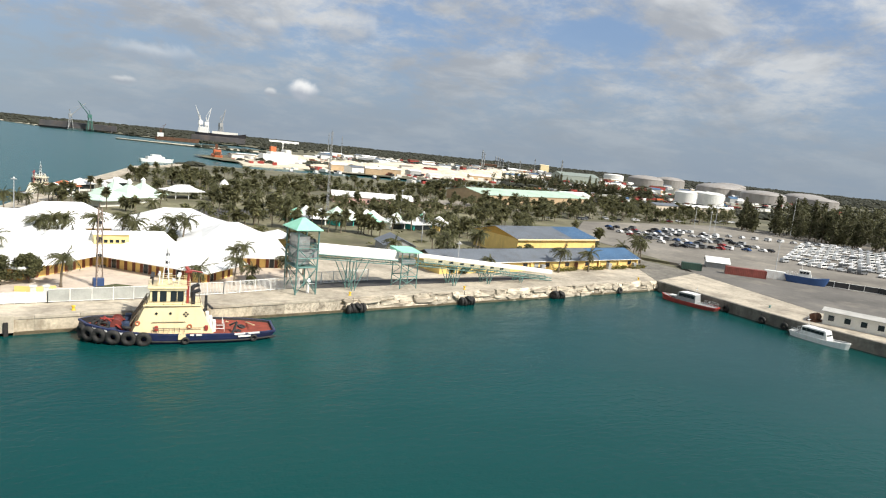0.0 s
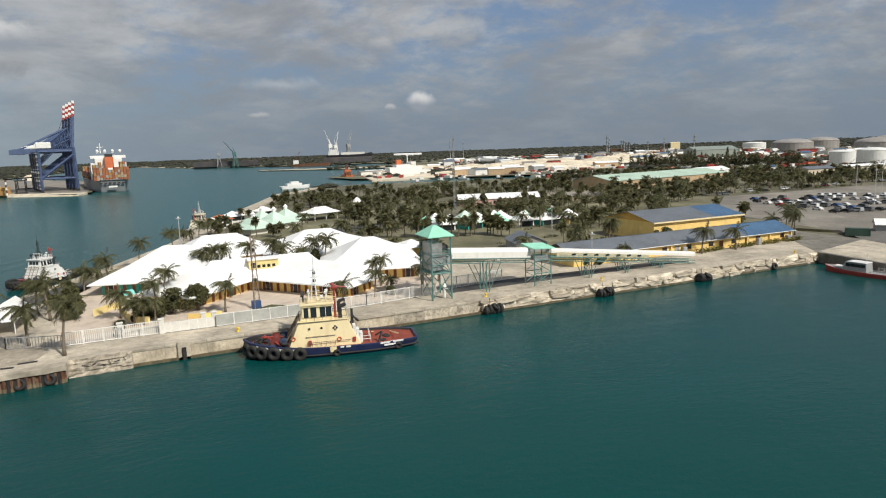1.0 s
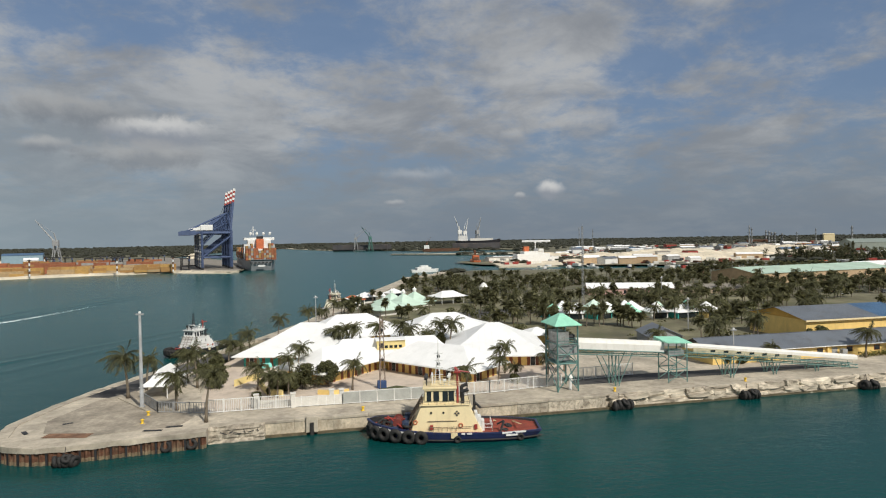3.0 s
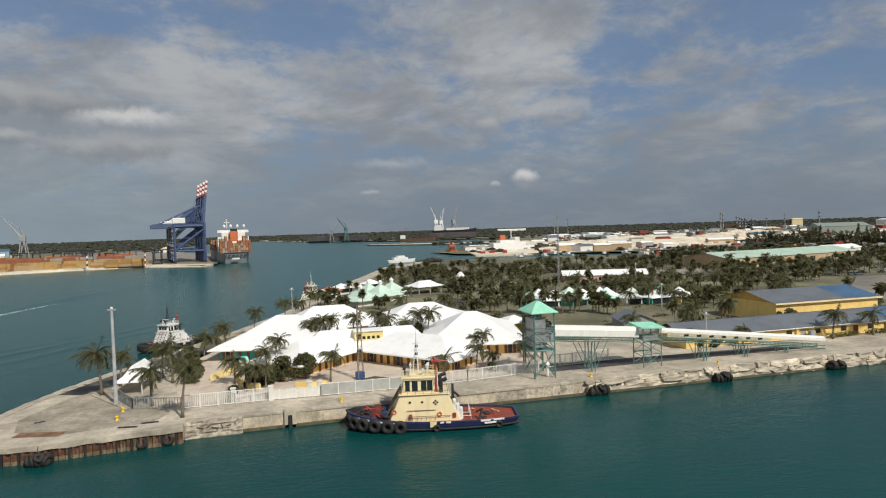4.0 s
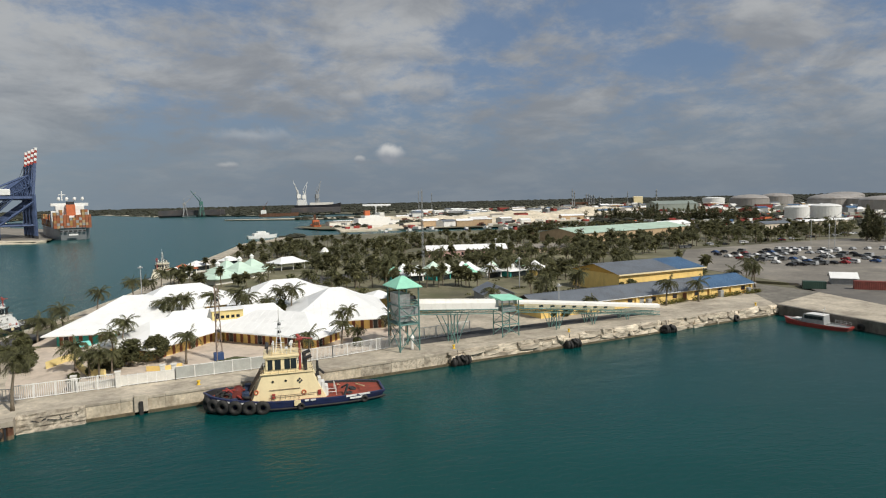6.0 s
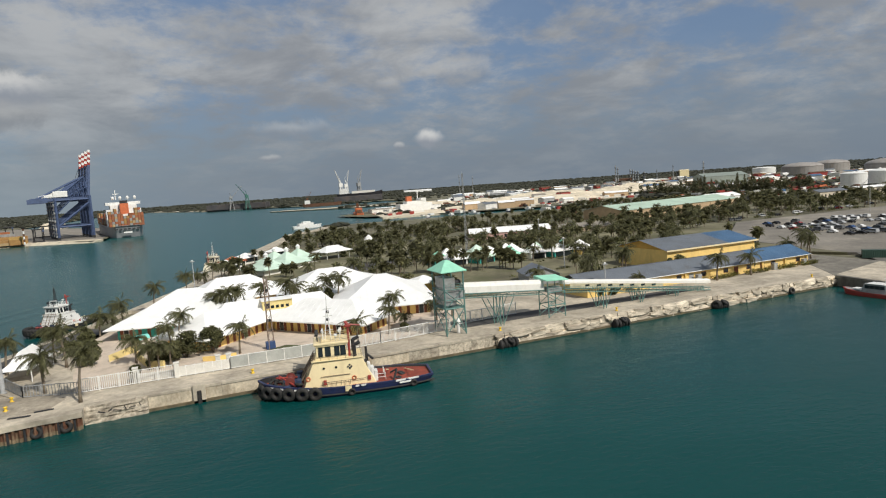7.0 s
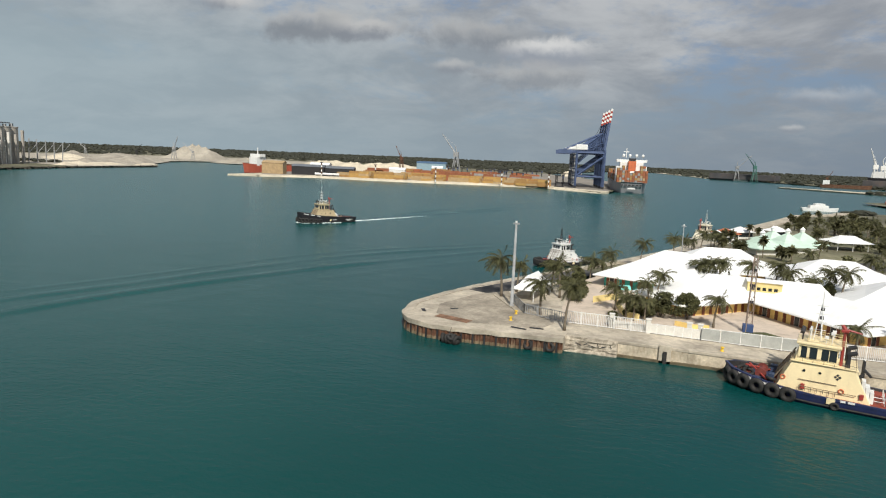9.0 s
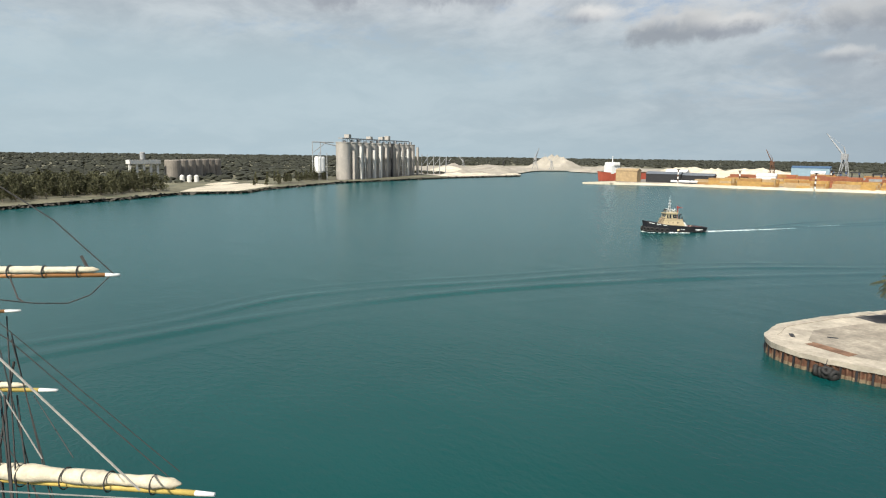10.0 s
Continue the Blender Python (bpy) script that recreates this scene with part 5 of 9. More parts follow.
# ---- conveyor and transfer tower ----
def conveyor():
    ob = thing("bulk_conveyor", pose(0, 0, DECK), "sea-green steel bulk conveyor with covered white belt and transfer tower", "conveyor")
    X, Y = (48.3, 52.5), (114.9, 120.8)
    b = bmesh.new()
    for x in X:
        for y in Y:
            rod(b, (x, y, 0), (x, y, 12.9), 0.17, sides=4)
    pieces("tower_leg", b, STEEL_GREEN, ob)
    b = bmesh.new()
    for z0, z1 in ((0.3, 5.4), (5.4, 9.2)):
        for y in Y:
            rod(b, (X[0], y, z0), (X[1], y, z1), 0.09, sides=4)
            rod(b, (X[1], y, z0), (X[0], y, z1), 0.09, sides=4)
        for x in X:
            rod(b, (x, Y[0], z0), (x, Y[1], z1), 0.09, sides=4)
            rod(b, (x, Y[1], z0), (x, Y[0], z1), 0.09, sides=4)
    for z in (5.4, 7.2, 9.2, 12.7):
        for y in Y:
            rod(b, (X[0], y, z), (X[1], y, z), 0.12, sides=4)
        for x in X:
            rod(b, (x, Y[0], z), (x, Y[1], z), 0.12, sides=4)
    pieces("brace", b, STEEL_GREEN, ob)
    part("tower_roof", face_up(loft(bmesh.new(), [[(47.5, 114.2, 12.8), (53.1, 114.2, 12.8), (53.1, 121.5, 12.8), (47.5, 121.5, 12.8)], [(47.5, 114.2, 12.95), (53.1, 114.2, 12.95), (53.1, 121.5, 12.95), (47.5, 121.5, 12.95)], [(49.9, 117.4, 14.9), (50.7, 117.4, 14.9), (50.7, 118.3, 14.9), (49.9, 118.3, 14.9)]])), MINT, ob)
    part("hopper", face_up(loft(bmesh.new(), [[(48.7, 115.4, 6.0), (51.0, 115.4, 6.0), (51.0, 120.4, 6.0), (48.7, 120.4, 6.0)], [(48.7, 115.4, 11.5), (50.9, 115.4, 11.5), (50.9, 120.4, 11.5), (48.7, 120.4, 11.5)]])), mat("galvanised_sheet", (0.42, 0.43, 0.42), 0.5, 0.5, var=0.25, scale=0.5, fine=4, dirt=(0.2, 0.12, 0.07)), ob)
    part("chute", face_up(loft(bmesh.new(), [[(50.9, 116, 6.9), (52.8, 116, 6.9), (52.8, 119, 6.9), (50.9, 119, 6.9)], [(50.9, 116, 8.6), (53.4, 116, 8.6), (53.4, 119, 8.6), (50.9, 119, 8.6)]])), GREY, ob)
    part("motor", face_up(lathe(bmesh.new(), [(0.55, -0.9), (0.62, -0.6), (0.62, 0.6), (0.4, 0.9)], 12)), DARK, ob, m=pose(51.6, 116.4, 10.4, 0, 90, 0))
    b = bmesh.new()
    railing(b, [(X[0], Y[0], 9.2), (X[1], Y[0], 9.2), (X[1], Y[1], 9.2)], 1.1, 0.035, 2)
    part("platform_rail", b, STEEL_GREEN, ob)
    part("platform", boxed(X[0], X[1], Y[0], Y[1], 5.35, 5.5), STEEL_GREEN, ob)

    def belt(x0, z0, x1, z1, wide, tall, name="belt_cover"):
        prof = [(-wide / 2, 0), (-wide / 2, tall * 0.6), (-wide * 0.36, tall * 0.88), (0, tall), (wide * 0.36, tall * 0.88), (wide / 2, tall * 0.6), (wide / 2, 0)]
        n = 8
        rings = [[(x0 + (x1 - x0) * i / n, 117.6 + y, z0 + (z1 - z0) * i / n + z + rand(-0.015, 0.015)) for y, z in prof] for i in range(n + 1)]
        part(name, face_up(loft(bmesh.new(), rings)), mat("off_white_belt_cover", (0.82, 0.80, 0.74), 0.6, var=0.06, scale=0.4, fine=3, bump=0.05, dirt=(0.5, 0.45, 0.36), dirt_amount=0.3, streak=0.3), ob)
    belt(53.2, 7.9, 72.2, 6.2, 2.2, 2.1)
    belt(77.2, 6.7, 119.8, 1.75, 1.6, 1.0)
    # girder under the belts
    b = bmesh.new()
    for (x0, z0, x1, z1, drop) in ((53.0, 7.8, 72.4, 6.1, 0.9), (77.0, 5.9, 119.5, 0.75, 0.9)):
        n = int((x1 - x0) / 2.1)
        for y in (116.5, 118.7):
            rod(b, (x0, y, z0), (x1, y, z1), 0.11, sides=4)
            rod(b, (x0, y, z0 - drop), (x1, y, max(z1 - drop, 0.1)), 0.10, sides=4)
            for i in range(n):
                xa, xb = x0 + (x1 - x0) * i / n, x0 + (x1 - x0) * (i + 1) / n
                za, zb = z0 + (z1 - z0) * i / n, z0 + (z1 - z0) * (i + 1) / n
                rod(b, (xa, y, max(za - drop, 0.1)), (xb, y, zb), 0.05, sides=3, caps=False)
                rod(b, (xa, y, max(za - drop, 0.1)), (xa, y, za), 0.05, sides=3, caps=False)
    part("girder", b, STEEL_GREEN, ob)
    b = bmesh.new()
    railing(b, [(77.0, 116.0, 5.3), (117.5, 116.0, 0.9)], 1.0, 0.03, 2)
    part("walkway_rail", b, STEEL_GREEN, ob)
    # windowed strip below the long cover
    part("side_sheet", face_up(loft(bmesh.new(), [[(79, 116.75, 5.75), (79, 116.8, 5.75), (79, 116.8, 6.7), (79, 116.75, 6.7)], [(105, 116.75, 2.75), (105, 116.8, 2.75), (105, 116.8, 3.5), (105, 116.75, 3.5)]])), mat("stained_pale_sheet", (0.55, 0.50, 0.34), 0.7, var=0.3, scale=0.5, fine=3, dirt=(0.25, 0.2, 0.12)), ob)
    for k in range(7):
        x = 83 + k * 3.1
        z = 5.75 - (x - 79) * 3.0 / 26
        part("window", boxed(x, x + 1.1, 116.70, 116.75, z + 0.2, z + 0.65), GLASS, ob)
    # second transfer cabin
    b = bmesh.new()
    for x in (72.6, 76.8):
        for y in (115.7, 119.4):
            rod(b, (x, y, 0), (x, y, 8.2), 0.14, sides=4)
    for z0, z1 in ((0.3, 2.6), (2.8, 5.4)):
        for y in (115.7, 119.4):
            rod(b, (72.6, y, z0), (76.8, y, z1), 0.07, sides=4)
            rod(b, (76.8, y, z0), (72.6, y, z1), 0.07, sides=4)
    for z in (2.7, 5.5):
        for y in (115.7, 119.4):
            rod(b, (72.6, y, z), (76.8, y, z), 0.11, sides=4)
    part("cabin_frame", b, STEEL_GREEN, ob)
    part("cabin_roof", face_up(loft(bmesh.new(), [[(71.9, 115, 8.2), (77.5, 115, 7.9), (77.5, 120.1, 7.9), (71.9, 120.1, 8.2)], [(71.9, 115, 8.38), (77.5, 115, 8.08), (77.5, 120.1, 8.6), (71.9, 120.1, 8.9)]])), MINT, ob)
    part("cabin_wall", boxed(72.9, 76.6, 116.2, 119.1, 5.5, 6.3), GREY, ob)
    b = bmesh.new()
    railing(b, [(72.6, 115.7, 5.5), (76.8, 115.7, 5.5)], 1.1, 0.035, 2)
    part("cabin_rail", b, STEEL_GREEN, ob)
    # trestles
    for x, top in ((61.5, 6.2), (87.7, 3.9), (98.0, 2.6), (108.5, 1.3)):
        b = bmesh.new()
        for y in (116.2, 119.0):
            for k in (-1, 1):
                rod(b, (x + k * 0.35, y, 0), (x + k * 0.35, y, top), 0.12, sides=4)
            for k in (-1, 1):
                rod(b, (x + k * 0.3, y, 0.2), (x + k * min(top * 0.55, 3.2), y, top), 0.09, sides=4)
        rod(b, (x, 116.2, 0.3), (x, 119, top), 0.07, sides=4)
        rod(b, (x, 119, 0.3), (x, 116.2, top), 0.07, sides=4)
        pieces("trestle_bar", b, STEEL_GREEN, ob)
    part("spray_valve", face_up(lathe(bmesh.new(), [(0.3, 0), (0.3, 2.2), (0.55, 2.4), (0.2, 3.1)], 10)), WHITE, ob, m=pose(51.4, 116.2, 0))


conveyor()


# ---- sheds ----
def corrugated(L, D, z0, z1, pitch=0.5):
    """One roof slope: from y=0 at z0 to y=D at z1, ribbed along the fall."""
    bm = bmesh.new()
    n = int(L / pitch)
    prev = None
    s = math.hypot(D, z1 - z0)
    for i in range(n * 2 + 1):
        x = -L / 2 + L * i / (n * 2)
        k = 0.05 if i % 2 else 0.0
        pair = (bm.verts.new((x, 0, z0 + k)), bm.verts.new((x, D, z1 + k)))
        if prev:
            bm.faces.new((prev[0], pair[0], pair[1], prev[1]))
        prev = pair
    return face_up(bm)


def gable(name, m, label, L, W, h, ridge_h, wallmat, roofmat, eave=0.5, windows=0, base=0.0, group=""):
    ob = thing(name, m, label, "building", group)
    bm = bmesh.new()
    prof = [(-W / 2, base), (W / 2, base), (W / 2, h), (0, ridge_h), (-W / 2, h)]
    loft(bm, [[(-L / 2, y, z) for y, z in prof], [(L / 2, y, z) for y, z in prof]])
    wall = part("wall", face_up(bm), wallmat, ob)
    slope = (ridge_h - h) / (W / 2)
    for s in (-1, 1):
        rp = loft(bmesh.new(), [[(x, s * (W / 2 + eave), h - slope * eave + 0.04), (x, 0, ridge_h + 0.04), (x, 0, ridge_h + 0.16), (x, s * (W / 2 + eave), h - slope * eave + 0.16)] for x in (-L / 2 - eave, L / 2 + eave)])
        part("roof", face_up(rp), roofmat, ob)
    for i in range(windows):
        x = -L / 2 + (i + 0.5) * L / windows
        for s in (-1, 1):
            part("window", boxed(x - 0.6, x + 0.6, s * W / 2 - 0.04, s * W / 2 + 0.04, base + (h - base) * 0.35, base + (h - base) * 0.75), GLASS, wall)
    return ob


def yellow_shed():
    ob = thing("wharf_shed", pose(0, 0, 0), "long yellow wharf shed with grey and blue ribbed roof", "building")
    y0, y1 = 128.6, 140.5
    wall = part("wall", boxed(92, 169.3, y0, y1, DECK - 0.1, 5.6), YELLOW, ob)
    for x0, x1, rm in ((91, 150.6, GREY_ROOF), (150.6, 170.2, BLUE_ROOF)):
        part("roof", corrugated(x1 - x0, 7.2, 5.5, 8.0), rm, ob, m=pose((x0 + x1) / 2, y0 - 0.8, 0))
        part("roof", corrugated(x1 - x0, 7.2, 5.5, 8.0), rm, ob, m=pose((x0 + x1) / 2, y1 + 1.4, 0, 0, 0, 180))
    b = bmesh.new()
    rod(b, (91, y0 - 0.8, 5.45), (170.2, y0 - 0.8, 5.45), 0.1)
    part("gutter", b, WHITE, ob)
    for i, x in enumerate((113.5, 121, 129.5, 137.5, 146, 155.5, 165.5)):
        part("window_frame", boxed(x - 0.85, x + 0.85, y0 - 0.06, y0, 3.7, 4.95), BROWN, wall)
        part("window", boxed(x - 0.7, x + 0.7, y0 - 0.09, y0 - 0.06, 3.82, 4.83), GLASS, wall)
    for x in (141.3, 125.2, 151.2):
        part("door", boxed(x - 0.75, x + 0.75, y0 - 0.07, y0, DECK, 4.9), BROWN if x > 140 else GREY, wall)
    for x in (123.0, 151.0, 160.0, 168.8):
        part("buttress", boxed(x - 0.25, x + 0.25, y0 - 0.5, y0, DECK, 5.3), YELLOW, wall)
    hall = thing("warehouse", pose(0, 0, 0), "yellow warehouse with a shallow grey and blue ribbed roof", "building")
    part("wall", boxed(136.2, 172.4, 149.4, 172, DECK - 1.0, 8.4), YELLOW, hall)
    bm = bmesh.new()
    loft(bm, [[(x, 149.4, 8.38), (x, 172, 8.38), (x, 160.7, 10.9)] for x in (136.05, 136.2)])
    # darker yellow on the west gable: its shade is put into the colour
    part("gable_wall", face_up(bm), mat("shaded_yellow_wall", (0.62, 0.36, 0.08), 0.85, var=0.15), hall)
    for x0, x1, rm in ((135.4, 161, GREY_ROOF), (161, 173.3, BLUE_ROOF)):
        part("roof", corrugated(x1 - x0, 12.1, 8.3, 10.95), rm, hall, m=pose((x0 + x1) / 2, 148.6, 0))
        part("roof", corrugated(x1 - x0, 12.1, 8.3, 10.95), rm, hall, m=pose((x0 + x1) / 2, 172.8, 0, 0, 0, 180))
    part("fascia", boxed(135.4, 173.3, 148.5, 148.62, 8.0, 8.45), CREAM, hall)
    for x, w, h in ((166.4, 3.4, 1.2), (154.5, 3.0, 1.3), (126.5, 2.4, 1.4)):
        box_ = thing("utility_box", pose(x, 127.3, DECK), "grey metal utility box against the shed wall", "utility box")
        part("cabinet", boxed(-0.7, 0.7, -0.5, 0.5, 0, h + 0.6, bevel=0.04), GREY, box_)
    for x0, x1 in ((131, 139.5), (143, 151.5), (155.5, 162.5), (165, 171)):
        hedge(x0, x1, 126.6)


def leafy(bm, c, r, n, rnd, size, flat=0.8):
    """A clump of leaf blades scattered in a ball round c."""
    for _ in range(n):
        d = Vector((rnd.gauss(0, 1), rnd.gauss(0, 1), rnd.gauss(0, 1))).normalized() * (rnd.random() ** 0.4)
        p = Vector(c) + Vector((d.x * r, d.y * r, d.z * r * flat))
        u = Vector((rnd.gauss(0, 1), rnd.gauss(0, 1), rnd.gauss(0, 0.7))).normalized()
        v = u.cross(Vector((rnd.gauss(0, 1), rnd.gauss(0, 1), rnd.gauss(0, 1)))).normalized()
        s = size * rnd.uniform(0.6, 1.4)
        a = [bm.verts.new(p + u * s), bm.verts.new(p + v * s * 0.5), bm.verts.new(p - u * s * 0.8), bm.verts.new(p - v * s * 0.5)]
        bm.faces.new(a)


def hedge(x0, x1, y):
    rnd = random.Random(int(x0 * 10))
    bm = bmesh.new()
    x = x0
    while x < x1:
        leafy(bm, (x - x0, rnd.uniform(-0.3, 0.3), 0.6), 0.8, 55, rnd, 0.2, 0.9)
        x += 0.6
    tagged(part("hedge", bm, mat("yellow_green_hedge", (0.16, 0.15, 0.03), 0.8, var=0.4, island=0.4), m=pose(x0, y, DECK)), "low trimmed yellow-green hedge along the shed", "hedge")


yellow_shed()
gable("storehouse", pose(97.5, 160, 1.75, 0, 0, 75), "small grey-roofed storehouse among palms", 12, 9, 3.6, 5.6, GREY, GREY_ROOF)


# ---- palms, bushes and woods ----
def palm_meshes(seed, h, lean, wind=(0.6, 0.1), fronds=27, reach=3.3):
    rnd = random.Random(seed)
    tb = bmesh.new()
    pts = []
    for i in range(7):
        u = i / 6
        pts.append(Vector((lean * u * u * h * 0.18, lean * 0.3 * u * h * 0.1, u * h)))
    rings = [[tuple(p + Vector((math.cos(6.283 * k / 7), math.sin(6.283 * k / 7), 0)) * (0.22 - 0.09 * i / 6 + (0.08 if i == 0 else 0))) for k in range(7)] for i, p in enumerate(pts)]
    loft(tb, rings)
    top = pts[-1]
    cb = bmesh.new()
    for f in range(fronds):
        a = 6.283 * f * 0.618 + rnd.uniform(-0.3, 0.3)
        u = f / fronds
        rise = 1.5 - 2.1 * u + rnd.uniform(-0.25, 0.25)
        L = reach * rnd.uniform(0.75, 1.15) * (0.8 + 0.25 * math.sin(3.14 * u))
        d = Vector((math.cos(a), math.sin(a), 0))
        p, v = top.copy(), Vector((d.x, d.y, rise)).normalized()
        sag = rnd.uniform(0.10, 0.25)
        n = 9
        for s in range(n):
            v = (v + Vector((-wind[0] * 0.16, wind[1] * 0.1, -sag))).normalized()
            q = p + v * (L / n)
            side = v.cross(Vector((0, 0, 1)))
            side = side.normalized() if side.length > 0.05 else Vector((1, 0, 0))
            # the midrib as a thin blade, then three narrow hanging leaflets on either side
            if s < n - 1:
                cb.faces.new([cb.verts.new(c) for c in (p + side * 0.05, q + side * 0.04, q - side * 0.04, p - side * 0.05)])
            w = 0.82 * math.sin(math.pi * (0.14 + 0.84 * s / n)) ** 0.6
            for sg in (-1, 1):
                for k in range(3):
                    b0, b1 = p.lerp(q, k / 3), p.lerp(q, k / 3 + 0.33)
                    hang = rnd.uniform(0.3, 0.9)
                    tip = p.lerp(q, k / 3 + 0.9) + side * sg * w * rnd.uniform(0.6, 1.0) + Vector((-0.12, 0, -w * hang))
                    cb.faces.new((cb.verts.new(b0), cb.verts.new(b1), cb.verts.new(tip)))
            p = q
    for k in range(4):
        leafy(cb, top + Vector((0, 0, -0.35)), 0.45, 7, rnd, 0.28)
    return tb, cb


def palm_thing(seed, h, lean):
    ob = thing("palm_tree", pose(0, 0, 0), "slender coconut palm with wind-blown green fronds", "palm tree", "palms")
    t, c = palm_meshes(seed, h, lean)
    part("trunk", t, TRUNK, ob, smooth=True)
    part("crown", c, FROND, ob)
    return ob


PALMS = [palm_thing(i, h, l) for i, (h, l) in enumerate(((5.6, 0.5), (6.4, -0.6), (4.6, 0.2), (7.2, 0.8), (5.0, -0.3)))]
used = [False] * 5


def plant(x, y, z=DECK, s=1.0, k=None):
    k = random.randrange(5) if k is None else k
    m = pose(x, y, z, 0, 0, rand(-50, 50))
    if not used[k]:
        used[k] = True
        PALMS[k].matrix_basis, PALMS[k].scale = m, (s, s, s)
        return
    ob = copy_thing(PALMS[k], m)
    ob.scale = (s, s, s)


# palms that stand singly round the market and the sheds: x, y, size, kind
for x, y, s, k in ((-33.0, 134.7, 1.3, 1), (-31.0, 141.0, 1.15, 0), (-15.7, 112.9, 1.12, 3), (-22.0, 122.5, 1.25, 4), (-21.0, 140.0, 1.2, 1), (-24.0, 146.0, 1.15, 0),
                   (-17.7, 168.0, 1.05, 0), (-15.0, 172.0, 1.0, 4), (-13.0, 176.0, 1.1, 1), (-19.8, 160.0, 0.95, 2), (-6.5, 196.0, 1.1, 3),
                   (-0.8, 140.5, 1.0, 3), (-2.2, 138.5, 0.9, 1), (-8.6, 134.5, 1.05, 2), (-4.5, 126.5, 0.95, 2), (-2.5, 127.5, 0.9, 2), (-6.0, 127.0, 0.9, 4),
                   (10.0, 128.6, 1.0, 0), (10.0, 164.5, 1.15, 3), (12.5, 166.5, 1.15, 3), (7.5, 163.5, 1.1, 3), (19.0, 168.5, 1.15, 3), (25.0, 167.0, 1.2, 3), (28.5, 167.0, 1.15, 1), (36.0, 166.0, 1.15, 3), (38.5, 164.0, 1.2, 3), (33.5, 165.0, 1.0, 1),
                   (31.5, 120.0, 0.95, 4), (39.5, 125.0, 0.95, 0), (43.5, 126.5, 0.7, 2), (44.0, 134.5, 0.85, 3), (42.2, 136.0, 0.75, 3), (51.8, 128.5, 0.95, 4), (57.0, 132.0, 0.9, 0),
                   (131.0, 125.5, 1.15, 0), (143.0, 125.2, 1.1, 4), (178.0, 134.0, 1.15, 1), (180.5, 137.0, 1.1, 0), (175.5, 140.0, 1.0, 4), (183.0, 141.0, 1.1, 3), (103.0, 142.5, 1.1, 1), (106.0, 126.5, 0.85, 2), (104.5, 144.0, 1.1, 3), (116.0, 145.5, 1.15, 3), (119.0, 147.0, 1.1, 1), (88.0, 146.0, 1.0, 0),
                   (112.0, 226.0, 0.9, 2), (124.0, 238.0, 0.9, 4), (131.0, 262.0, 0.85, 2), (146.0, 250.0, 0.9, 0), (158.0, 270.0, 0.8, 2), (168.0, 246.0, 0.9, 4), (150.0, 286.0, 0.85, 0), (182.0, 262.0, 0.9, 2), (192.0, 284.0, 0.9, 4), (137.0, 228.0, 0.9, 0),
                   (3.0, 226.0, 1.1, 1), (5.5, 231.0, 1.1, 0), (9.0, 236.0, 1.1, 4), (12.0, 242.0, 1.1, 3), (16.0, 252.0, 1.0, 1), (19.0, 258.0, 1.1, 0)):
    plant(x, y, DECK if y < 150 else 1.8, s, k)


def in_poly(poly, x, y):
    hit = False
    for (ax, ay), (bx, by) in zip(poly, poly[1:] + poly[:1]):
        if (ay > y) != (by > y) and x < (bx - ax) * (y - ay) / (by - ay) + ax:
            hit = not hit
    return hit


LAND = SHORE + TERMINAL + rim(218, 516, 4850, 60)
CLEAR = [(133, 148, 176, 176), (90, 126, 176, 142), (140, 292, 216, 322), (255, 325, 395, 385), (92, 152, 104, 168), (-20, 117, 62, 206), (28, 246, 66, 296), (205, 110, 480, 236), (60, 168, 74, 180), (60, 425, 330, 530)]
park = [(40, 212), (70, 205), (110, 178), (186, 152), (205, 175), (222, 215), (270, 250), (420, 250), (520, 300), (450, 440), (340, 500), (180, 520), (100, 480), (66, 400), (50, 330)]
rnd_park = random.Random(11)
placed = 0
while placed < 262:
    x, y = rnd_park.uniform(40, 520), 150 + 370 * rnd_park.random() ** 1.25
    if not in_poly(park, x, y) or any(a < x < c and b < y < d for a, b, c, d in CLEAR) or noise.noise(Vector((x / 24, y / 24, 3))) < -0.12:
        continue
    placed += 1
    plant(x, y, 1.8, rnd_park.uniform(0.85, 1.3))


def bush(name, x, y, z, r, h, label, material=LEAF, n=2800, seed=1, group="bushes"):
    rnd = random.Random(seed)
    ob = thing(name, pose(x, y, z), label, "bush", group)
    b = bmesh.new()
    for k in range(3):
        rod(b, (0, 0, 0), (rnd.uniform(-0.5, 0.5) * r, rnd.uniform(-0.5, 0.5) * r, h * 0.5), 0.12, 0.05, 5)
    part("stem", b, TRUNK, ob)
    b = bmesh.new()
    for k in range(14):
        u = rnd.random()
        a = rnd.uniform(0, 6.28)
        rr = r * 0.62 * (1 - 0.55 * u) * rnd.uniform(0.5, 1.1)
        leafy(b, (math.cos(a) * rr, math.sin(a) * rr, h * (0.28 + 0.6 * u)), r * rnd.uniform(0.32, 0.5), n // 14, rnd, 0.27)
    part("foliage", b, material, ob)
    return ob


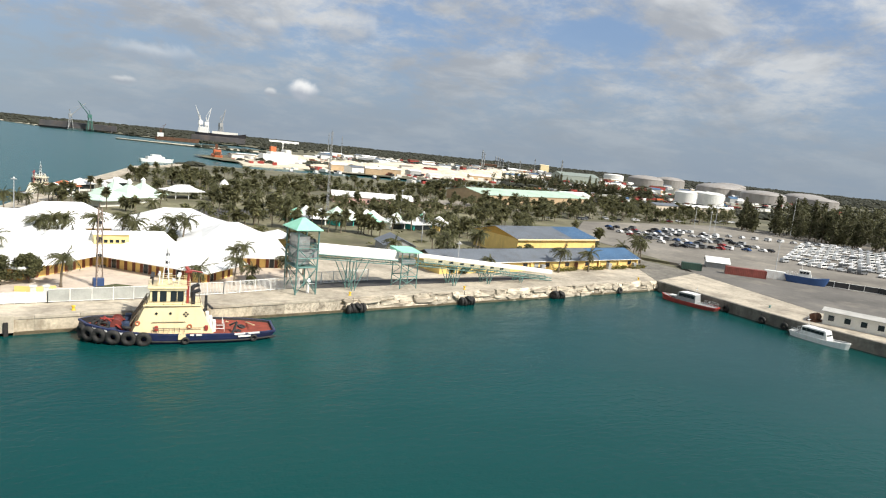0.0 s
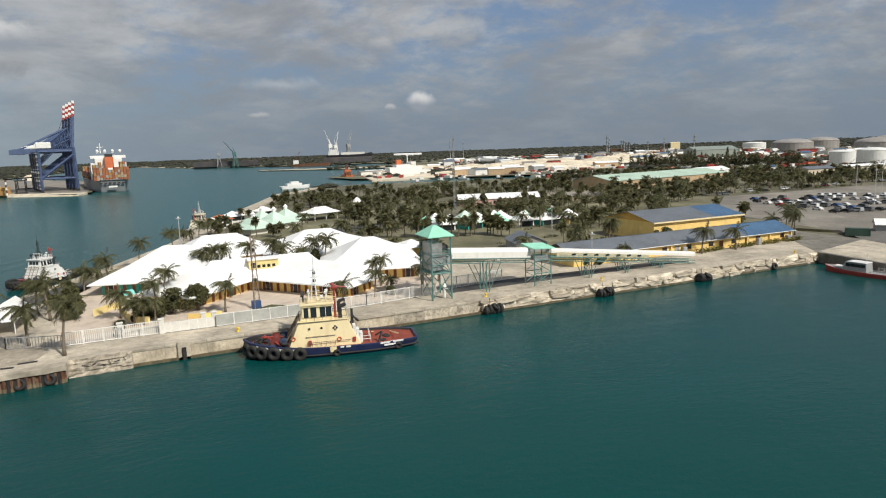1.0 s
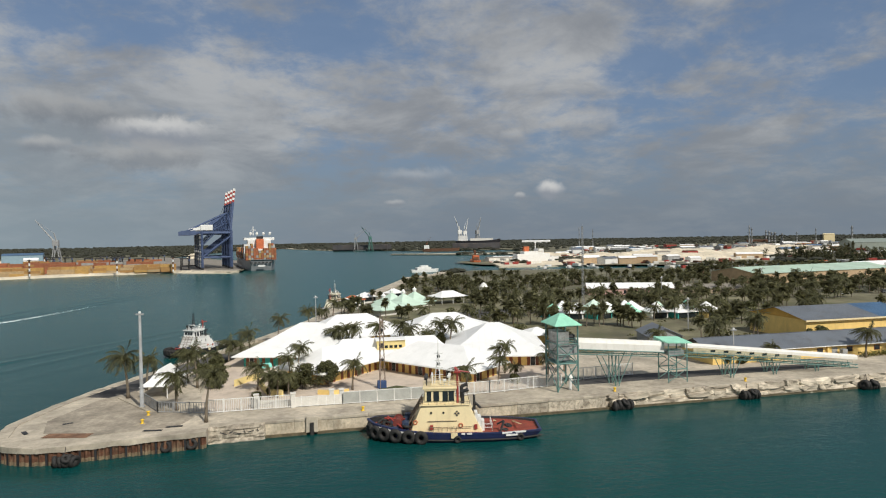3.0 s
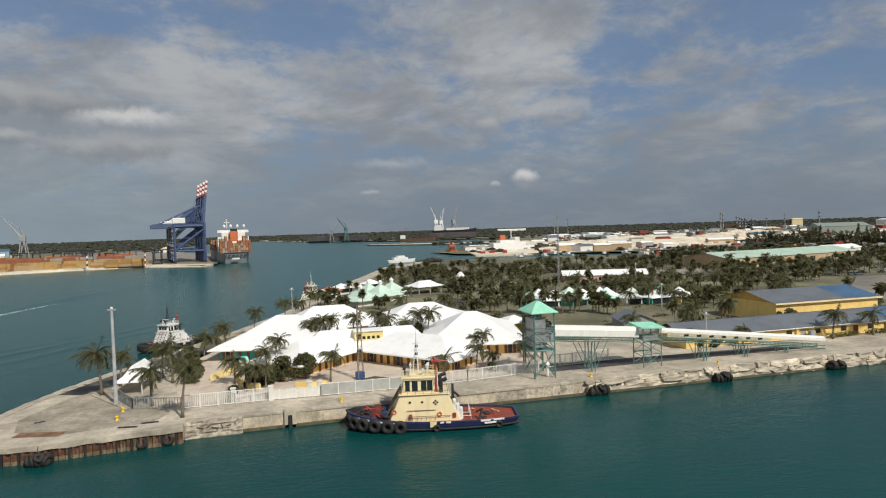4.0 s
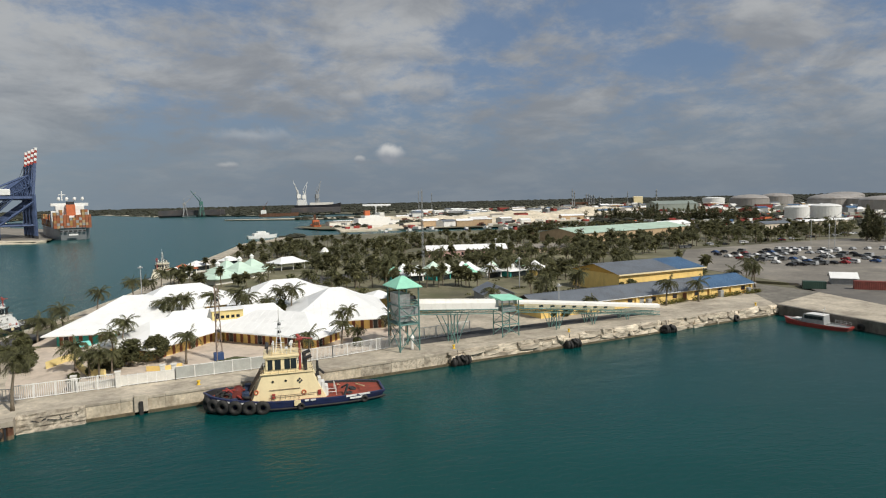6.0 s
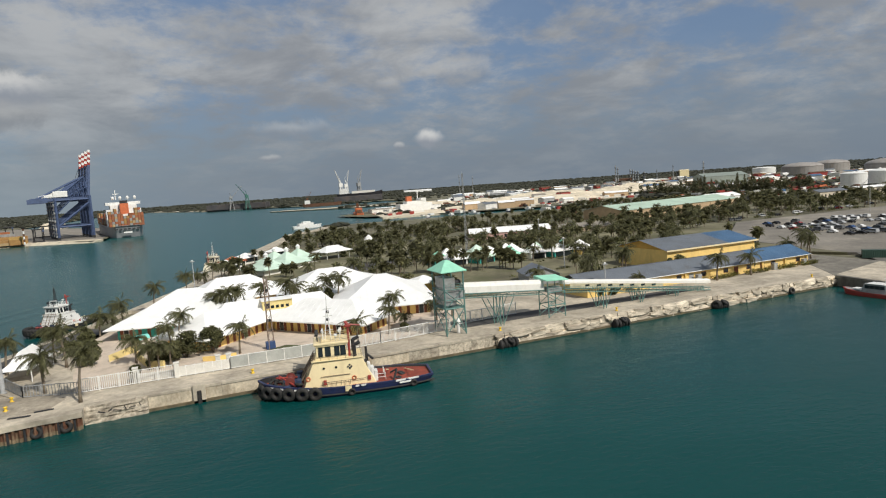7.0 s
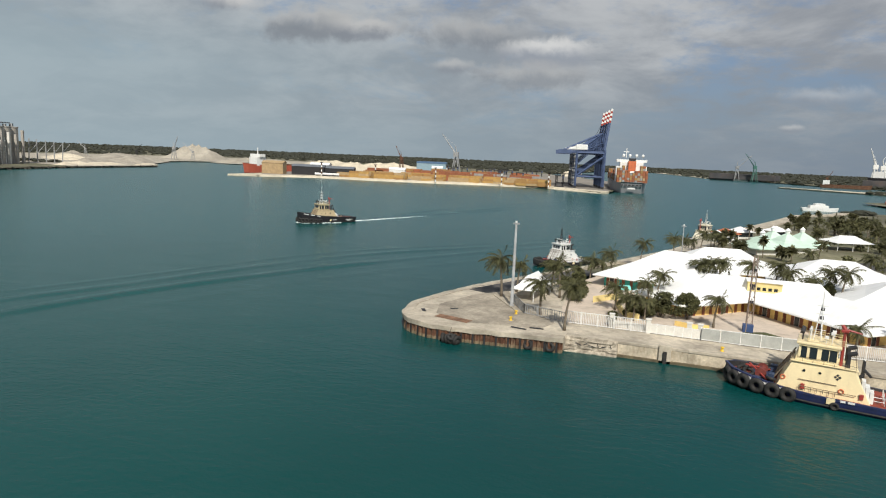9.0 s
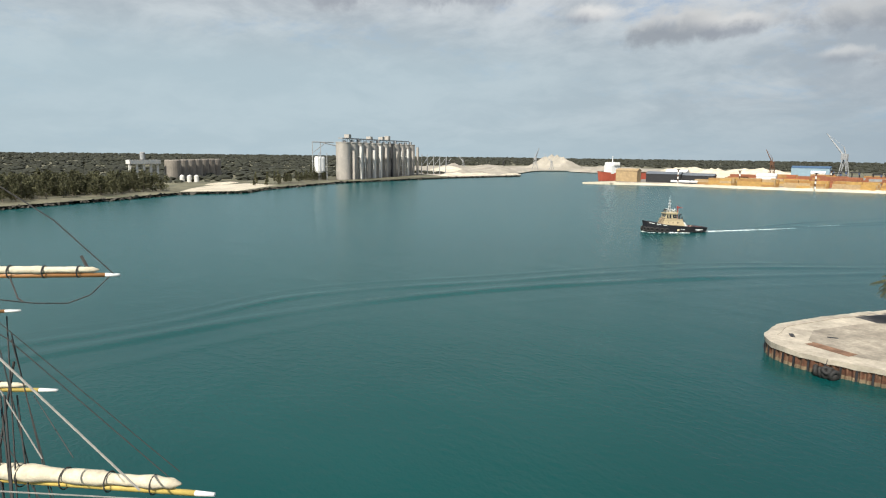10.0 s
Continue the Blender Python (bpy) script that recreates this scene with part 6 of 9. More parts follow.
for i, (x, y, r, h) in enumerate(((0.4, 132.6, 3.1, 5.0), (5.4, 133.0, 3.2, 5.8), (-17.0, 138.5, 2.4, 3.2), (-5.0, 129.5, 1.8, 2.4), (-2.4, 131.0, 2.0, 3.0), (-8.4, 125.8, 1.2, 1.4), (-18.0, 145.0, 3.0, 3.6), (-21.5, 151.0, 2.6, 3.0), (-19.0, 156.0, 2.6, 3.2), (24.0, 165.5, 2.0, 4.8), (36.5, 166.5, 2.2, 5.0), (43.0, 124.8, 1.3, 1.8), (100, 128.0, 1.8, 2.2), (96, 129.0, 1.4, 1.8), (139, 147.0, 2.6, 4.5), (135, 146.5, 2.2, 4.0))):
    bush("shrub", x, y, DECK, r, h, "dense rounded dark green shrub", seed=20 + i)


FRINGE = [(62, 204), (64, 146), (128, 145), (186, 150), (186, 180), (110, 205), (60, 300), (40, 330), (28, 290), (10, 238), (6, 207)]


def hedge_rows():
    """Clipped hedges, broadleaved clumps and undergrowth in the park, too many to count."""
    rnd = random.Random(8)
    bm = bmesh.new()
    for _ in range(2300):
        x, y = rnd.uniform(40, 520), rnd.uniform(150, 520)
        if not (in_poly(park, x, y) or in_poly(FRINGE, x, y)) or any(a - 2 < x < c + 2 and b - 2 < y < d + 2 for a, b, c, d in CLEAR):
            continue
        if noise.noise(Vector((x / 30, y / 22, 7))) < -0.08:
            continue
        if rnd.random() < 0.42:
            h = rnd.uniform(2.2, 4.6)
            for k in range(5):
                leafy(bm, (x + rnd.uniform(-1.6, 1.6), y + rnd.uniform(-1.6, 1.6), 1.8 + h * rnd.uniform(0.45, 1.0)), 1.5, 22, rnd, 0.55, 0.85)
        else:
            for k in range(rnd.randrange(2, 6)):
                leafy(bm, (x + k * 1.3, y + rnd.uniform(-0.4, 0.4), 2.4), 1.2, 16, rnd, 0.5, 0.7)
    tagged(part("undergrowth", bm, LEAF), "dark green park shrubs and hedges", "shrubs", kind="stuff")


hedge_rows()


def park_trees():
    """Cabbage palms and low trees standing in clumps, too many to count."""
    rnd = random.Random(21)
    crowns, stems = bmesh.new(), bmesh.new()
    n = 0
    while n < 660:
        x, y = rnd.uniform(5, 500), 146 + 355 * rnd.random() ** 1.2
        if not (in_poly(park, x, y) or in_poly(FRINGE, x, y)) or any(a - 3 < x < c + 3 and b - 3 < y < d + 3 for a, b, c, d in CLEAR) or (112 < x < 215 and 235 < y < 295 and rnd.random() < 0.5):
            continue
        if noise.noise(Vector((x / 34, y / 26, 15))) < (-0.12 if y > 205 else -0.02):
            continue
        n += 1
        h, w = rnd.uniform(4.0, 7.5), rnd.uniform(1.9, 3.0)
        top = Vector((x + rnd.uniform(-0.3, 0.3), y, 1.8 + h))
        rod(stems, (x, y, 1.7), top, 0.2, 0.15, 5)
        for k in range(84):
            d = Vector((rnd.gauss(0, 1), rnd.gauss(0, 1), rnd.gauss(0.1, 0.8))).normalized()
            e = d.cross(Vector((0, 0, 1)))
            e = e.normalized() if e.length > 0.05 else Vector((1, 0, 0))
            l = w * rnd.uniform(0.6, 1.1)
            m = top + d * l * 0.55
            end = top + d * l + Vector((-0.2, 0, -l * rnd.uniform(0.1, 0.35)))
            crowns.faces.new([crowns.verts.new(c) for c in (top + d * 0.1, m + e * l * 0.24, end, m - e * l * 0.24)])
    tagged(part("park_foliage", crowns, mat("olive_palm_leaf", (0.18, 0.175, 0.085), 0.75, thin=0.5, var=0.4, scale=0.1, fine=2, bump=0.0, island=0.5)), "olive green crowns of the park palms", "trees", kind="stuff")
    tagged(part("park_stems", stems, TRUNK), "brown stems of the park palms", "trees", kind="stuff")


park_trees()


def pine_thing(seed, h, w):
    rnd = random.Random(seed)
    ob = thing("casuarina_tree", pose(0, 0, 0), "tall feathery casuarina with olive needles", "tree", "casuarinas")
    b = bmesh.new()
    rod(b, (0, 0, 0), (0.3, 0.1, h * 0.55), 0.35, 0.2, 6)
    rod(b, (0.3, 0.1, h * 0.55), (0.2, 0, h * 0.93), 0.2, 0.05, 5)
    for k in range(9):
        z = h * (0.2 + 0.07 * k)
        a = rnd.uniform(0, 6.28)
        rod(b, (0.2, 0, z), (math.cos(a) * w * 0.6, math.sin(a) * w * 0.6, z + h * 0.1), 0.09, 0.03, 4)
    part("trunk", b, TRUNK, ob)
    b = bmesh.new()
    for k in range(46):
        u = rnd.random()
        a = rnd.uniform(0, 6.28)
        rr = w * (1 - u * 0.8) * rnd.uniform(0.25, 0.9)
        leafy(b, (math.cos(a) * rr, math.sin(a) * rr, h * (0.16 + 0.8 * u)), w * rnd.uniform(0.18, 0.34), 22, rnd, 0.55, 1.2)
    part("crown", b, PINE, ob)
    return ob


PINES = [pine_thing(40, 15, 3.6), pine_thing(41, 18, 3.2), pine_thing(42, 12, 4.0), pine_thing(43, 20, 4.2)]
pine_used = [False] * 4


def plant_pine(x, y, z, s, k):
    m = pose(x, y, z, 0, 0, rand(0, 360))
    if not pine_used[k]:
        pine_used[k] = True
        PINES[k].matrix_basis, PINES[k].scale = m, (s, s, s)
        return
    copy_thing(PINES[k], m).scale = (s, s, s)


rnd_pine = random.Random(4)
for i in range(90):                                    # wood beyond the car park
    u = rnd_pine.random()
    x, y = 389 + 120 * rnd_pine.random() ** 1.8, 228 - 170 * u
    plant_pine(x + (10 if y < 120 else 0), y, 1.8, rnd_pine.uniform(0.95, 1.3), rnd_pine.randrange(4))
def wood_mass(name, label, seed, count, place):
    """The depth of a wood behind its first trees."""
    rnd = random.Random(seed)
    bm = bmesh.new()
    for _ in range(count):
        x, y, h = place(rnd)
        rod(bm, (x, y, 1.7), (x, y, 1.7 + h * 0.6), 0.2, 0.1, 4)
        for k in range(9):
            u = rnd.random()
            a = rnd.uniform(0, 6.28)
            rr = 3.0 * (1 - 0.7 * u)
            leafy(bm, (x + math.cos(a) * rr, y + math.sin(a) * rr, 1.7 + h * (0.15 + 0.8 * u)), 1.7, 15, rnd, 0.85, 1.3)
    tagged(part(name, bm, PINE), label, "wood", kind="stuff")


def east_place(rnd):
    u = rnd.random()
    return 394 + 190 * rnd.random() ** 1.3 + (10 if u > 0.6 else 0), 232 - 185 * u, rnd.uniform(15, 24)


def west_place(rnd):
    u = rnd.random()
    return -436 - 84 * u - rnd.random() * 110, 15 + 140 * u + rnd.uniform(-10, 6), rnd.uniform(8, 15)


wood_mass("wood_east", "dense olive casuarina wood beyond the car park", 51, 340, east_place)
def belt_place(rnd):
    u = rnd.random()
    return 545 + 60 * u + rnd.uniform(-14, 14) + (20 if u > 0.5 else 0), 640 - 175 * u + rnd.uniform(-12, 12), rnd.uniform(9, 15)


wood_mass("wood_belt", "dark belt of trees before the oil tanks", 53, 150, belt_place)
wood_mass("wood_west", "dense olive casuarina wood on the far shore", 52, 330, west_place)
for i in range(60):                                    # belt on the western shore
    u = rnd_pine.random()
    x, y = -430 - 78 * u - rnd_pine.random() ** 1.5 * 60, 20 + 125 * u + rnd_pine.uniform(-12, 6)
    plant_pine(x, y, 1.8, rnd_pine.uniform(0.55, 0.95), rnd_pine.randrange(4))
for i in range(40):                                    # foot of the silos
    u = rnd_pine.random()
    plant_pine(-540 - 95 * u - rnd_pine.uniform(0, 25), 235 + 130 * u + rnd_pine.uniform(-6, 6), 1.8, rnd_pine.uniform(0.4, 0.8), rnd_pine.randrange(4))
for x, y, s in ((700, 700, 1.0), (640, 640, 0.9), (760, 680, 1.0)):
    for k in range(5):
        plant_pine(x + rnd_pine.uniform(-25, 25), y + rnd_pine.uniform(-15, 15), 1.8, s * rnd_pine.uniform(0.8, 1.1), rnd_pine.randrange(4))


def far_woods():
    """The wooded plain out to the horizon: ragged crowns, thousands of them."""
    rng = np.random.default_rng(3)
    unit = []
    t = (1 + 5 ** 0.5) / 2
    ico = np.array([(-1, t, 0), (1, t, 0), (-1, -t, 0), (1, -t, 0), (0, -1, t), (0, 1, t), (0, -1, -t), (0, 1, -t), (t, 0, -1), (t, 0, 1), (-t, 0, -1), (-t, 0, 1)]) / 1.9
    tri = np.array([(0, 11, 5), (0, 5, 1), (0, 1, 7), (0, 7, 10), (0, 10, 11), (1, 5, 9), (5, 11, 4), (11, 10, 2), (10, 7, 6), (7, 1, 8), (3, 9, 4), (3, 4, 2), (3, 2, 6), (3, 6, 8), (3, 8, 9), (4, 9, 5), (2, 4, 11), (6, 2, 10), (8, 6, 7), (9, 8, 1)])
    V, F = [], []
    n = 0
    tries = 0
    while n < 28000 and tries < 170000:
        tries += 1
        a = radians(rng.uniform(-96, 88))
        r = 560 + 4250 * rng.random() ** 1.25
        x, y = r * math.sin(a), r * math.cos(a)
        if not in_poly(LAND, x, y):
            continue
        # keep the harbour works open
        if 150 < x < 1500 and y < 1560 and (x < 1150 or y > 500) and noise.noise(Vector((x / 130, y / 130, 0))) < 0.25:
            continue
        if -1250 < x < 60 and 540 < y < 1500 and not (x < -760 and y < 640):
            continue
        if -760 < x < -500 and 120 < y < 620 and x > -640 - (y - 200) * 0.3:
            continue
        s = rng.uniform(2.0, 4.2) * (1 + r / 3600)
        k = ico * rng.uniform(0.4, 1.55, (12, 1)) * np.array([s * 1.25, s * 1.25, s * 0.55])
        V.append(k + np.array([x, y, 1.8 + s * 0.35]))
        F.append(tri + n * 12)
        n += 1
    me = bpy.data.meshes.new("woods")
    me.from_pydata(np.concatenate(V).tolist(), [], np.concatenate(F).tolist())
    me.materials.append(mat("far_foliage", (0.036, 0.038, 0.024), 0.95, var=0.3, scale=0.006, fine=0.05, bump=0.0, island=0.14))
    tagged(new("woods", me), "distant low green woods to the horizon", "woods", kind="stuff")


far_woods()


# ---- car park ----
def car_thing(paint, van=False):
    ob = thing("car", pose(0, 0, 0), "parked car on the dusty car park", "car", "parked cars")
    if van:
        prof = [(-2.2, 0.35), (2.2, 0.35), (2.25, 0.9), (1.7, 1.05), (1.1, 1.75), (-2.1, 1.8), (-2.25, 0.9)]
        glass = [(-1.9, 1.1), (1.45, 1.1), (1.02, 1.62), (-1.9, 1.65)]
    else:
        prof = [(-2.15, 0.32), (2.15, 0.32), (2.2, 0.72), (1.1, 0.92), (0.45, 1.4), (-0.95, 1.43), (-1.6, 0.98), (-2.2, 0.85)]
        glass = [(-1.42, 0.98), (0.92, 0.95), (0.38, 1.33), (-0.9, 1.35)]
    bm = loft(bmesh.new(), [[(x, y * 0.86 if z > 1 else y, z) for x, z in prof] for y in (-0.86, 0.86)])
    bmesh.ops.bevel(bm, geom=bm.edges[:], offset=0.06, segments=1, affect="EDGES")
    part("body", face_up(bm), paint, ob)
    part("window", face_up(loft(bmesh.new(), [[(x, y, z) for x, z in glass] for y in (-0.84, 0.84)])), GLASS, ob)
    part("windscreen", face_up(loft(bmesh.new(), [[(x, -0.62, z), (x, 0.62, z), (x + 0.03, 0.62, z), (x + 0.03, -0.62, z)] for x, z in ((glass[1][0] + 0.12, glass[1][1]), (glass[2][0] + 0.1, glass[2][1]))])), GLASS, ob)
    for x in (-1.35, 1.35):
        for y in (-0.8, 0.8):
            part("wheel", rodded((x, y - 0.1, 0.32), (x, y + 0.1, 0.32), 0.32, sides=10), RUBBER, ob)
    return ob


PAINTS = [mat("car_paint_" + n, c, 0.25, 0.1, var=0.05, scale=1, fine=5, bump=0.0) for n, c in
          (("white", (0.78, 0.78, 0.77)), ("silver", (0.42, 0.43, 0.44)), ("black", (0.02, 0.02, 0.022)), ("grey", (0.14, 0.145, 0.15)), ("red", (0.30, 0.03, 0.03)), ("blue", (0.04, 0.09, 0.22)))]
CARS = [car_thing(PAINTS[i], v) for i, v in ((0, True), (0, False), (1, False), (2, False), (3, True), (4, False), (5, False), (1, True))]
for c, w in zip(CARS, ("white van", "white saloon car", "silver saloon car", "black saloon car", "grey people carrier", "red hatchback", "blue saloon car", "silver people carrier")):
    c["label"] = w + " parked on the dusty car park"
car_used = [False] * 8


def park_car(x, y, yaw, k, z=DECK):
    m = pose(x, y, z, 0, 0, yaw)
    if not car_used[k]:
        car_used[k] = True
        CARS[k].matrix_basis = m
    else:
        copy_thing(CARS[k], m)


rnd_car = random.Random(21)
MIXED, PALE = (0, 1, 1, 2, 2, 3, 3, 4, 4, 1, 2, 7, 0, 3, 6, 5), (0, 0, 0, 1, 1, 7, 2, 1, 0, 4)
for r in range(7):                                     # mixed rows by the entrance
    for i in range(13):
        if rnd_car.random() < 0.24:
            continue
        park_car(236 + i * 4.6 + r * 4.0, 166 + r * 9.5 - i * 1.4 + rnd_car.uniform(-0.4, 0.4), 80 + rnd_car.uniform(-4, 4), rnd_car.choice(MIXED))
for r in range(9):                                     # long pale rows of stored cars
    for i in range(20):
        if rnd_car.random() < 0.12:
            continue
        x, y = 262 + r * 13 + i * 1.2, 128 - i * 3.1 + r * 5.2
        if x > 405 - (120 - y) * 0.1 and y > 60 and x > 398:
            continue
        park_car(x + rnd_car.uniform(-0.3, 0.3), y, -4 + rnd_car.uniform(-4, 4), rnd_car.choice(PALE))
for i in range(16):                                    # a row before the wood
    park_car(300 + i * 5.6, 213 - i * 4.2, 60 + rnd_car.uniform(-5, 5), rnd_car.choice(PALE))
for i in range(26):                                    # on the road behind and among the palms
    park_car(rnd_car.uniform(255, 470), rnd_car.uniform(255, 268), rnd_car.uniform(-12, 0), rnd_car.choice(MIXED), 1.8)


def container(x, y, z, yaw, material, L=12.2, label="ribbed steel shipping container", H=2.6):
    ob = thing("shipping_container", pose(x, y, z, 0, 0, yaw), label, "container", "containers")
    bm = bmesh.new()
    n = int(L / 0.55)
    prev = None
    for s in (-1, 1):
        prev = None
        for i in range(n * 2 + 1):
            xx = -L / 2 + L * i / (n * 2)
            yy = s * (1.22 - (0.05 if i % 2 else 0))
            pair = (bm.verts.new((xx, yy, 0.1)), bm.verts.new((xx, yy, H - 0.1)))
            if prev:
                bm.faces.new((prev[0], pair[0], pair[1], prev[1]))
            prev = pair
    part("side_panel", face_up(bm), material, ob)
    b = bmesh.new()
    box(b, -L / 2, L / 2, -1.18, 1.18, H - 0.1, H)
    box(b, -L / 2, L / 2, -1.18, 1.18, 0, 0.12)
    for xx in (-L / 2, L / 2):
        box(b, xx - 0.06, xx + 0.06, -1.16, 1.16, 0.12, H - 0.1)
    for xx in (-L / 2, L / 2):
        for yy in (-1.2, 1.2):
            box(b, xx - 0.1, xx + 0.1, yy - 0.08, yy + 0.08, 0, H + 0.01)
    part("frame", b, material, ob)
    return ob


container(202.0, 110.5, DECK, -52, mat("faded_brick_red", (0.24, 0.06, 0.045), 0.7, var=0.3, scale=0.5, fine=4, dirt=(0.12, 0.06, 0.04)), label="faded red shipping container beside the quay road")
container(190.0, 122.5, DECK, -50, mat("dark_green_paint", (0.03, 0.07, 0.05), 0.6, var=0.2), 6.1, "dark green shipping container beside the quay road", 2.3)
container(211.0, 105.5, DECK, -58, WHITE, 6.1, "white shipping container with stains")
hut = gable("yard_tent", pose(207, 124, DECK, 0, 0, -50), "white pitched marquee tent by the quay road", 7, 6, 2.2, 3.6, GREY, ROOF_WHITE)
fence([(217, 94), (226, 80), (229, 66), (226, 45)], "dark screened fence along the quay road", 2.0, solid=DARK, post_every=4)
ship_shed = gable("quay_shed", pose(161.0, 58.5, DECK, 0, 0, -74), "pale concrete quay shed with open bays", 16, 5.5, 3.1, 3.5, CHALK, mat("pale_flat_roof", (0.46, 0.45, 0.42), 0.8, var=0.2), windows=5)
skip = thing("machine", pose(157.0, 67.5, DECK), "rusty brown winch machine on the quay", "machine")
part("drum", rodded((-1.2, 0, 1.1), (1.2, 0, 1.1), 0.9, sides=14), RUST, skip)
part("bed", boxed(-1.8, 1.8, -1.1, 1.1, 0, 0.4, bevel=0.05), RUST, skip)


# ---- stalls, tents and halls of the park ----
def stall(x, y, w, d, h, rh, wallmat, roofmat, yaw, label):
    ob = thing("market_stall", pose(x, y, 1.75, 0, 0, yaw), label, "stall", "park stalls")
    part("roof", face_up(hip(bmesh.new(), w + 1.2, d + 1.2, h, h + rh, 0.3, flare=0.1)), roofmat, ob)
    wall = part("wall", boxed(-w / 2, w / 2, -d / 2, d / 2, 0, h), wallmat, ob)
    part("hatch", boxed(-w / 2 + 0.5, w / 2 - 0.5, -d / 2 - 0.05, -d / 2, 0.9, h - 0.35), GLASS, wall)
    part("door", boxed(w / 2 - 0.02, w / 2 + 0.05, -0.5, 0.5, 0, 2.0), BROWN, wall)


PALE_MINT = mat("pale_mint_roof", (0.56, 0.72, 0.60), 0.6, var=0.1, scale=0.3, fine=3, bump=0.04)
rnd_st = random.Random(6)
for i, (x, y) in enumerate(((96, 217), (101, 221), (106, 214), (112, 219), (117, 212), (121, 217), (126, 209), (130, 214), (135, 206), (140, 211), (144, 205), (98, 228), (110, 226), (122, 224), (92, 223))):
    rm = (ROOF_WHITE, ROOF_WHITE, PALE_MINT, ROOF_WHITE, MINT)[i % 5]
    wm = (WHITE, PINK, TEAL, WHITE, YELLOW, PINK)[i % 6]
    stall(x, y, rnd_st.uniform(6, 9.5), rnd_st.uniform(5, 7), 3.2, rnd_st.uniform(2.4, 3.4), wm, rm, rnd_st.uniform(-25, 25), "small painted market stall with a steep pale roof")
for x, y, w, h in ((33, 256, 15, 4.2), (43, 268, 15, 4.6), (50, 280, 14, 4.4), (40, 282, 12, 4.0)):
    ob = thing("pavilion_tent", pose(x, y, 1.75, 0, 0, 30), "pale mint pavilion with a swept peaked roof", "pavilion", "mint pavilions")
    part("roof", face_up(hip(bmesh.new(), w, w, 3.2, 3.2 + h, 0.3, flare=0.16)), PALE_MINT, ob)
    part("wall", boxed(-w / 2 + 1.6, w / 2 - 1.6, -w / 2 + 1.6, w / 2 - 1.6, 0, 3.3), CHALK, ob)
    part("finial", face_up(lathe(bmesh.new(), [(0.8, 3.0 + h), (0.8, 4.0 + h), (1.1, 4.0 + h), (0.1, 5.0 + h)], 8)), ROOF_WHITE, ob)
ob = thing("pavilion_tent", pose(67, 288, 1.75, 0, 0, 20), "white open pavilion on posts with a flat skirt roof", "pavilion")
part("roof", face_up(hip(bmesh.new(), 15, 12, 4.2, 6.6, 6, flare=0.12)), ROOF_WHITE, ob)
for px in (-6, 0, 6):
    for py in (-4.5, 4.5):
        part("post", rodded((px, py, 0), (px, py, 4.2), 0.15), WHITE, ob)
for x, y, c in ((24, 300, ORANGE), (31, 313, ROOF_WHITE), (20, 286, ROOF_WHITE), (48, 330, ROOF_WHITE)):
    stall(x, y, 9, 7, 3.0, 2.2, CHALK, c, 35, "low quay building with a pitched roof")
slide = thing("play_tower", pose(88, 300, 1.75), "white and blue play tower with a little dome", "play tower")
part("shaft", face_up(lathe(bmesh.new(), [(1.6, 0), (1.6, 5), (2.4, 5.2), (2.4, 6.4), (1.4, 8), (0.2, 9)], 12)), WHITE, slide)
part("base", boxed(-4, 4, -3, 3, 0, 2.4), mat("blue_cabinet", (0.04, 0.08, 0.2)), slide)
stage = part("lawn_round", face_up(prism(bmesh.new(), [(72 + 15 * math.cos(a * 0.2618), 240 + 11 * math.sin(a * 0.2618)) for a in range(24)], DECK - 0.02, DECK + 0.04)), ASPHALT)
tagged(stage, "dark round paved square in the park", "paving", kind="structure")
gable("hall", pose(164, 297, 1.75, 0, 0, -20), "long hall with a white roof and pink end wall", 42, 13, 4.2, 6.4, PINK, ROOF_WHITE, windows=8)
gable("hall", pose(203, 290, 1.75, 0, 0, -20), "long hall with a faded brown-grey roof", 34, 14, 3.2, 5.0, mat("beige_wall", (0.46, 0.36, 0.26), 0.85, var=0.15), mat("faded_brown_roof", (0.26, 0.235, 0.20), 0.8, var=0.2), windows=6)
gable("market_hall", pose(322, 356, 1.75, 0, 0, 8), "wide hall with a pale green shallow roof and tan walls", 118, 36, 6.2, 9.4, mat("tan_wall", (0.50, 0.36, 0.22), 0.85, var=0.15), mat("faded_green_roof", (0.44, 0.58, 0.47), 0.65, var=0.15, scale=0.1, fine=1, dirt=(0.4, 0.38, 0.3)), windows=7)
gable("hall", pose(392, 372, 1.75, 0, 0, 8), "white-roofed hall beside the green hall", 34, 16, 7.0, 9.4, WHITE, ROOF_WHITE)
gable("office_block", pose(440, 318, 1.75, 0, 0, -4), "cream two-storey office block with rows of windows", 26, 11, 7.0, 8.6, mat("cream_wall", (0.62, 0.54, 0.42), 0.85, var=0.1), GREY_ROOF, windows=7)
gable("office_block", pose(520, 330, 1.75, 0, 0, -8), "long cream office block with a flat pale roof", 56, 14, 6.0, 7.2, mat("cream_wall", (0.62, 0.54, 0.42)), ROOF_WHITE, windows=12)


